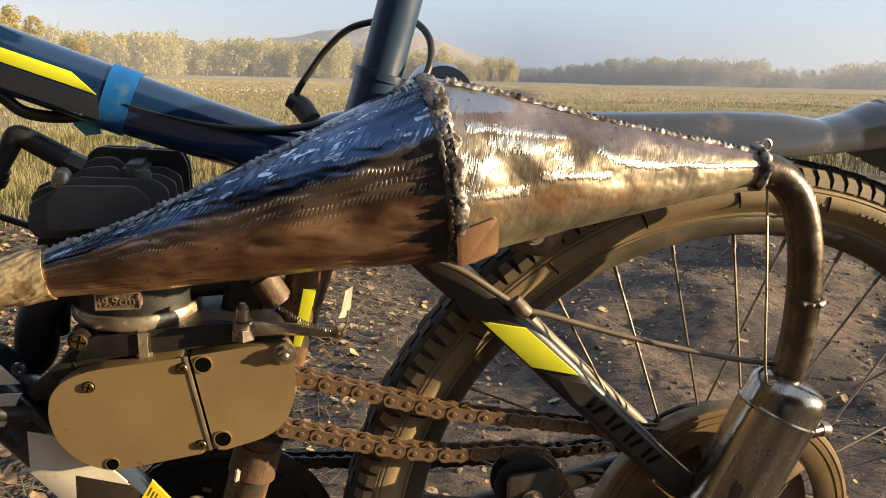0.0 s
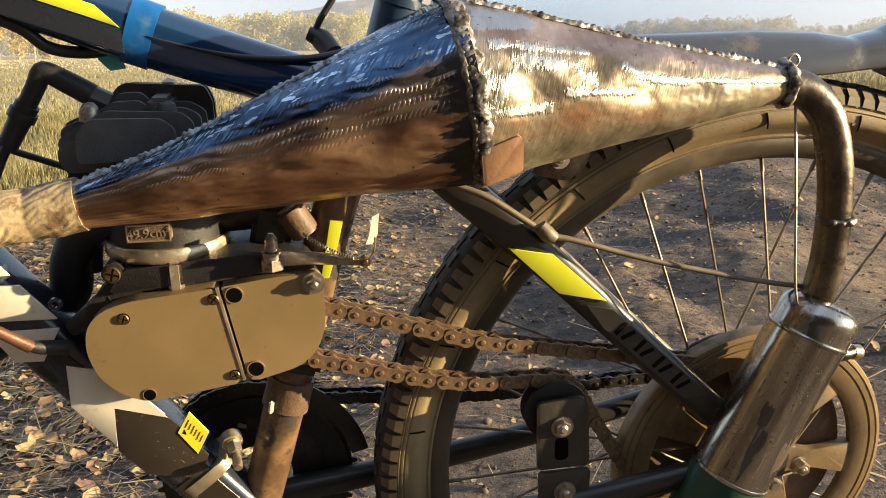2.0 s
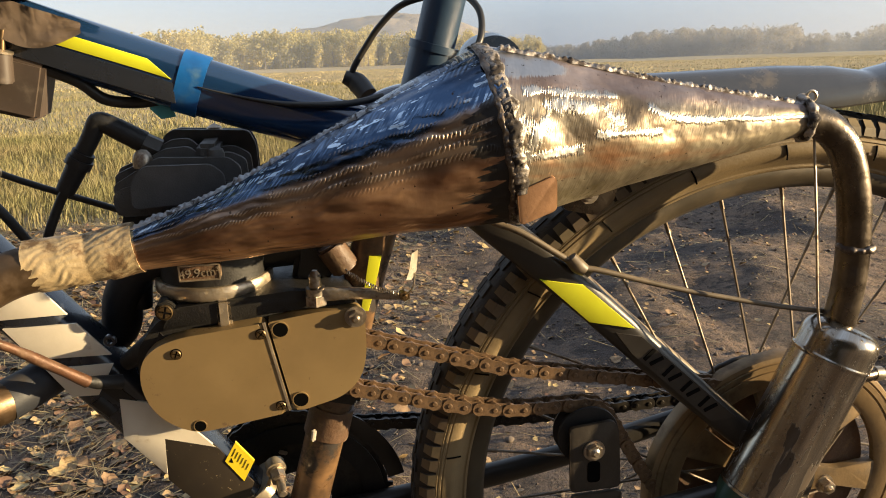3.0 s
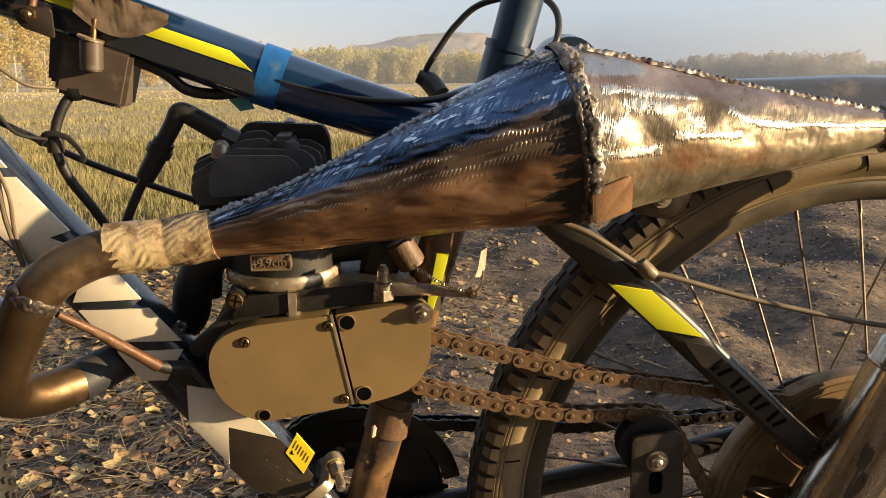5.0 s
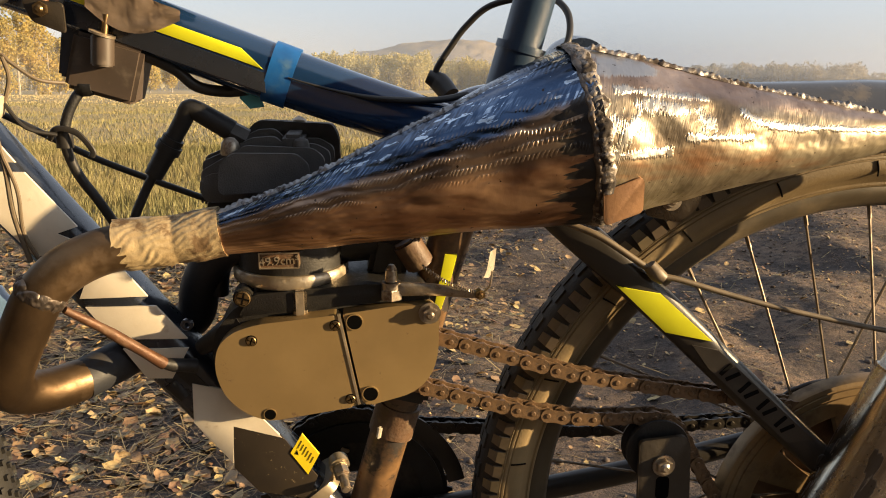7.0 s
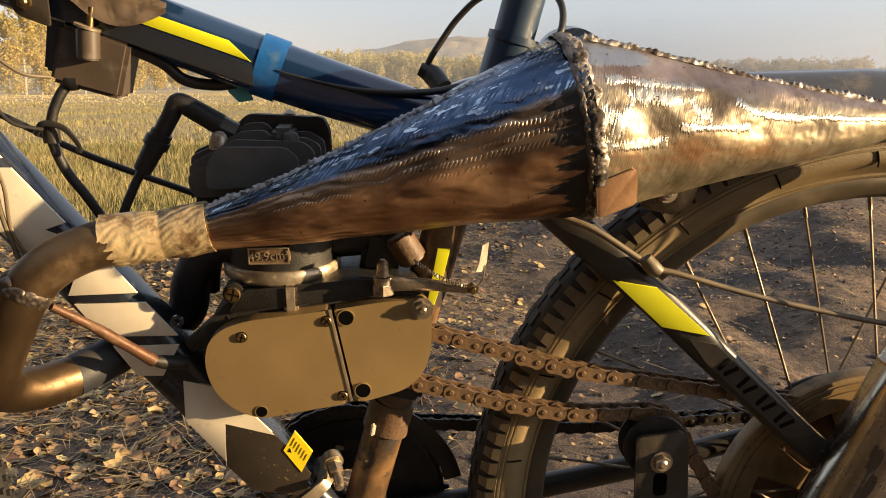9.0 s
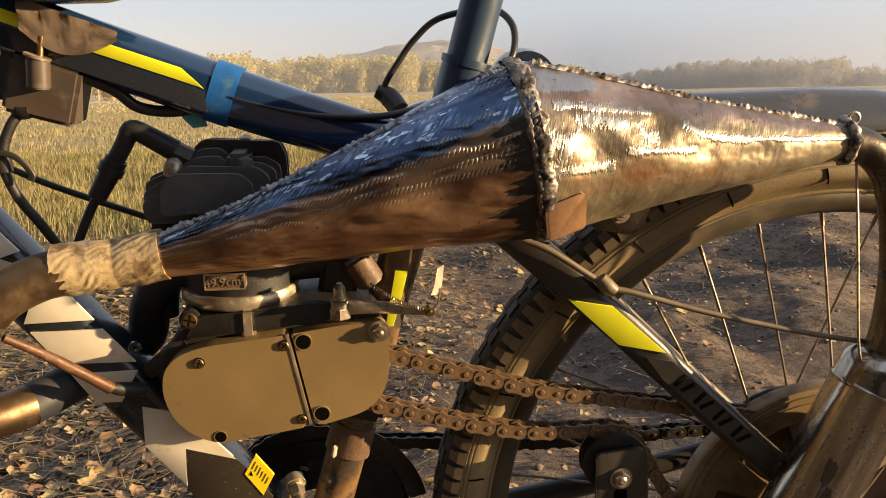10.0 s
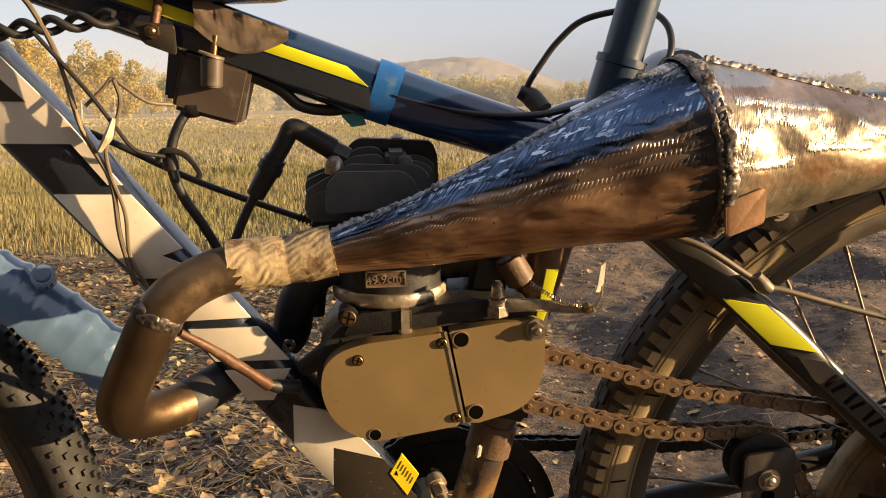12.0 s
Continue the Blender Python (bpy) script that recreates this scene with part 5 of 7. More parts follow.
    for k in range(6):
        c = p0 + (q0 - p0) * (0.14 + 0.14 * k) + (p1 - p0) * 0.62
        part("print_bar", box((c.x, -0.0234, c.y), (0.0060 if k % 2 else 0.0075, 0.0004, 0.00035), (0, -62, 0)), "seat_tube", st)
    part("warning_mark", prism([(p0 + (q0 - p0) * a_ + (p1 - p0) * b_)[:] for a_, b_ in ((0.16, 0.14), (0.16, 0.34), (0.30, 0.24))], -0.0235, -0.0225), "bar", st)
    part("bottle_boss", revolve([(0.0022, 0.001), (0.0048, 0.001), (0.0048, -0.0012), (0.0040, -0.0020), (0.0022, -0.0020)], (-0.5562, -0.0215, 0.1672), seg=20, closed=True), "frame_dark", down, "threaded bottle cage boss")
    part("head_tube", cyl((-0.838, 0, 0.53), (-0.795, 0, 0.40), 0.022, 28, bevel=0.002), "frame", bike)
    seat = part("seat_tube", tube([(-0.4315, 0, -0.045), (-0.3545, 0, 0.226), (-0.3030, 0, 0.366)], 0.0165, seg=28, sub=6), "seat_tube", bike, "worn brown-black seat tube")
    part("yellow_flash", prism([(-0.3595, 0.2186), (-0.3499, 0.2183), (-0.3566, 0.1907), (-0.3621, 0.1737), (-0.3679, 0.1739)], -0.0182, -0.0140, 0.0003), "yellow", seat, "lime yellow decal")
    part("seat_collar", tube([(-0.3130, 0, 0.336), (-0.3030, 0, 0.3715)], [0.0178, 0.0178], seg=28, sub=1), "post", bike, "seat clamp collar")
    part("seat_collar_rim", tube([(-0.3035, 0, 0.3695), (-0.3020, 0, 0.3750)], [0.0190, 0.0190], seg=28, sub=1), "post", bike)
    part("seat_post", tube([(-0.3035, 0, 0.3700), (-0.247, 0, 0.59)], 0.0153, seg=28, sub=1), "post", bike, "dark blue-black seat post")
    part("bottom_bracket", cyl((-0.4315, -0.036, -0.045), (-0.4315, 0.036, -0.045), 0.021, 28, bevel=0.002), "frame", bike)
    part("gusset", prism(rounded([(-0.37, 0.325), (-0.325, 0.345), (-0.318, 0.300), (-0.36, 0.300)], 0.006), -0.006, 0.006, 0.001), "frame", bike)
    for side in (-1, 1):
        v = side
        stay = tube([(-0.2996, 0.018 * v, 0.2716), (-0.2603, 0.029 * v, 0.2381), (-0.1966, 0.0365 * v, 0.183), (-0.1142, 0.0445 * v, 0.1056), (-0.0309, 0.056 * v, 0.0301)], [0.009, 0.009, 0.009, 0.009, 0.008], [0.013, 0.0140, 0.0140, 0.0135, 0.0115], hint=(0, 1, 0), seg=20, sub=5, power=2.8)
        stay_ob = part("seat_stay", stay, "stay" if side < 0 else "stay_far", bike, "dark seat stay with a lime yellow flash" if side < 0 else "dusty seat stay")
        if side < 0:
            part("yellow_flash", lean(prism([(-0.2300, 0.1985), (-0.1962, 0.1928), (-0.1535, 0.1545), (-0.1905, 0.1615)], -0.0474, -0.0400, 0.0003)), "yellow", stay_ob, "lime yellow decal")
            part("grey_panel", lean(prism([(-0.1686, 0.1513), (-0.1481, 0.1472), (-0.0643, 0.0709), (-0.0854, 0.0683), (-0.1545, 0.1320)], -0.0468, -0.0400)), "grey_decal", stay_ob, "grey decal under dark lettering shapes")
            for u, w in ((-0.1377, 0.1283), (-0.1216, 0.1134), (-0.1056, 0.0988), (-0.0899, 0.0842)):
                for side, turn in ((-1, 43.5), (1, 62)):
                    part("print_bar", lean(box((u + 0.0030 * side, -0.0470, w - 0.0029 * side), (0.0034, 0.0008, 0.0120), (0, turn, 0), 0.0003)), "bar", stay_ob)
        part("chain_stay", tube([(-0.425, 0.030 * v, -0.045), (-0.32, 0.044 * v, -0.040), (-0.17, 0.055 * v, -0.021), (-0.02, 0.062 * v, 0.010)], [0.011, 0.010, 0.0095, 0.008], [0.013, 0.012, 0.0115, 0.010], hint=(0, 1, 0), seg=18, sub=5), "stay", bike)
        if side < 0:
            part("yellow_flash", prism([(-0.161, -0.005), (-0.142, -0.0055), (-0.128, -0.020), (-0.150, -0.020)], -0.0672, -0.0580, 0.0003), "yellow", bike, "lime yellow decal on the chain stay")
        part("dropout", prism(rounded([(-0.060, 0.060), (-0.020, 0.048), (0.016, 0.010), (0.010, -0.020), (-0.020, -0.016), (-0.060, 0.005)], 0.008), 0.058 * v - 0.003, 0.058 * v + 0.003, 0.0008), "stay", bike)


frame_tubes()

# exhaust: header pipe, two welded cones, tail pipe and silencer
C_V = -0.060


PATCH = [(-0.2678, 0.2872), (-0.2437, 0.2966), (-0.2413, 0.2937), (-0.2408, 0.2736), (-0.2656, 0.2645)]


# hammer marks on the rear cone: along it, degrees up its flank, depth, and reach both ways
HAMMERED = [(-0.230, 8, -0.0034, 0.015, 13), (-0.192, 20, -0.0016, 0.010, 11), (-0.156, 26, 0.0014, 0.016, 9), (-0.200, 56, -0.0024, 0.030, 12), (-0.120, 12, 0.0010, 0.030, 10), (-0.252, -14, 0.0013, 0.012, 20), (-0.165, 4, -0.0012, 0.016, 11), (-0.130, 34, -0.0010, 0.022, 10), (-0.212, 34, 0.0010, 0.008, 9)]


def chamber():
    """Two cones of hand-rolled sheet, welded at the belly."""
    rows = [(-0.522, 0.2490, 0.0155), (-0.49, 0.2560, 0.0205), (-0.45, 0.2660, 0.0280), (-0.40, 0.2815, 0.0380), (-0.35, 0.2965, 0.0480), (-0.31, 0.3080, 0.0565), (-0.268, 0.3170, 0.0630)]
    rrows = [(-0.270, 0.3170, 0.0630), (-0.24, 0.3175, 0.0560), (-0.20, 0.3170, 0.0475), (-0.155, 0.3160, 0.0370), (-0.10, 0.3165, 0.0254), (-0.0375, 0.3170, 0.0122)]
    flat = 0.945  # the upper half is rolled a little flatter

    def cone(spec, amp, crease, dents=()):
        """Upright rings; the belly joint leans back towards the bottom; a soft crease runs along the upper side."""
        bm, rings = bmesh.new(), []
        path, idx = spline([(u, r, w) for u, w, r in spec], 14)
        for p in path:
            ring = []
            for j in range(72):
                f = 2 * math.pi * j / 72
                k = min(1.0, p.y / 0.045)
                rr = p.y * (1 + crease * k * math.exp(-((math.degrees(math.atan2(math.sin(f), -math.cos(f))) - 38) / 22) ** 2))
                q = Vector((p.x, C_V + rr * math.cos(f), p.z + rr * math.sin(f) * (flat if math.sin(f) > 0 else 1.0)))
                d = Vector((0, math.cos(f), math.sin(f)))
                q += d * amp * k * (noise.noise(q * 24) + 0.5 * noise.noise(q * 50))
                deg = math.degrees(math.atan2(math.sin(f), -math.cos(f)))
                for du, da, depth, su, sa in dents:
                    q += d * depth * math.exp(-((p.x - du) / su) ** 2 - ((deg - da) / sa) ** 2)
                q.x += max(0.0, 1 - abs(q.x + 0.27) / 0.10) * (0.317 - q.z) * 0.17
                ring.append(bm.verts.new(q))
            rings.append(ring)
        for r0, r1 in zip(rings, rings[1:]):
            for j in range(72):
                bm.faces.new((r0[j], r0[(j + 1) % 72], r1[(j + 1) % 72], r1[j]))
        return bm
    front, rear = cone(rows, 0.0012, 0.035), cone(rrows, 0.0013, 0.0, HAMMERED)
    ex = part("exhaust", front, "cone_front", bike, "hand-welded expansion chamber of browned raw steel, sky sheen in its colour", smooth=60)
    part("rear_cone", rear, "cone_rear", ex, "ground steel rear cone with hammer marks, highlights in its colour", smooth=60)
    # belly weld
    ring, outs = [], []
    for k in range(40):
        a = radians(-105 + 215 * k / 39)
        w, v = 0.317 + 0.0626 * math.sin(a) * (flat if a > 0 else 1.0), C_V - 0.0626 * math.cos(a)
        ring.append((-0.2695 + (0.317 - w) * 0.17 + 0.0012 * noise.noise(Vector((k * 0.7, 0, 0))), v, w))
        outs.append((0, -math.cos(a), math.sin(a)))
    part("belly_weld", weld_strip(ring, outs, 0.0066, 0.0034, 0.0044, 1), "weld_dull", ex, "lumpy grey weld bead round the belly", smooth=170)
    part("belly_weld_edge", weld_strip([(p[0] - 0.0058, p[1], p[2]) for p in ring], outs, 0.0030, 0.0020, 0.0070, 9), "weld", ex, "burnt edge of the belly weld", smooth=170)
    for nm, spec, seed, what in (("front_seam", rows, 3, "weld bead along the top of the front cone, sky sheen in its colour"), ("rear_seam", rrows, 6, "silvery weld bead along the top of the rear cone")):
        line, out = [], []
        for u, w, r in spec:
            a = radians(78)
            line.append((u, C_V - r * math.cos(a), w + r * flat * math.sin(a)))
            out.append((-0.18 if nm == "front_seam" else 0.2, -math.cos(a), math.sin(a)))
        part(nm, weld_strip(line, out, 0.0036, 0.0034, 0.0046, seed), "weld_sky_sheen" if nm == "front_seam" else "weld_bright", ex, what, smooth=170)
    ringb = [(-0.0355, C_V - 0.0132 * math.cos(radians(a)), 0.3170 + 0.0135 * math.sin(radians(a))) for a in range(-120, 150, 15)]
    part("neck_weld", beads(ringb, 0.0036, 0.0058, 0.0013, sub=2), "weld_dull", ex, "weld bead at the neck of the tail pipe", smooth=170)
    part("hanger_loop", revolve([(0.0040 + 0.0012 * math.cos(radians(a)), 0.0012 * math.sin(radians(a))) for a in range(0, 360, 45)], (-0.0310, C_V, 0.3335), seg=18, closed=True), "bolt", ex)
    # patch plate welded under the belly, bent to the cone, and the hanger tab behind it
    patch = prism(rounded(PATCH, 0.003), -0.1168, -0.1142, 0.0006)
    part("hanger_tab", prism(rounded([(-0.2162, 0.2560), (-0.2120, 0.2740), (-0.1720, 0.2780), (-0.1770, 0.2600), (-0.1900, 0.2500)], 0.004), -0.0520, -0.0490, 0.0006), "pipe", ex, "steel hanger tab under the rear cone")
    part("tab_bolt", hexbolt((-0.1970, -0.0520, 0.2670), 0.0055, 0.0045, 0.0075), "bolt", ex)
    part("patch_plate", patch, "patch", ex, "small brown steel patch plate")
    tail = [(-0.0375, C_V, 0.3170), (-0.0190, C_V, 0.3125), (-0.0020, C_V - 0.002, 0.2965), (0.0075, C_V - 0.004, 0.2730), (0.0122, C_V - 0.006, 0.2480), (0.0147, C_V - 0.008, 0.2170), (0.0143, C_V - 0.009, 0.1850), (0.0105, C_V - 0.010, 0.1590), (0.0060, C_V - 0.010, 0.1430)]
    part("tail_pipe", tube(tail, 0.0126, seg=28, sub=8), "pipe", ex, "bent brown steel tail pipe")
    part("pipe_joint_weld", beads([(0.0155 + 0.0130 * math.cos(radians(a)), C_V - 0.0075 - 0.0130 * math.sin(radians(a)), 0.2170) for a in range(-10, 200, 14)], 0.0029, 0.0058, 0.0016, sub=2), "weld", ex, smooth=170)
    # silencer
    a, b = Vector((0.0150, -0.073, 0.1520)), Vector((-0.0836, -0.073, -0.0843))
    d = (b - a).normalized()
    prof = [(0.010, -0.0012), (0.0190, -0.0004), (0.0245, 0.0016), (0.0283, 0.0052), (0.0301, 0.0100), (0.0306, 0.0160), (0.0307, 0.0255), (0.0309, 0.0262), (0.0314, 0.0270), (0.0316, 0.0280), (0.0314, 0.0290), (0.0309, 0.0298), (0.0307, 0.0306), (0.0308, 0.155), (0.0310, 0.158)]
    q = d.to_track_quat("Z", "Y").to_matrix().to_4x4()
    muf = revolve(prof, (0, 0, 0), axis="w", seg=40)
    muf.transform(Matrix.Translation(a) @ q)
    M["burnt_chrome"] = silencer_steel(a, d, 0.158)
    mu = part("silencer", muf, "burnt_chrome", ex, "tarnished chrome silencer with burnt stains")
    gr = revolve([(0.0308, 0.157), (0.0314, 0.158), (0.0314, 0.245), (0.028, 0.252), (0.004, 0.254)], (0, 0, 0), axis="w", seg=36)
    gr.transform(Matrix.Translation(a) @ q)
    part("silencer_end", gr, "green", ex, "green-painted lower half of the silencer")
    rim = revolve([(0.0310, 0.1560), (0.0320, 0.1565), (0.0320, 0.1590), (0.0310, 0.1595)], (0, 0, 0), axis="w", seg=36, closed=True)
    rim.transform(Matrix.Translation(a) @ q)
    part("silencer_rim", rim, "chrome", ex)
    part("hanger_wire", tube([(-0.0275, -0.0610, 0.3120), (-0.0268, -0.0640, 0.3000), (-0.0235, -0.0740, 0.2400), (-0.0195, -0.0830, 0.1740), (-0.0120, -0.0820, 0.1480)], 0.0010, seg=8, sub=4), "bolt", ex, "thin steel wire from the neck to the silencer")
    part("silencer_lug", tube([(0.024, -0.068, 0.106), (0.042, -0.066, 0.1015), (0.056, -0.062, 0.1005)], [0.007, 0.006, 0.005], [0.008, 0.006, 0.005], seg=14), "pipe", ex, "dull steel lug beside the silencer")
    part("lug_bolt", cyl((0.054, -0.062, 0.1005), (0.063, -0.061, 0.0995), 0.0062, 12, bevel=0.0008), "bolt", ex)
    part("silencer_bracket", prism(rounded([(0.008, 0.088), (0.030, 0.096), (0.034, 0.078), (-0.010, 0.000), (-0.030, -0.010)], 0.004), -0.048, -0.045, 0.0006), "sprocket", ex, "slotted mounting strip")
    # cloth-wrapped joint and header
    wrap = tube([(-0.5885, -0.067, 0.2425), (-0.575, -0.065, 0.2430), (-0.560, -0.063, 0.2440), (-0.5490, -0.062, 0.2450), (-0.535, -0.061, 0.2470), (-0.5180, -0.060, 0.2500)], [0.0172, 0.0174, 0.0172, 0.0162, 0.0174, 0.0172], seg=96, sub=18, wobble=0.05)
    for v in wrap.verts:
        c = v.co
        out = Vector((0, c.y + 0.063, c.z - 0.246)).normalized()
        f = math.atan2(out.z, -out.y)
        ridge = 1 - abs(2 * ((f * 3.2 - c.x * 95 + 1.2 * noise.noise(c * 70)) % 1.0) - 1)
        c += out * (0.0013 * ridge * (0.4 + 0.8 * abs(noise.noise(c * 40))) + 0.0005 * noise.noise(c * 150))
        c.x += 0.0012 * noise.noise(Vector((f * 3, 0, 3))) * (1 if c.x < -0.58 or c.x > -0.525 else 0)
    part("cloth_wrap", wrap, "wrap", ex, "singed glass cloth wrapped round the joint")
    head = [(-0.575, -0.066, 0.2430), (-0.598, -0.072, 0.2390), (-0.6180, -0.082, 0.2300), (-0.6330, -0.089, 0.2140), (-0.6440, -0.090, 0.1930), (-0.6545, -0.089, 0.1720), (-0.6620, -0.085, 0.1545), (-0.6630, -0.072, 0.1400), (-0.6510, -0.052, 0.1305), (-0.6340, -0.032, 0.1290), (-0.6120, -0.008, 0.1340), (-0.586, 0.022, 0.1420), (-0.562, 0.030, 0.1560), (-0.553, 0.022, 0.185), (-0.535, 0.010, 0.215), (-0.51, 0.0, 0.225)]
    part("header_pipe", tube(head[:10], 0.0158, seg=28, sub=7), "header", ex, "bent brown header pipe")
    part("header_return", tube(head[9:], 0.0156, seg=28, sub=7), "black_pipe", ex, "blackened lower run of the header pipe")
    bl, bo = [], []
    for a in range(-110, 140, 10):
        c, t = Vector((-0.6310, -0.0885, 0.2170)), Vector((-0.55, 0, -0.83))
        n1, n2 = Vector((0, -1, 0)), t.cross(Vector((0, -1, 0))).normalized()
        o = n1 * math.cos(radians(a)) + n2 * math.sin(radians(a))
        bl.append(c + o * 0.0158 + t.normalized() * 0.003 * noise.noise(Vector((a * 0.05, 2, 0))))
        bo.append(o)
    part("header_weld", weld_strip(bl, bo, 0.0062, 0.0030, 0.0075, 4), "weld", ex, "lumpy weld across the header bend", smooth=170)
    part("stay_rod", tube([(-0.6190, -0.086, 0.2040), (-0.600, -0.070, 0.1830), (-0.5700, -0.043, 0.1450)], [0.0026, 0.0036, 0.0044], seg=14, sub=8, wobble=0.16), "rust_rod", ex, "rusty red-brown stay rod")
    part("stay_rod_end", tube([(-0.5720, -0.0445, 0.1468), (-0.5640, -0.039, 0.1420), (-0.550, -0.030, 0.1370)], [0.0030, 0.0052, 0.0060], seg=12, sub=3, wobble=0.2), "engine", ex)
    return ex


chamber()


def engine():
    """Two-stroke engine: black crankcase, two alloy covers, finned cylinder and head."""
    out = [(-0.5360, 0.140), (-0.5340, 0.165), (-0.5170, 0.186), (-0.4930, 0.193), (-0.4300, 0.197), (-0.3800, 0.194), (-0.3680, 0.180), (-0.3680, 0.140), (-0.3760, 0.120), (-0.4180, 0.104), (-0.4940, 0.093), (-0.5200, 0.104)]
    eng = part("engine", prism(rounded(out, 0.008), -0.0360, 0.046, 0.003), "engine", bike, "greasy black two-stroke engine with dusty alloy covers")
    c1 = [(-0.5325, 0.1420), (-0.5295, 0.1600), (-0.5190, 0.1705), (-0.5020, 0.1765), (-0.4420, 0.1830), (-0.4385, 0.1790), (-0.4262, 0.1135), (-0.4300, 0.1085), (-0.4960, 0.0983), (-0.5150, 0.1080), (-0.5270, 0.1220)]
    part("clutch_cover", prism(rounded(c1, [0.012, 0.010, 0.012, 0.02, 0.003, 0.002, 0.003, 0.004, 0.016, 0.012, 0.012]), -0.0505, -0.0340, 0.0022), "alloy", eng, "dusty tan cast alloy clutch cover", smooth=14)
    c2 = [(-0.4378, 0.1834), (-0.3940, 0.1895), (-0.3700, 0.1880), (-0.3665, 0.1800), (-0.3665, 0.1500), (-0.3720, 0.1310), (-0.3860, 0.1180), (-0.4190, 0.1090), (-0.4238, 0.1112), (-0.4366, 0.1790)]
    part("sprocket_cover", prism(rounded(c2, [0.002, 0.02, 0.006, 0.006, 0.012, 0.012, 0.012, 0.004, 0.003, 0.002]), -0.0500, -0.0340, 0.0022), "alloy", eng, "dusty tan cast alloy sprocket cover", smooth=14)
    part("cover_lip", prism([(-0.4415, 0.1836), (-0.4395, 0.1838), (-0.4258, 0.1110), (-0.4276, 0.1105)], -0.0512, -0.0490), "alloy_edge", eng, "bright strip along the edge of the clutch cover")
    for k, (u, w, r) in enumerate(((-0.5044, 0.1644, 0.0036), (-0.4431, 0.1750, 0.0036), (-0.4330, 0.1154, 0.0034))):
        # solid black disc stands for the shade in the hole
        part("screw_hole", cyl((u, -0.0498, w), (u, -0.0509, w), r * 1.18, 20), "dark", eng)
        part("cover_screw", screw((u, -0.0510, w), r * 0.9, 20 + 25 * k), "brass", eng, "worn cross-head screw")
    for u, w, r in ((-0.4290, 0.1772, 0.0056), (-0.4180, 0.1190, 0.0056), (-0.4935, 0.1046, 0.0043)):
        # black disc on the cover, painted as a hole's inner shade
        part("empty_screw_hole", cyl((u, -0.0490, w), (u, -0.0511, w), r, 22), "dark", eng, "black disc painted for the shade in an empty screw hole")
        part("hole_rim", revolve([(r, 0.0), (r * 1.13, 0.0), (r * 1.13, -0.0012), (r, -0.0012)], (u, -0.0500, w), seg=22, closed=True), "alloy", eng)
    part("mount_bolt", hexbolt((-0.3735, -0.0500, 0.1830), 0.0060, 0.0060, 0.0082), "bolt", eng, "hexagon bolt with a washer")
    # casting step above the covers
    part("case_shoulder", prism(rounded([(-0.515, 0.178), (-0.505, 0.196), (-0.42, 0.203), (-0.378, 0.200), (-0.371, 0.190), (-0.43, 0.187)], 0.004), -0.040, 0.03, 0.002), "engine", eng)
    part("case_ear", tube([(-0.548, -0.020, 0.147), (-0.528, -0.024, 0.160), (-0.512, -0.026, 0.172)], [0.006, 0.010, 0.012], seg=12), "engine", eng)
    part("case_screw", screw((-0.5105, -0.0405, 0.1935), 0.0052, 15), "brass", eng, "bright cross-head screw")
    part("case_boss", cyl((-0.5105, -0.020, 0.1935), (-0.5105, -0.0400, 0.1935), 0.0075, 18, bevel=0.001), "engine", eng)
    # cylinder
    part("base_flange", revolve([(0.020, 0.000), (0.0430, 0.000), (0.0445, 0.002), (0.0445, 0.0085), (0.0430, 0.0105), (0.020, 0.0105)], (-0.4785, 0.004, 0.1985), axis="w", seg=48), "alloy_edge", eng, "bright alloy cylinder flange")
    part("flange_lug", box((-0.4690, -0.037, 0.1890), (0.010, 0.010, 0.022), (0, 0, 0), 0.002), "alloy_edge", eng)
    part("flange_lug", box((-0.4930, -0.030, 0.1890), (0.026, 0.010, 0.020), (0, 0, 0), 0.003), "engine", eng)
    cyli = revolve([(0.030, 0.2080), (0.0405, 0.2085), (0.0405, 0.2295)], (-0.4785, 0.004, 0.0), axis="w", seg=40)
    for k in range(5):
        z = 0.232 + 0.0072 * k
        revolve([(0.026, z - 0.004), (0.043, z - 0.001), (0.043, z + 0.001), (0.026, z + 0.002)], (-0.4785, 0.004, 0.0), axis="w", seg=36, bm=cyli)
    part("cylinder", cyli, "engine", eng, "sooty finned cylinder")
    part("displacement_plate", box((-0.4825, -0.0395, 0.2235), (0.0290, 0.010, 0.0125), (0, 0, 0), 0.0012), "rust_clamp", eng, "raised displacement plate")
    for du, dw, lu, lw in ((0, 0.0056, 0.0290, 0.0012), (0, -0.0056, 0.0290, 0.0012), (-0.0139, 0, 0.0012, 0.0124), (0.0139, 0, 0.0012, 0.0124)):
        part("plate_frame", box((-0.4825 + du, -0.0447, 0.2235 + dw), (lu, 0.0014, lw), (0, 0, 0), 0.0003), "alloy_edge", eng)
    lettering("displacement_mark", "49.9cm³", 0.0088, (-0.4825, -0.0450, 0.2232), eng, "alloy_edge", "raised displacement figure", 0.0006, -3)
    # head: a block with upright fins set apart, stepped towards the plug
    base = prism(rounded([(-0.5365, 0.2620), (-0.4420, 0.2640), (-0.4400, 0.2800), (-0.4520, 0.2840), (-0.5300, 0.2840), (-0.5400, 0.2780)], 0.005), -0.024, 0.040, 0.002)
    part("cylinder_head", base, "head", eng, "dusty black finned cylinder head")
    part("head_skirt", prism(rounded([(-0.5330, 0.2420), (-0.4560, 0.2480), (-0.4460, 0.2640), (-0.5360, 0.2640)], 0.006), -0.022, 0.036, 0.003), "engine", eng)
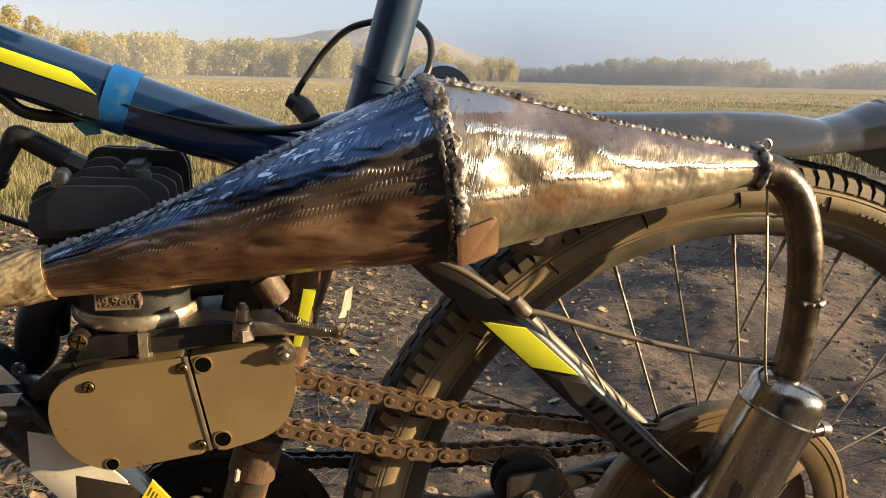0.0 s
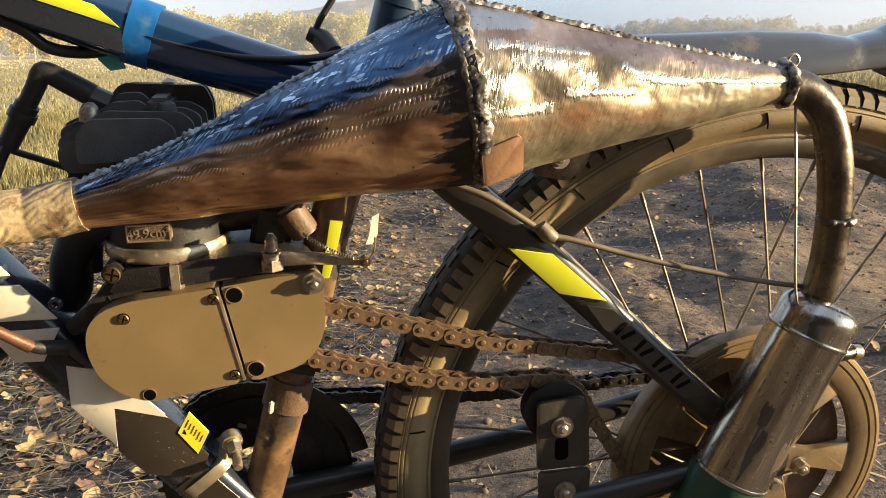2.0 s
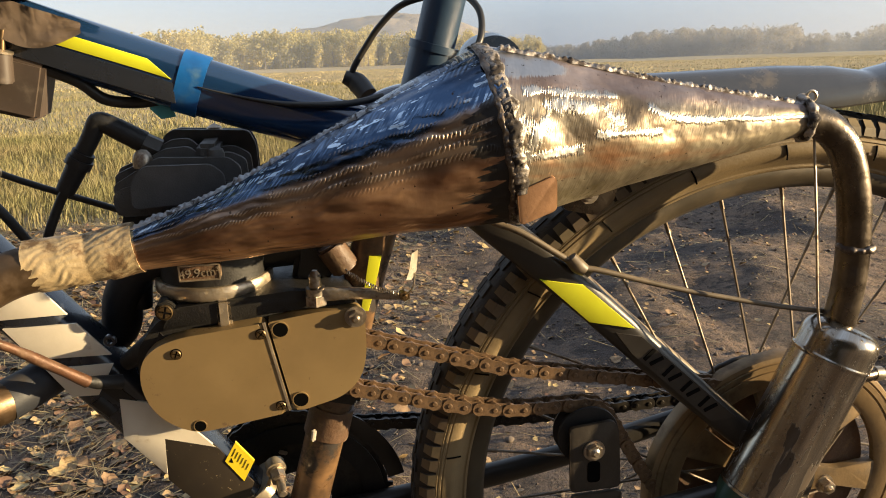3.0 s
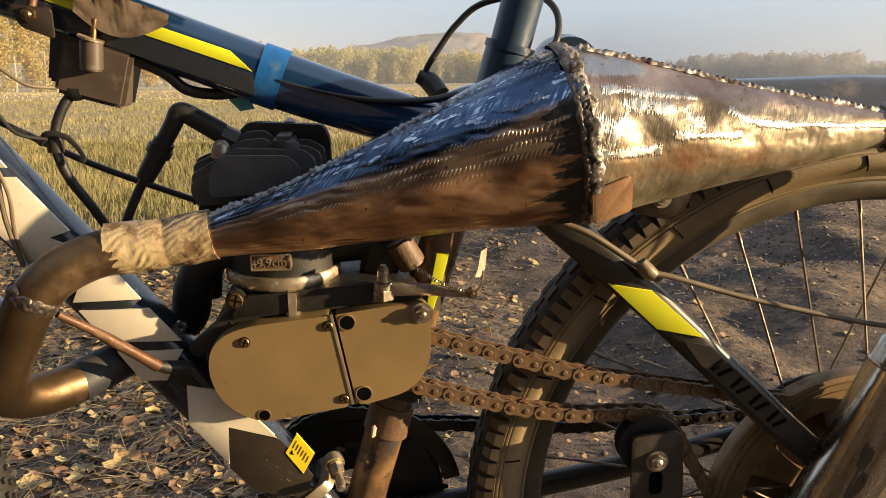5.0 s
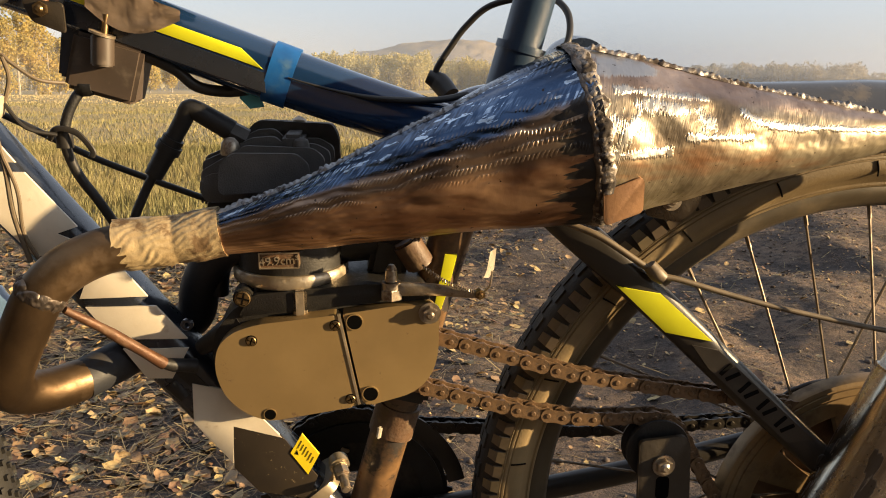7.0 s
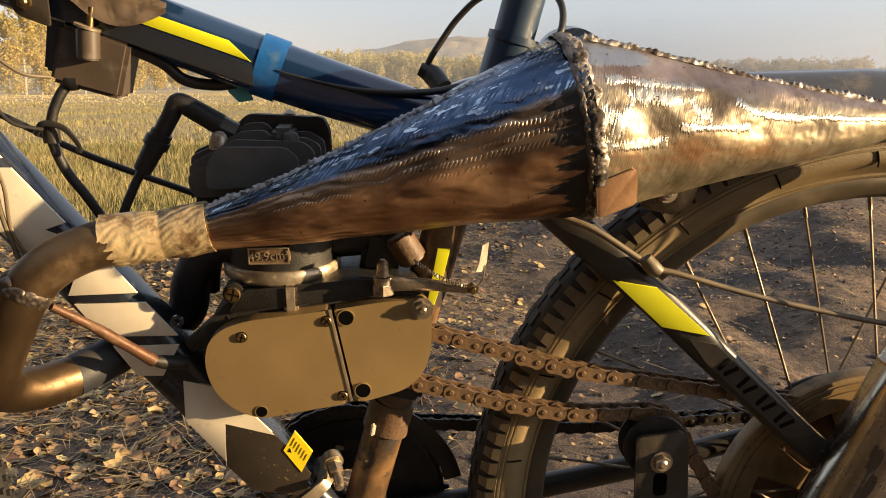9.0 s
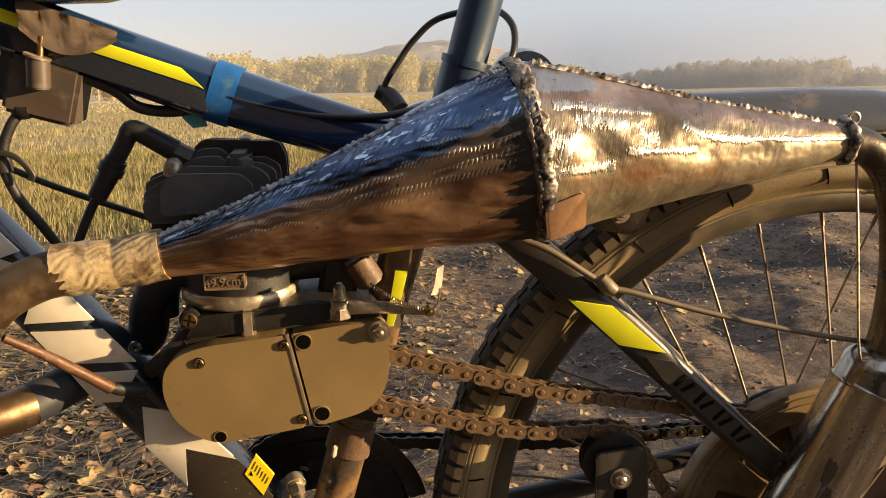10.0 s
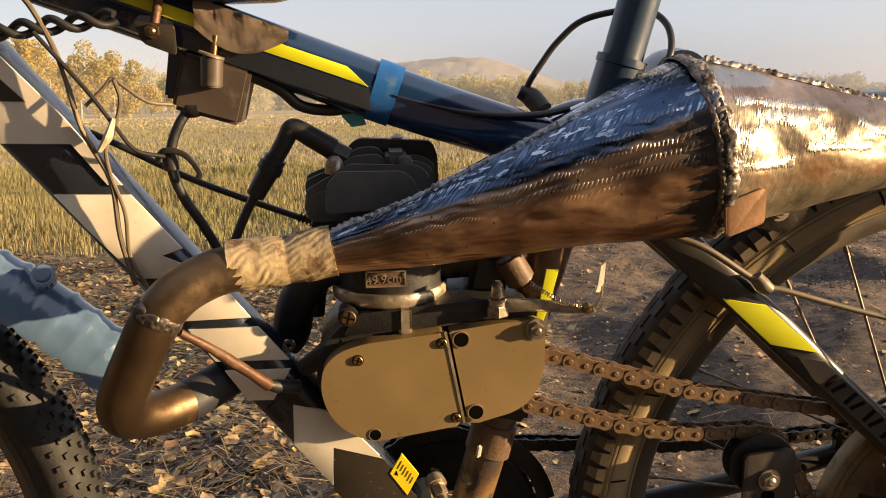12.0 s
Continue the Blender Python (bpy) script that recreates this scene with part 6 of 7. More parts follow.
    fins = (
        (-0.0335, [(-0.5240, 0.2700), (-0.5230, 0.2895), (-0.5140, 0.3000), (-0.4680, 0.2995), (-0.4595, 0.2920), (-0.4590, 0.2740)]),
        (-0.0210, [(-0.5370, 0.2690), (-0.5380, 0.2850), (-0.5240, 0.2930), (-0.5060, 0.3035), (-0.4570, 0.3015), (-0.4490, 0.2950), (-0.4480, 0.2740)]),
        (-0.0085, [(-0.5380, 0.2690), (-0.5390, 0.2900), (-0.5250, 0.2960), (-0.5020, 0.3075), (-0.4850, 0.3085), (-0.4790, 0.3025), (-0.4560, 0.3030), (-0.4455, 0.2975), (-0.4440, 0.2740)]),
        (0.0040, [(-0.5380, 0.2690), (-0.5390, 0.2920), (-0.5240, 0.2980), (-0.4990, 0.3120), (-0.4860, 0.3125), (-0.4790, 0.3050), (-0.4540, 0.3055), (-0.4430, 0.2990), (-0.4415, 0.2740)]),
        (0.0180, [(-0.5250, 0.2690), (-0.5130, 0.3020), (-0.5060, 0.3130), (-0.5000, 0.3175), (-0.4440, 0.3145), (-0.4395, 0.3040), (-0.4385, 0.2740)]),
        (0.0310, [(-0.5250, 0.2690), (-0.5110, 0.3020), (-0.5040, 0.3130), (-0.4980, 0.3165), (-0.4440, 0.3135), (-0.4395, 0.3040), (-0.4385, 0.2740)]))
    for v, poly in fins:
        part("head_fin", prism(rounded(poly, 0.0035), v - 0.0017, v + 0.0019, 0.0007), "head", eng, smooth=14)
    part("head_bridge", box((-0.4720, 0.006, 0.2990), (0.016, 0.040, 0.022), (0, 0, 0), 0.003), "head", eng)
    part("head_nut", revolve([(0.0070, 0.0), (0.0070, 0.005), (0.0060, 0.009), (0.0035, 0.012), (0.0001, 0.0128)], (-0.5170, -0.0150, 0.2960), axis="w", seg=18), "bolt", eng, "domed steel nut")
    part("head_nut", revolve([(0.0065, 0.0), (0.0065, 0.005), (0.0055, 0.009), (0.0001, 0.012)], (-0.4700, 0.024, 0.3080), axis="w", seg=18), "bolt", eng)
    part("head_nut", revolve([(0.0060, 0.0), (0.0060, 0.005), (0.0050, 0.008), (0.0001, 0.010)], (-0.4660, -0.0140, 0.2985), axis="w", seg=16), "head", eng)
    part("spark_plug", tube([(-0.5080, 0.004, 0.3050), (-0.5240, 0.002, 0.3140)], 0.0080, seg=6, sub=1), "head", eng)
    part("plug_cap", tube([(-0.5180, 0.002, 0.3110), (-0.5340, 0.001, 0.3210), (-0.5450, 0.000, 0.3275), (-0.5490, 0.000, 0.3255), (-0.5530, 0.000, 0.3180), (-0.5650, 0.000, 0.2985)], [0.0082, 0.0078, 0.0072, 0.0070, 0.0066, 0.0064], seg=16, sub=4), "rubber", eng, "black rubber spark plug cap")
    part("boot_ring", tube([(-0.5628, 0.000, 0.3015), (-0.5660, 0.000, 0.2962)], 0.0094, seg=18, sub=1), "rubber", eng)
    part("plug_boot", tube([(-0.5600, 0.000, 0.3060), (-0.5770, 0.000, 0.2780)], [0.0082, 0.0068], seg=16, sub=1), "rubber", eng)
    part("plug_lead", tube([(-0.5760, 0, 0.2800), (-0.5850, 0.000, 0.2640), (-0.5950, -0.002, 0.2400), (-0.600, 0.004, 0.2100), (-0.612, 0.010, 0.185)], 0.0035, seg=12), "rubber", eng, "black ignition lead")
    part("throttle_cable", tube([(-0.700, 0.030, 0.3240), (-0.679, 0.030, 0.3135), (-0.6247, 0.030, 0.2852), (-0.5600, 0.030, 0.2590), (-0.5350, 0.026, 0.2510)], 0.0026, seg=10), "cable", eng, "thin black control cable")
    spring = bmesh.new()
    for k in range(7):
        join(spring, cyl((-0.5480 + 0.003 * k, 0.029, 0.2550 - 0.0011 * k), (-0.5465 + 0.003 * k, 0.029, 0.2544 - 0.0011 * k), 0.0042, 12))
    part("cable_boot", spring, "rubber", eng)
    # exhaust stub under the wrap, intake and clutch lever behind
    part("exhaust_stub", tube([(-0.516, 0.0, 0.222), (-0.530, 0.010, 0.214), (-0.536, 0.016, 0.198), (-0.538, 0.018, 0.178)], [0.011, 0.010, 0.008, 0.007], seg=18), "engine", eng)
    part("intake_tube", tube([(-0.440, 0.010, 0.222), (-0.400, 0.006, 0.224), (-0.384, 0.004, 0.220)], [0.016, 0.015, 0.016], seg=18), "rubber", eng)
    part("carburettor", box((-0.402, 0.010, 0.212), (0.030, 0.040, 0.034), (0, 12, 0), 0.004), "engine", eng, "small black carburettor")
    part("float_bowl", cyl((-0.3900, -0.012, 0.2290), (-0.3770, -0.012, 0.2080), 0.0115, 20, bevel=0.002), "rust_clamp", eng, "brown float bowl")
    lev = cyl((-0.4015, -0.044, 0.1925), (-0.4015, -0.044, 0.2010), 0.0085, 6, bevel=0.0008)
    cyl((-0.4015, -0.044, 0.2010), (-0.4015, -0.044, 0.2060), 0.0072, 16, bm=lev)
    cyl((-0.4015, -0.044, 0.2060), (-0.4015, -0.044, 0.2160), 0.0050, 14, r2=0.0042, bevel=0.001, bm=lev)
    cyl((-0.4015, -0.044, 0.2160), (-0.4015, -0.044, 0.2190), 0.0040, 12, r2=0.002, bm=lev)
    part("lever_pivot", lev, "bolt", eng, "steel pivot nut of the clutch lever")
    arm = tube([(-0.4000, -0.046, 0.2010), (-0.372, -0.048, 0.2005), (-0.344, -0.050, 0.1975), (-0.336, -0.050, 0.1965)], [0.0030, 0.0026, 0.0022, 0.0022], [0.0058, 0.0048, 0.0034, 0.0026], hint=(0, 1, 0), seg=14)
    part("clutch_arm", arm, "bolt", eng, "steel clutch arm")
    coil = []
    for k in range(150):
        t = k / 149
        c = Vector((-0.3790, -0.050, 0.2190)).lerp(Vector((-0.3400, -0.056, 0.2000)), t) + Vector((0, 0, -0.003 * math.sin(t * 3.1)))
        coil.append(c + Vector((0.3, 0, 1)) * 0.0013 * math.sin(k * 0.95) + Vector((0, 1, 0)) * 0.0013 * math.cos(k * 0.95))
    part("return_spring", tube(coil, 0.00055, seg=5, sub=1), "bolt", eng, "thin coiled spring")
    part("cable_clamp", hexbolt((-0.3370, -0.052, 0.1990), 0.0042, 0.0060), "brass", eng)
    part("cable_tail", tube([(-0.3380, -0.058, 0.1990), (-0.3320, -0.066, 0.2080), (-0.3300, -0.068, 0.2200)], 0.0007, seg=6), "bolt", eng)
    tag = prism([(-0.3375, 0.2180), (-0.3350, 0.2228), (-0.3322, 0.2350), (-0.3268, 0.2356), (-0.3285, 0.2208), (-0.3328, 0.2160)], -0.0690, -0.0683)
    for v in tag.verts:
        v.co.y += 1.3 * (v.co.x + 0.332)
    part("cable_tag", tag, "tag_steel", eng, "thin folded metal tag on the cable end")
    part("rear_clamp", tube([(-0.3945, 0, 0.086), (-0.4020, 0, 0.0600)], 0.0186, seg=28, sub=2, wobble=0.05), "rust_clamp", eng, "rusty rubber-packed clamp on the seat tube")
    part("rear_clamp_band", tube([(-0.3935, 0, 0.0920), (-0.3920, 0, 0.1000)], 0.0186, seg=28, sub=2), "rust_clamp", eng)
    part("rear_mount", box((-0.388, -0.006, 0.108), (0.036, 0.034, 0.024), (0, 14, 0), 0.004), "engine", eng)
    part("clamp_strip", box((-0.4115, -0.0210, 0.0700), (0.004, 0.003, 0.011), (0, 10, 0), 0.0012), "white", eng)
    part("rear_stud", cyl((-0.3680, -0.024, 0.1130), (-0.3440, -0.028, 0.1040), 0.0040, 12, bevel=0.0006), "engine", eng, "black stud behind the covers")
    part("frame_clamp", tube([(-0.4708, 0, 0.0127), (-0.4646, 0, 0.0049)], 0.0240, 0.0258, hint=(0, 1, 0), seg=36, sub=2, power=3.4), "clamp", eng, "pale steel band clamp round the down tube")
    part("clamp_ear", cyl((-0.4470, -0.002, 0.0380), (-0.4440, -0.013, 0.0345), 0.0085, 24, bevel=0.002), "clamp", eng, "rounded ear of the clamp")
    part("clamp_nut", cyl((-0.4445, -0.012, 0.0345), (-0.4415, -0.022, 0.0315), 0.0064, 6, bevel=0.0008), "bolt", eng)
    part("clamp_bolt", cyl((-0.4415, -0.020, 0.0315), (-0.4388, -0.036, 0.0278), 0.0038, 14, bevel=0.0008), "bolt", eng)
    part("front_mount", box((-0.556, -0.004, 0.122), (0.046, 0.036, 0.016), (0, 48, 0), 0.003), "engine", eng)
    part("drain_lug", tube([(-0.572, -0.016, 0.118), (-0.562, -0.018, 0.106)], [0.008, 0.006], seg=12, sub=1), "engine", eng)


engine()


AXLE_W = -0.0165     # the wheels' middle below the axle line


def rear_wheel():
    hub = cyl((0, -0.052, 0), (0, 0.052, 0), 0.0115, 24)
    cyl((0, -0.033, 0), (0, -0.029, 0), 0.027, 32, bm=hub)
    cyl((0, 0.029, 0), (0, 0.033, 0), 0.027, 32, bm=hub)
    cyl((0, -0.030, 0), (0, 0.030, 0), 0.017, 24, bm=hub)
    wheel = part("rear_wheel", hub, "bolt", bike, "dusty spoked rear wheel with a knobbly tyre")
    wheel.location.z += AXLE_W
    prof = [(0.2865, 0.0130), (0.2845, 0.0140), (0.2790, 0.0138), (0.2720, 0.0100), (0.2672, 0.0040), (0.2672, -0.0040), (0.2720, -0.0100), (0.2790, -0.0138), (0.2845, -0.0140), (0.2865, -0.0130), (0.2850, -0.0105), (0.2760, 0.0), (0.2850, 0.0105)]
    part("rim", revolve(prof, (0, 0, 0), seg=140, closed=True), "rim", wheel, "dusty dark alloy rim")
    # tyre: dusty walls with moulded lines, dark casing under the tread
    wall = [(0.2835, 0.0118), (0.2858, 0.0150), (0.2872, 0.0156), (0.2880, 0.0150), (0.2890, 0.0150), (0.2920, 0.0172), (0.2950, 0.0203), (0.2980, 0.0238), (0.3005, 0.0252), (0.3030, 0.0257), (0.3065, 0.0258), (0.3085, 0.0255), (0.3090, 0.0248), (0.3098, 0.0248), (0.3103, 0.0255), (0.3118, 0.0252), (0.3123, 0.0244), (0.3131, 0.0244), (0.3136, 0.0250), (0.3150, 0.0240)]
    for side in (-1, 1):
        shell = [(r, side * v) for r, v in wall] + [(r - 0.0012, side * (v - 0.0016)) for r, v in wall[::-1]]
        part("tyre_wall", revolve(shell, (0, 0, 0), seg=180, closed=True), "tyre", wheel, "dusty tan tyre wall with moulded lines", smooth=30)
    casing = [(0.3148, -0.0240), (0.3205, -0.0222), (0.3272, -0.0160), (0.3300, -0.0080), (0.3306, 0.0), (0.3300, 0.0080), (0.3272, 0.0160), (0.3205, 0.0222), (0.3148, 0.0240), (0.3060, 0.0)]
    part("casing", revolve(casing, (0, 0, 0), seg=160, closed=True), "tread", wheel, "dark rubber casing between the tread blocks")
    tread = bmesh.new()
    n = 148
    for k in range(n):
        a = 2 * math.pi * k / n
        m = Matrix.Rotation(-a, 4, "Y")
        if k % 2 == 0:
            for vv in (-0.0075, 0.0075):
                join(tread, box((0, vv * 0.9, 0.3272), (0.0132, 0.0075, 0.0072)), m)
        else:
            join(tread, box((0, 0, 0.3278), (0.0132, 0.0065, 0.0072)), m)
    tagged(part("tread", tread, "tread", wheel, "worn dusty tread blocks", smooth=0), kind="stuff")
    # shoulder blocks: broad at the foot, narrow at the top, wedge-shaped gaps between them
    for side in (-1, 1):
        kb = bmesh.new()
        pts = [(-0.0058, 0.3146, 0.0258), (0.0055, 0.3146, 0.0258), (-0.0050, 0.3214, 0.0244), (0.0042, 0.3214, 0.0244), (-0.0046, 0.3272, 0.0176), (0.0032, 0.3272, 0.0176), (-0.0044, 0.3215, 0.0120), (0.0034, 0.3215, 0.0120)]
        v = [kb.verts.new((x, side * y, z)) for x, z, y in pts]
        for f in ((0, 1, 3, 2), (2, 3, 5, 4), (4, 5, 7, 6), (0, 2, 4, 6), (1, 7, 5, 3), (0, 6, 7, 1)):
            kb.faces.new([v[q] for q in f])
        bmesh.ops.recalc_face_normals(kb, faces=kb.faces[:])
        kme = bpy.data.meshes.new("shoulder_block")
        kb.to_mesh(kme)
        kb.free()
        kme.materials.append(M["knob"])
        kme.materials.append(M["tread"])
        for f in kme.polygons:
            f.material_index = 0 if f.index < 2 else 1
        for k in range(n):
            kn = new("shoulder_block", kme)
            kn.parent = wheel
            kn.matrix_local = Matrix.Rotation(-2 * math.pi * (k + 0.4) / n, 4, "Y")
    # moulded cross marks and worn print on the wall
    for k in range(24):
        own = tube([(-0.0010, -0.0262, 0.3085), (0.0004, -0.0262, 0.3020), (0.0012, -0.0246, 0.2960)], 0.0007, seg=6, sub=3)
        own.transform(Matrix.Rotation(-2 * math.pi * (k + 0.3) / 24, 4, "Y"))
        part("wall_mark", own, "bar", wheel)
    for deg, k in [(d0 + 1.15 * j, j) for d0 in (5, 17) for j in range(6)]:
        own = box((0, -0.0255, 0.3010), (0.0030 if k % 3 else 0.0042, 0.0009, 0.0022))
        own.transform(Matrix.Rotation(radians(deg), 4, "Y"))
        part("print_bar", own, "rust_clamp", wheel)
    # spokes
    sp = {}
    for side in (-1, 1):
        for lead in (-1, 1):
            r0 = Vector((-0.026 * math.sin(radians(70 * lead)), side * 0.031, 0.026 * math.cos(radians(70 * lead))))
            r1 = Vector((0, side * 0.002, 0.2680))
            bm = cyl(r0, r1, 0.0012, 7)
            cyl(r1.lerp(r0, 0.045), r1, 0.0018, 8, bm=bm)
            me = bpy.data.meshes.new("spoke")
            bm.to_mesh(me)
            bm.free()
            me.materials.append(M["spoke"])
            sp[side, lead] = me
    for k in range(32):
        ob = new("spoke", sp[(-1, 1)[k % 2], (-1, 1)[(k // 2) % 2]])
        ob.parent = wheel
        ob.matrix_local = Matrix.Rotation(radians(90) - radians(2.2 + 11.25 * k), 4, "Y")
    # drive ring on the near side: grooved ring on arms
    V0 = -0.024
    ring = revolve([(0.0960, 0.0), (0.0960, -0.0060), (0.0985, -0.0075), (0.1120, -0.0080), (0.1125, -0.0068), (0.1138, -0.0068), (0.1143, -0.0082), (0.1185, -0.0082), (0.1190, -0.0070), (0.1203, -0.0070), (0.1208, -0.0078), (0.1240, -0.0070), (0.1256, -0.0040), (0.1256, 0.0060), (0.1140, 0.0060)], (0, V0, 0), seg=96, closed=True)
    ringp = part("drive_ring", ring, "sprocket", wheel, "wide grooved steel ring on arms beside the hub", smooth=30)
    for k in range(7):
        a = radians(-94 + 360 / 7 * k)
        m = Matrix.Rotation(-a, 4, "Y")
        arm = prism(rounded([(-0.0150, 0.020), (-0.0085, 0.058), (-0.0160, 0.0985), (0.0160, 0.0985), (0.0085, 0.058), (0.0150, 0.020)], 0.006), V0 - 0.0062, V0 + 0.002, 0.0012)
        arm.transform(m)
        part("ring_arm", arm, "sprocket", wheel)
    part("ring_hub", revolve([(0.010, -0.010), (0.026, -0.009), (0.030, -0.006), (0.032, 0.004), (0.010, 0.004)], (0, V0, 0), seg=40, closed=True), "sprocket", wheel)
    part("back_plate", revolve([(0.012, 0.0), (0.0920, 0.0), (0.0940, 0.0030), (0.0920, 0.0050), (0.012, 0.0050)], (0, V0 + 0.006, 0), seg=48, closed=True), "rust_clamp", wheel, "brown back plate behind the ring")
    teeth = bmesh.new()
    for k in range(40):
        own = prism([(-0.0042, 0.076), (-0.0018, 0.0845), (0.0018, 0.0845), (0.0042, 0.076)], V0 + 0.010, V0 + 0.0130)
        join(teeth, own, Matrix.Rotation(2 * math.pi * k / 40, 4, "Y"))
    revolve([(0.030, V0 + 0.010), (0.0775, V0 + 0.010), (0.0775, V0 + 0.013), (0.030, V0 + 0.013)], (0, 0, 0), seg=60, closed=True, bm=teeth)
    part("rear_sprocket", teeth, "chain_black", wheel, "oily toothed rear sprocket")
    for u, w in ((0.028, 0.010), (0.005, -0.004), (-0.012, -0.024)):
        part("axle_nut", hexbolt((u, -0.056, w), 0.0062, 0.009, 0.0085), "bolt", wheel)
    part("axle", cyl((0, -0.072, 0), (0, 0.072, 0), 0.0048, 14), "bolt", wheel)
    part("cassette", revolve([(0.012, 0.038), (0.040, 0.038), (0.040, 0.041), (0.034, 0.042), (0.034, 0.046), (0.027, 0.047), (0.027, 0.052), (0.012, 0.052)], (0, 0, 0), seg=40, closed=True), "chain_black", wheel, "dark gear cluster on the far side")


rear_wheel()


def front_wheel():
    F = (-1.034, 0, AXLE_W + 0.008)
    hub = cyl((F[0], -0.045, F[2]), (F[0], 0.045, F[2]), 0.013, 24)
    wheel = part("front_wheel", hub, "bolt", bike, "spoked front wheel with a black knobbly tyre")
    prof = [(0.2865, 0.0125), (0.2780, 0.0130), (0.2672, 0.0040), (0.2672, -0.0040), (0.2780, -0.0130), (0.2865, -0.0125), (0.2760, 0.0)]
    part("rim", revolve(prof, F, seg=112, closed=True), "rim", wheel, "dusty dark alloy rim")
    ty = [(0.2820, -0.0120), (0.2880, -0.0170), (0.2960, -0.0240), (0.3050, -0.0262), (0.3150, -0.0225), (0.3215, -0.0120), (0.3235, 0.0)]
    ty = ty + [(r, -v) for r, v in ty[-2::-1]]
    part("tyre", revolve(ty, F, seg=128, closed=True), "tyre_front", wheel, "black tyre with dusty wall")
    tread = bmesh.new()
    for k in range(300):
        m = Matrix.Translation(F) @ Matrix.Rotation(2 * math.pi * (k + 0.0) / 300, 4, "Y")
        for j, (v, r, tip) in enumerate(((-0.0245, 0.3120, 62), (-0.0190, 0.3185, 40), (-0.0125, 0.3222, 22), (-0.0042, 0.3242, 5), (0.0042, 0.3242, -5), (0.0125, 0.3222, -22), (0.0190, 0.3185, -40))):
            if (k + j) % 2 == 0:
                join(tread, box((0, v, r), (0.0044, 0.0034, 0.0030), (tip, 0, 0)), m)
    tagged(part("tread", tread, "tyre_front", wheel, "small black tread knobs", smooth=0), kind="stuff")
    bm = cyl((F[0], -0.028, F[2]), (F[0], 0, F[2] + 0.268), 0.001, 6)
    for k in range(1, 32):
        s = -0.028 if k % 2 else 0.028
        a = 2 * math.pi * k / 32
        cyl((F[0] + 0.02 * math.cos(a + 0.9), s, F[2] + 0.02 * math.sin(a + 0.9)), (F[0] + 0.268 * math.cos(a), 0, F[2] + 0.268 * math.sin(a)), 0.001, 6, bm=bm)
    part("spokes", bm, "spoke", wheel)
    for side in (-1, 1):
        part("fork_leg", tube([(-0.865, 0.045 * side, 0.36), (-0.95, 0.048 * side, 0.18), (-1.026, 0.048 * side, 0.0)], [0.016, 0.014, 0.012], seg=18), "frame", bike, "dark fork leg")
    part("fork_crown", box((-0.862, 0, 0.385), (0.05, 0.12, 0.035), (0, 18, 0), 0.008), "frame", bike)


front_wheel()


def guard_sheet(rows, n=14, thick=0.0016):
    """A curved sheet: rows of (u, w at the crown, half-width, drop of the edges, twist)."""
    bm = bmesh.new()
    grid = []
    for layer in (0, 1):
        g = []
        for u, v0, w, hw, drop, nx, nz in rows:
            r = []
            for j in range(n + 1):
                t = -1 + 2 * j / n
                c, s = hw * math.sin(t * 1.35) / math.sin(1.35), (1 - math.cos(t * 1.35)) / (1 - math.cos(1.35)) * drop
                k = s + layer * thick
                r.append(bm.verts.new((u - nx * k, v0 + c, w - nz * k)))
            g.append(r)
        grid.append(g)
    for layer, g in enumerate(grid):
        for a, b in zip(g, g[1:]):
            for j in range(n):
                f = (a[j], a[j + 1], b[j + 1], b[j])
                bm.faces.new(f if layer == 0 else f[::-1])
    for e in (0, -1):
        for j in range(n):
            bm.faces.new((grid[0][e][j], grid[0][e][j + 1], grid[1][e][j + 1], grid[1][e][j]))
    for j in (0, -1):
        for i in range(len(rows) - 1):
            bm.faces.new((grid[0][i][j], grid[0][i + 1][j], grid[1][i + 1][j], grid[1][i][j]))
    return bm


def dense(rows, k):
    out = []
    for a, b in zip(rows, rows[1:]):
        for i in range(k):
            t = i / k
            t = t * t * (3 - 2 * t) * 0.5 + t * 0.5
            out.append(tuple(x + (y - x) * t for x, y in zip(a, b)))
    return out + [rows[-1]]


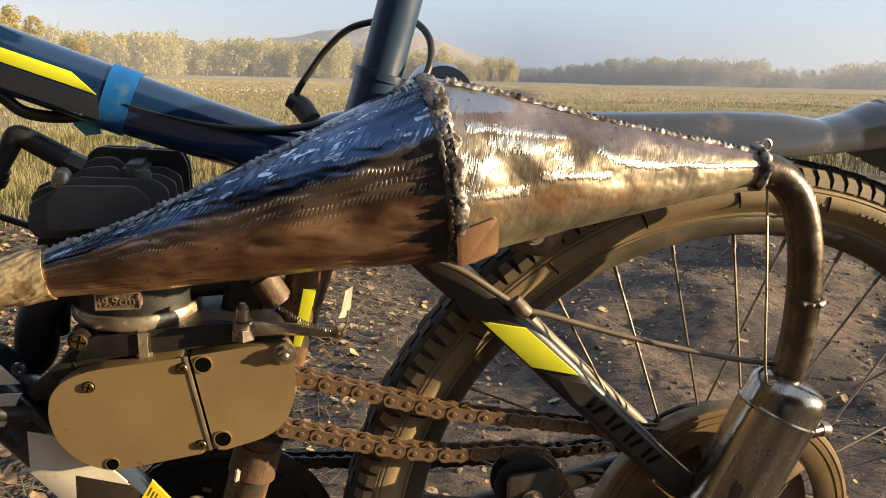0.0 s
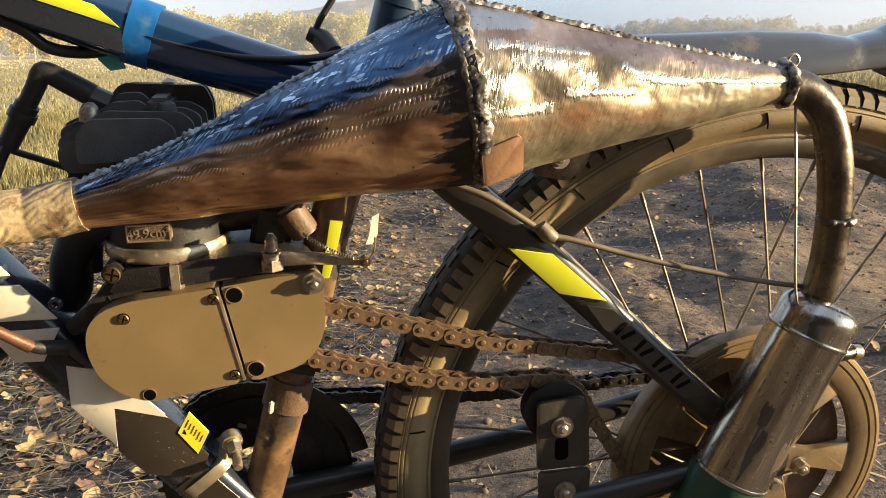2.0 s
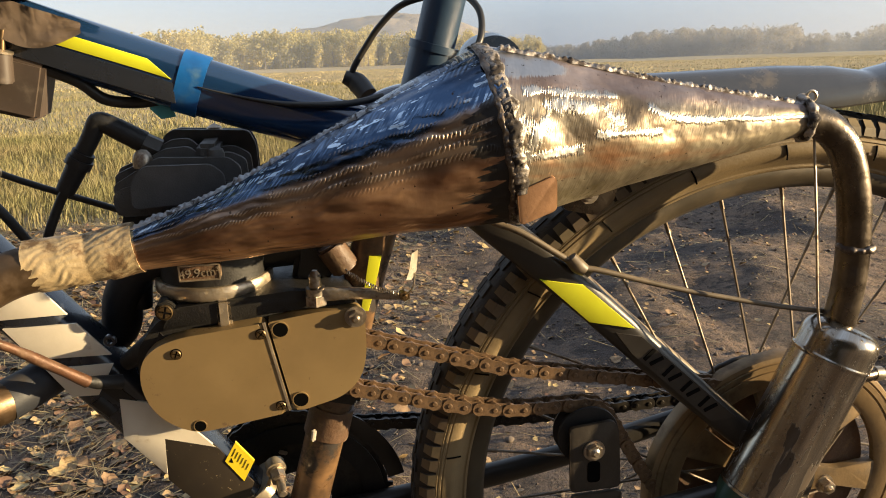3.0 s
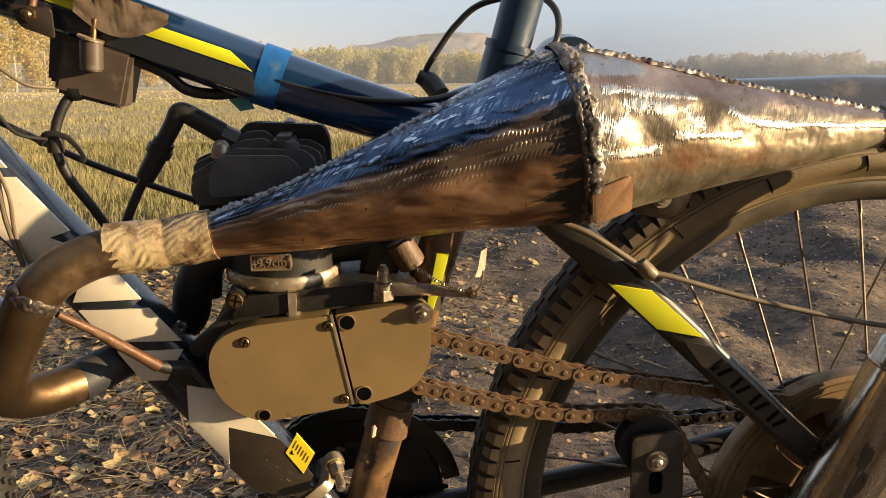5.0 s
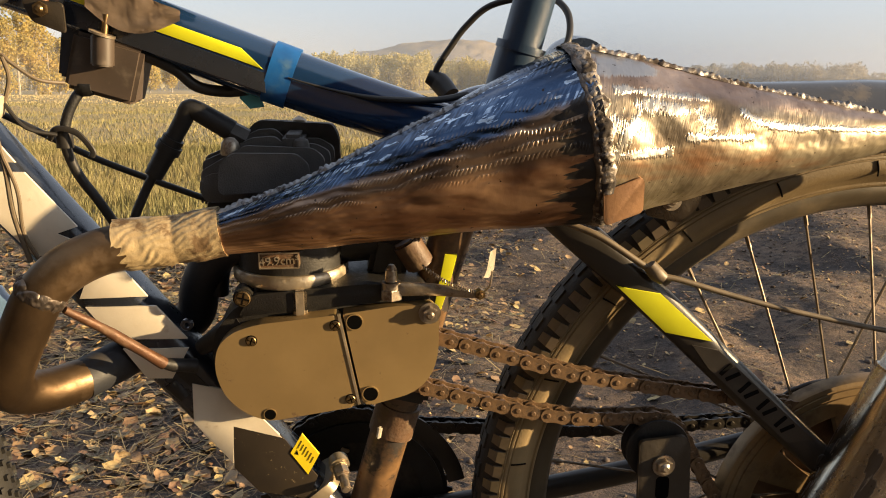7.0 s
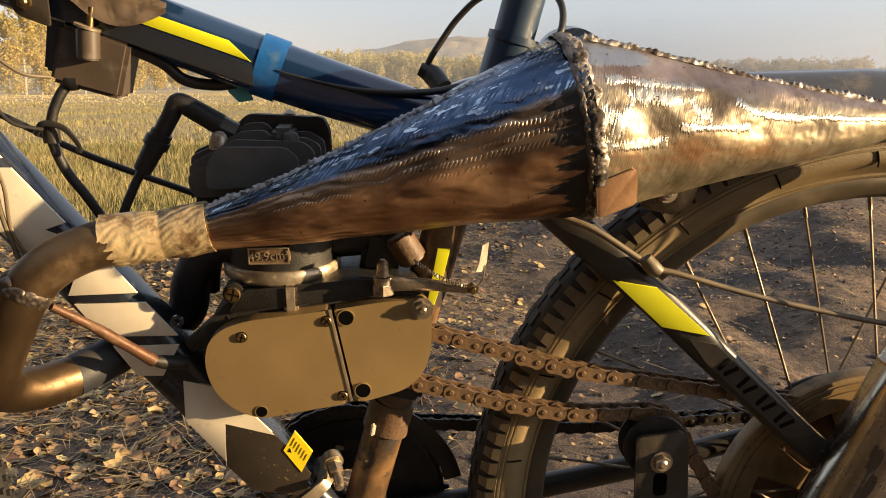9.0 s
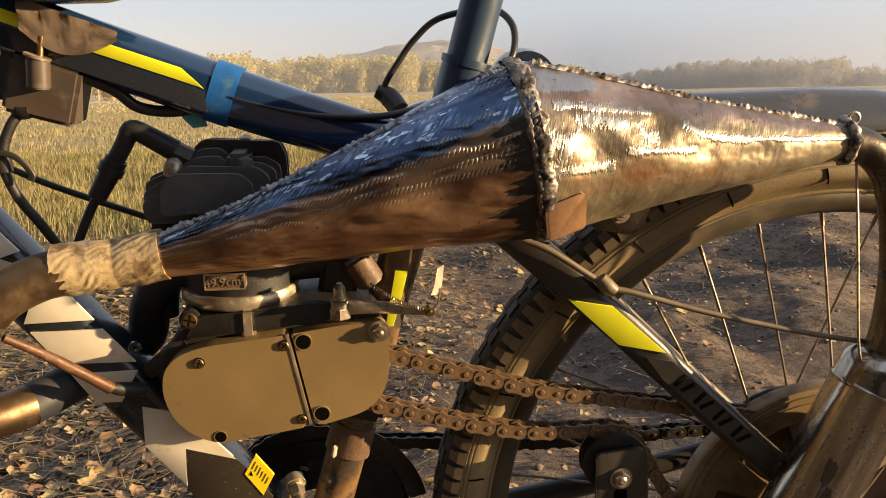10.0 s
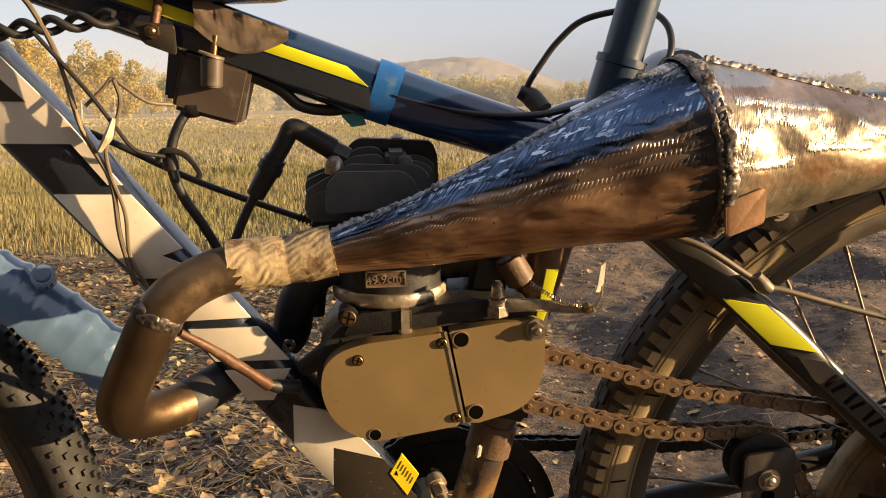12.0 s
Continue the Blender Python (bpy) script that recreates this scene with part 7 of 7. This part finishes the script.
def mudguards():
    # u, crown, crease and skirt heights, half-width at the crease
    spec = dense([(-0.250, 0.3450, 0.3400, 0.3370, 0.010), (-0.150, 0.3480, 0.3350, 0.3270, 0.018), (-0.082, 0.3495, 0.3320, 0.3210, 0.022), (-0.028, 0.3510, 0.3320, 0.3190, 0.0235), (0.020, 0.3495, 0.3350, 0.3200, 0.0235), (0.052, 0.3450, 0.3385, 0.3230, 0.0225), (0.076, 0.3500, 0.3420, 0.3255, 0.0235), (0.095, 0.3585, 0.3460, 0.3280, 0.0260), (0.108, 0.3615, 0.3480, 0.3290, 0.0290)], 6)
    sheet, grids = bmesh.new(), []
    for layer in (0.0, 0.0016):
        grid = []
        for u, crown, crease, skirt, hw in spec:
            half = [(hw + 0.0025, skirt), (hw + 0.0020, skirt + 0.45 * (crease - skirt)), (hw + 0.0006, crease - 0.0010), (hw - 0.0012, crease + 0.0010), (hw * 0.72, crease + 0.55 * (crown - crease)), (hw * 0.40, crease + 0.88 * (crown - crease))]
            sec = [(-v, w) for v, w in half] + [(0.0, crown)] + half[::-1]
            grid.append([sheet.verts.new((u, v * (1 - layer * 30), w - layer)) for v, w in sec])
        grids.append(grid)
        for p, q in zip(grid, grid[1:]):
            for j in range(len(p) - 1):
                sheet.faces.new((p[j], p[j + 1], q[j + 1], q[j]))
    for e in (0, -1):
        for j in range(12):
            sheet.faces.new((grids[0][e][j], grids[0][e][j + 1], grids[1][e][j + 1], grids[1][e][j]))
        for p, q, p2, q2 in zip(grids[0], grids[0][1:], grids[1], grids[1][1:]):
            sheet.faces.new((p[e], q[e], q2[e], p2[e]))
    g = part("rear_mudguard", sheet, "guard", bike, "dark glossy plastic rear mudguard with a ribbed pale tail", smooth=35)
    tail = []
    for k in range(190):
        t = k / 189
        u, w = 0.104 + 0.22 * t, 0.3620 - 0.084 * t - 0.035 * t * t
        nx, nz = 0.20 + 0.55 * t, 1 - 0.30 * t
        bulge = 0.0018 * max(0.0, math.sin(t * 60)) ** 10
        tail.append((u + nx * bulge, 0, w + nz * bulge, 0.031 + 0.006 * t, 0.043, nx, nz))
    part("guard_tail", guard_sheet(tail), "tail_film", g, "pale ribbed plastic tail piece", smooth=50)
    lamp = box((0.1985, 0.050, 0.3548), (0.044, 0.030, 0.0405), (0, 9, 0), 0.005)
    lp = part("tail_lamp", lamp, "lamp_black", g, "black tail lamp with a red lens")
    part("lens", box((0.2215, 0.050, 0.3510), (0.006, 0.028, 0.038), (0, 9, 0), 0.0025), "red_lens", g, "red lens")
    part("lamp_screw", screw((0.1925, 0.0335, 0.3545), 0.0046, 10), "tag_steel", g)
    part("lamp_boss", revolve([(0.0062, 0.0), (0.0062, -0.003), (0.0050, -0.004), (0.0050, 0.0)], (0.1925, 0.036, 0.3545), seg=20, closed=True), "bolt", g)
    part("lamp_step", box((0.2060, 0.0345, 0.3625), (0.014, 0.003, 0.012), (0, 9, 0), 0.001), "lamp_black", g)
    part("lamp_stem", tube([(0.150, 0.010, 0.343), (0.166, 0.034, 0.346), (0.182, 0.048, 0.348)], 0.006, seg=12), "lamp_black", g)
    # front mudguard: wavy plastic with the sky's blue in its colour
    rows = []
    for k in range(70):
        t = k / 69
        u, w = -0.842 + 0.172 * t, 0.2720 - 0.030 * t - 0.082 * t * t
        nx, nz = 0.25 + 0.5 * t, 1 - 0.35 * t
        b = 0.0024 * max(0.0, math.sin(t * 70)) ** 2
        rows.append((u + nx * b, 0, w + nz * b, 0.032 - 0.004 * t, 0.034, nx, nz))
    fg = part("front_mudguard", guard_sheet(rows), "guard_sky_blue", bike, "ribbed plastic front mudguard, blue sky sheen in its colour", smooth=50)
    boss = cyl((-0.7290, -0.014, 0.2225), (-0.7270, -0.022, 0.2285), 0.0085, 18, bevel=0.001)
    cyl((-0.7270, -0.022, 0.2285), (-0.7265, -0.0245, 0.2300), 0.0055, 14, bevel=0.0008, bm=boss)
    part("guard_button", boss, "guard_sky_blue", fg)


mudguards()


def chain_link(outer):
    """One link of a roller chain: two peanut plates, with pins or rollers."""
    p, r = 0.0127, 0.0060
    out = []
    for k in range(9):
        a = radians(-120 + 240 * k / 8)
        out.append((p / 2 + r * math.cos(a), r * math.sin(a)))
    out += [(-x, -y) for x, y in out]
    off = 0.0056 if outer else 0.0040
    bm = bmesh.new()
    for s in (-1, 1):
        prism(out, s * off - 0.0007, s * off + 0.0007, bm=bm)
    for s in (-1, 1):
        if outer:
            cyl((s * p / 2, -0.0069, 0), (s * p / 2, 0.0068, 0), 0.0023, 10, bm=bm)
            cyl((s * p / 2, -0.0069, 0), (s * p / 2, -0.0072, 0), 0.0023, 10, r2=0.0016, bm=bm)
        else:
            cyl((s * p / 2, -0.0034, 0), (s * p / 2, 0.0034, 0), 0.0040, 12, bm=bm)
    bmesh.ops.recalc_face_normals(bm, faces=bm.faces[:])
    return bm


def run_chain(name, label, pts, material, phase=0.0):
    path, _ = spline(pts, 24)
    me = []
    for outer in (True, False):
        m = bpy.data.meshes.new("chain_link")
        bm = chain_link(outer)
        bm.to_mesh(m)
        bm.free()
        m.materials.append(M[material])
        me.append(m)
    pos, need, out = 0.0, phase, []
    for a, b in zip(path, path[1:]):
        ln = (b - a).length
        while need <= pos + ln:
            out.append(a.lerp(b, (need - pos) / max(ln, 1e-9)))
            need += 0.0127
        pos += ln
    first = None
    for k, (a, b) in enumerate(zip(out, out[1:])):
        c, d = (a + b) / 2, (b - a)
        ang = math.atan2(d.z, d.x)
        yaw = math.atan2(d.y, math.hypot(d.x, d.z))
        m = Matrix.Translation(c) @ Matrix.Rotation(-ang, 4, "Y") @ Matrix.Rotation(yaw, 4, "Z")
        if first is None:
            bm = chain_link(True)
            bm.transform(m)
            first = part(name, bm, material, bike, label, smooth=0)
            continue
        ob = new("chain_link", me[k % 2])
        ob.parent = first
        ob.matrix_local = m
    return first


run_chain("drive_chain", "rusty brown roller drive chain", [(-0.395, -0.033, 0.1651), (-0.3598, -0.033, 0.1559), (-0.274, -0.0325, 0.1285), (-0.2439, -0.032, 0.12), (-0.1152, -0.028, 0.095), (-0.0344, -0.022, 0.0792), (0.0066, -0.016, 0.0749)], "chain", 0.002)
run_chain("drive_chain", "rusty lower run of the drive chain", [(-0.4052, -0.033, 0.1245), (-0.3642, -0.033, 0.1129), (-0.3001, -0.0325, 0.0941), (-0.2529, -0.032, 0.0849), (-0.2114, -0.032, 0.0837), (-0.1824, -0.0315, 0.0822), (-0.1672, -0.031, 0.0721), (-0.1529, -0.03, 0.0475), (-0.129, -0.027, 0.0069), (-0.101, -0.022, -0.036), (-0.071, -0.018, -0.066)], "chain", 0.006)
run_chain("pedal_chain", "oily black pedal chain on the far side", [(-0.500, 0.050, 0.020), (-0.470, 0.050, 0.045), (-0.430, 0.050, 0.0540), (-0.385, 0.050, 0.0400), (-0.3241, 0.050, 0.0350), (-0.2393, 0.050, 0.0285), (-0.1856, 0.050, 0.0285), (-0.1123, 0.049, 0.0310), (-0.0572, 0.048, 0.0340), (0.0, 0.046, 0.0380)], "chain_black")


def transmission():
    ring = bmesh.new()
    c = (-0.4315, 0.050, -0.036)
    revolve([(0.030, -0.0015), (0.0820, -0.0015), (0.0840, 0.0), (0.0820, 0.0015), (0.030, 0.0015)], c, seg=72, closed=True, bm=ring)
    for k in range(42):
        own = prism([(-0.0035, 0.082), (-0.0016, 0.0885), (0.0016, 0.0885), (0.0035, 0.082)], -0.001, 0.001)
        join(ring, own, Matrix.Translation(c) @ Matrix.Rotation(2 * math.pi * k / 42, 4, "Y"))
    part("chain_ring", ring, "chain_black", bike, "oily black chain ring on the far side")
    part("ring_guard", revolve([(0.060, -0.004), (0.0800, -0.0050), (0.0800, -0.003), (0.060, -0.002)], c, seg=60, closed=True), "rubber", bike)
    part("ring_tab", box((-0.4420, 0.0440, 0.0180), (0.008, 0.002, 0.004), (0, 20, 0), 0.0008), "alloy_edge", bike)
    cage = []
    for k in range(12):
        a = radians(62 - 50 * k / 11)
        cage.append((c[0] + 0.0930 * math.cos(a), 0.044, c[2] + 0.0930 * math.sin(a)))
    part("derailleur_cage", tube(cage, 0.0014, 0.0080, hint=(0, 1, 0), seg=10, sub=3, power=4), "stay", bike, "dark front derailleur cage")
    part("crank_arm", tube([(-0.4315, -0.044, -0.045), (-0.40, -0.056, -0.10), (-0.375, -0.062, -0.180)], [0.010, 0.009, 0.008], [0.014, 0.012, 0.011], hint=(0, 1, 0), seg=16), "frame", bike, "dark crank arm")
    # chain tensioner
    pl = rounded([(-0.2060, 0.0720), (-0.1690, 0.0760), (-0.1640, 0.0680), (-0.1600, 0.0130), (-0.2035, 0.0115)], 0.004)
    ten = part("chain_tensioner", prism(pl, -0.0545, -0.0510, 0.0008), "plate", bike, "dark steel chain tensioner plate with a slot")
    part("tensioner_bolt", hexbolt((-0.1850, -0.0545, 0.0505), 0.0072, 0.0050, 0.0092), "bolt", ten, "worn hexagon bolt")
    # raised black plate drawn as a shaded slot; nothing is cut
    part("slot", prism(rounded([(-0.1900, 0.0400), (-0.1790, 0.0400), (-0.1785, 0.0200), (-0.1895, 0.0200)], 0.004), -0.0549, -0.0500), "dark", ten)
    part("tensioner_foot", prism(rounded([(-0.2030, 0.0105), (-0.1600, 0.0110), (-0.1600, -0.0400), (-0.2010, -0.0400)], 0.003), -0.0575, -0.0540, 0.0008), "plate", ten)
    part("foot_bolt", hexbolt((-0.1810, -0.0575, -0.0080), 0.0072, 0.0050, 0.0092), "bolt", ten)
    part("tensioner_roller", revolve([(0.006, -0.046), (0.0260, -0.046), (0.0265, -0.044), (0.0215, -0.043), (0.0215, -0.033), (0.0265, -0.032), (0.0260, -0.030), (0.006, -0.030)], (-0.1870, 0, 0.0590), seg=36, closed=True), "rubber", ten, "black tensioner roller")


transmission()


def cables():
    part("brake_cable", tube([(-0.3095, -0.03, 0.2686), (-0.2711, -0.04, 0.2484), (-0.2455, -0.0455, 0.2379), (-0.2031, -0.0485, 0.2107), (-0.1829, -0.0495, 0.2047), (-0.1172, -0.054, 0.1856), (-0.0387, -0.06, 0.1681), (0.012, -0.058, 0.158)], [0.0026, 0.0026, 0.0026, 0.0026, 0.0024, 0.0022, 0.0022, 0.0022], seg=12), "cable_tan", bike, "dusty brown brake cable along the seat stay")
    part("shift_cable", tube([(-0.060, 0.058, 0.020), (-0.0281, 0.050, 0.0565), (-0.0187, 0.046, 0.0647), (-0.0067, 0.045, 0.0696), (0.0136, 0.045, 0.0713), (0.0346, 0.045, 0.0687), (0.058, 0.048, 0.050), (0.050, 0.054, 0.020)], 0.0024, seg=10), "cable", bike, "black gear cable looping behind the hub")
    part("cable_clip", tube([(-0.2078, -0.0475, 0.2165), (-0.2024, -0.0485, 0.2101), (-0.1968, -0.049, 0.206)], [0.0052, 0.0062, 0.0050], seg=12, sub=3), "cable_tan", bike, "cable clip")
    part("rear_cable", tube([(-0.3600, 0.060, 0.3440), (-0.3610, 0.060, 0.3530), (-0.3500, 0.060, 0.3705), (-0.3370, 0.058, 0.3880), (-0.3180, 0.052, 0.4040), (-0.2860, 0.040, 0.4110), (-0.2740, 0.022, 0.4085), (-0.2670, 0.004, 0.3970), (-0.2700, -0.012, 0.3790), (-0.2810, -0.018, 0.3630), (-0.2960, -0.014, 0.3430), (-0.312, 0.0, 0.327)], 0.0026, seg=12, sub=8), "cable", bike, "black cable looping round the seat post")
    part("cable_stop", tube([(-0.3680, 0.062, 0.3480), (-0.3580, 0.060, 0.3430), (-0.3500, 0.050, 0.3330)], [0.0055, 0.0085, 0.0080], seg=14, sub=4), "cable", bike, "black cable stop")
    part("brake_arch", tube([(-0.3560, 0.040, 0.3270), (-0.3300, 0.030, 0.3370), (-0.3000, 0.020, 0.3400), (-0.270, 0.030, 0.3340)], [0.008, 0.012, 0.012, 0.008], [0.005, 0.006, 0.006, 0.005], hint=(0, 1, 0), seg=14), "frame", bike)
    part("guard_clamp", revolve([(0.0002, -0.019), (0.018, -0.018), (0.0225, -0.018), (0.0240, 0.0), (0.0225, 0.018), (0.018, 0.018)], (-0.2580, 0.012, 0.3580), seg=30, closed=True), "lamp_black", bike, "black mudguard clamp behind the post")
    part("top_cable", tube([(-0.585, -0.012, 0.3710), (-0.555, -0.008, 0.3570), (-0.540, -0.004, 0.3440), (-0.520, 0.0, 0.3400), (-0.500, 0.0, 0.3420)], 0.0042, seg=12), "cable", bike, "dark cable hanging under the top tube")
    part("inner_cable", tube([(-0.4734, -0.0185, 0.3515), (-0.4615, -0.019, 0.348), (-0.4394, -0.0195, 0.3422), (-0.415, -0.0195, 0.3375), (-0.3902, -0.018, 0.3357), (-0.3647, -0.012, 0.3355), (-0.3427, -0.004, 0.3387)], [0.0004, 0.0007, 0.0012, 0.0020, 0.0024, 0.0026, 0.0026], seg=12), "cable", bike, "black cable laid along the top tube")
    # ignition box under the top tube
    bx = box((-0.5990, -0.004, 0.3570), (0.0480, 0.032, 0.0400), (0, 16, 0), 0.003)
    ib = part("ignition_box", bx, "cdi", bike, "brown-black ignition box hung under the top tube")
    part("coil_post", cyl((-0.5975, -0.026, 0.3590), (-0.5955, -0.026, 0.3795), 0.0076, 20, bevel=0.001), "cdi", ib, "dark ignition post")
    part("coil_stud", cyl((-0.5955, -0.024, 0.3770), (-0.5930, -0.022, 0.3930), 0.0024, 12), "brass", ib, "brass stud")
    part("coil_cap", cyl((-0.5960, -0.026, 0.3795), (-0.5955, -0.026, 0.3810), 0.0088, 20), "alloy_edge", ib)
    part("box_back", box((-0.6180, 0.004, 0.3700), (0.0240, 0.030, 0.0420), (0, 10, 0), 0.002), "lamp_black", ib)
    part("box_strap", prism(rounded([(-0.6450, 0.4030), (-0.6180, 0.4000), (-0.6180, 0.3800), (-0.6390, 0.3880)], 0.003), -0.030, -0.0275, 0.0006), "plate", ib, "bent steel strap")
    part("strap_bolt", hexbolt((-0.6320, -0.0300, 0.3960), 0.0050, 0.0040), "brass", ib)
    part("strap_pin", cyl((-0.6320, -0.028, 0.3960), (-0.6270, -0.022, 0.4220), 0.0030, 10), "rust_rod", ib)
    part("box_cable", tube([(-0.6160, -0.012, 0.3440), (-0.6230, -0.016, 0.3340), (-0.6290, -0.018, 0.3200), (-0.6310, -0.018, 0.3040), (-0.6260, -0.014, 0.2820), (-0.6150, -0.006, 0.2580), (-0.6050, 0.004, 0.2300), (-0.600, 0.01, 0.20)], 0.0036, seg=14), "rubber", ib, "thick black cable from the ignition box")
    part("cable_tie", tube([(-0.6400, -0.022, 0.3080), (-0.6330, -0.026, 0.3160), (-0.6200, -0.025, 0.3130), (-0.6110, -0.024, 0.3010), (-0.6120, -0.024, 0.2960)], 0.0014, 0.0022, hint=(0, 1, 0), seg=8), "cable", ib, "black cable tie")
    part("tie_wrap", tube([(-0.6310, -0.018, 0.3140), (-0.6312, -0.018, 0.3020)], [0.0058, 0.0058], seg=16, sub=2), "cable", ib)
    part("box_plug", tube([(-0.6205, -0.010, 0.3490), (-0.6150, -0.014, 0.3440), (-0.6080, -0.016, 0.3440)], [0.006, 0.007, 0.005], seg=12), "rubber", ib)
    # loose wiring at the down tube
    part("wire", tube([(-0.7180, -0.032, 0.4250), (-0.7064, -0.032, 0.4102), (-0.6927, -0.034, 0.3777), (-0.6836, -0.034, 0.3326), (-0.6690, -0.033, 0.2971), (-0.6677, -0.030, 0.2566), (-0.6620, -0.026, 0.2200)], 0.0019, seg=8), "cable_tan", bike, "loose dusty wire")
    part("wire", tube([(-0.7060, -0.036, 0.3959), (-0.6767, -0.038, 0.3590), (-0.6610, -0.036, 0.3340), (-0.6500, -0.034, 0.3180), (-0.6330, -0.026, 0.3120)], 0.0015, seg=8), "cable", bike, "loose dark wire")
    part("wire", tube([(-0.6260, -0.020, 0.3470), (-0.6400, -0.030, 0.3500), (-0.6540, -0.034, 0.3610), (-0.6600, -0.034, 0.3665), (-0.6660, -0.035, 0.3600), (-0.6790, -0.036, 0.3480)], 0.0013, seg=8), "cable_tan", bike, "loose brown wire")
    part("wire", tube([(-0.6590, -0.035, 0.3650), (-0.6560, -0.036, 0.3520), (-0.6600, -0.036, 0.3380), (-0.6690, -0.035, 0.3200), (-0.6680, -0.034, 0.3000), (-0.6620, -0.032, 0.2740), (-0.6630, -0.028, 0.2420), (-0.6530, -0.026, 0.2160)], 0.0015, seg=8), "cable_tan", bike, "loose brown wire")
    part("wire", tube([(-0.6855, -0.036, 0.3460), (-0.6830, -0.037, 0.3340), (-0.6760, -0.037, 0.3200)], 0.0013, seg=8), "wire_tan", bike, "tan wire")
    part("wire_joint", tube([(-0.6730, -0.036, 0.3180), (-0.6660, -0.036, 0.3280), (-0.6610, -0.036, 0.3400)], [0.003, 0.0075, 0.004], [0.0015, 0.003, 0.0015], hint=(0, 1, 0), seg=10, wobble=0.2), "foil", bike, "wire joint in crumpled tape")
    tw = bmesh.new()
    for ph in (0, math.pi):
        pts = [(-0.760 + 0.105 * t / 40, -0.030 + 0.0035 * math.cos(t * 0.46 + ph), 0.3930 + 0.012 * t / 40 + 0.0042 * math.sin(t * 0.46 + ph)) for t in range(41)]
        sweep(tw, pts, 0.0027, seg=10, sub=2)
    part("twisted_cable", tw, "cable", bike, "twisted pair of dark cables by the head tube")


cables()


def top_bag():
    bag = tube([(-0.66, -0.005, 0.4320), (-0.60, -0.006, 0.4270), (-0.555, -0.008, 0.4260), (-0.532, -0.008, 0.4270)], [0.030, 0.034, 0.032, 0.022], [0.012, 0.0125, 0.0110, 0.007], hint=(0, 1, 0), seg=22, power=2.8, wobble=0.05)
    for v in bag.verts:
        v.co.z += R_BASE
    bg = tagged(part("handlebar_bag", bag, "lamp_black", None), "dark plastic pouch lying on the top tube", "bag")
    bg.matrix_world = bike.matrix_world
    sheet = bmesh.new()
    n, m = 18, 8
    g = []
    for i in range(n + 1):
        r = []
        for j in range(m + 1):
            t, s = i / n, j / m
            u = -0.606 + 0.062 * t
            w = line_uw(-0.60, 0.3955, -0.4745, 0.350, u)
            drop = 0.028 * s * max(0.12, math.sin(math.pi * min(1.0, t * 0.62 + 0.28)) ** 1.2)
            q = Vector((u, -0.0205 - 0.004 * s - 0.0035 * noise.noise(Vector((u * 90, s * 3, 0))), w + 0.021 - drop))
            r.append(sheet.verts.new(q + Vector((0, 0, R_BASE))))
        g.append(r)
    for a, b in zip(g, g[1:]):
        for j in range(m):
            sheet.faces.new((a[j], a[j + 1], b[j + 1], b[j]))
    bmesh.ops.solidify(sheet, geom=sheet.faces[:], thickness=0.0012)
    sb = tagged(part("plastic_bag", sheet, "bag", None), "crumpled brown plastic bag hanging over the top tube", "plastic bag")
    sb.matrix_world = bike.matrix_world


top_bag()
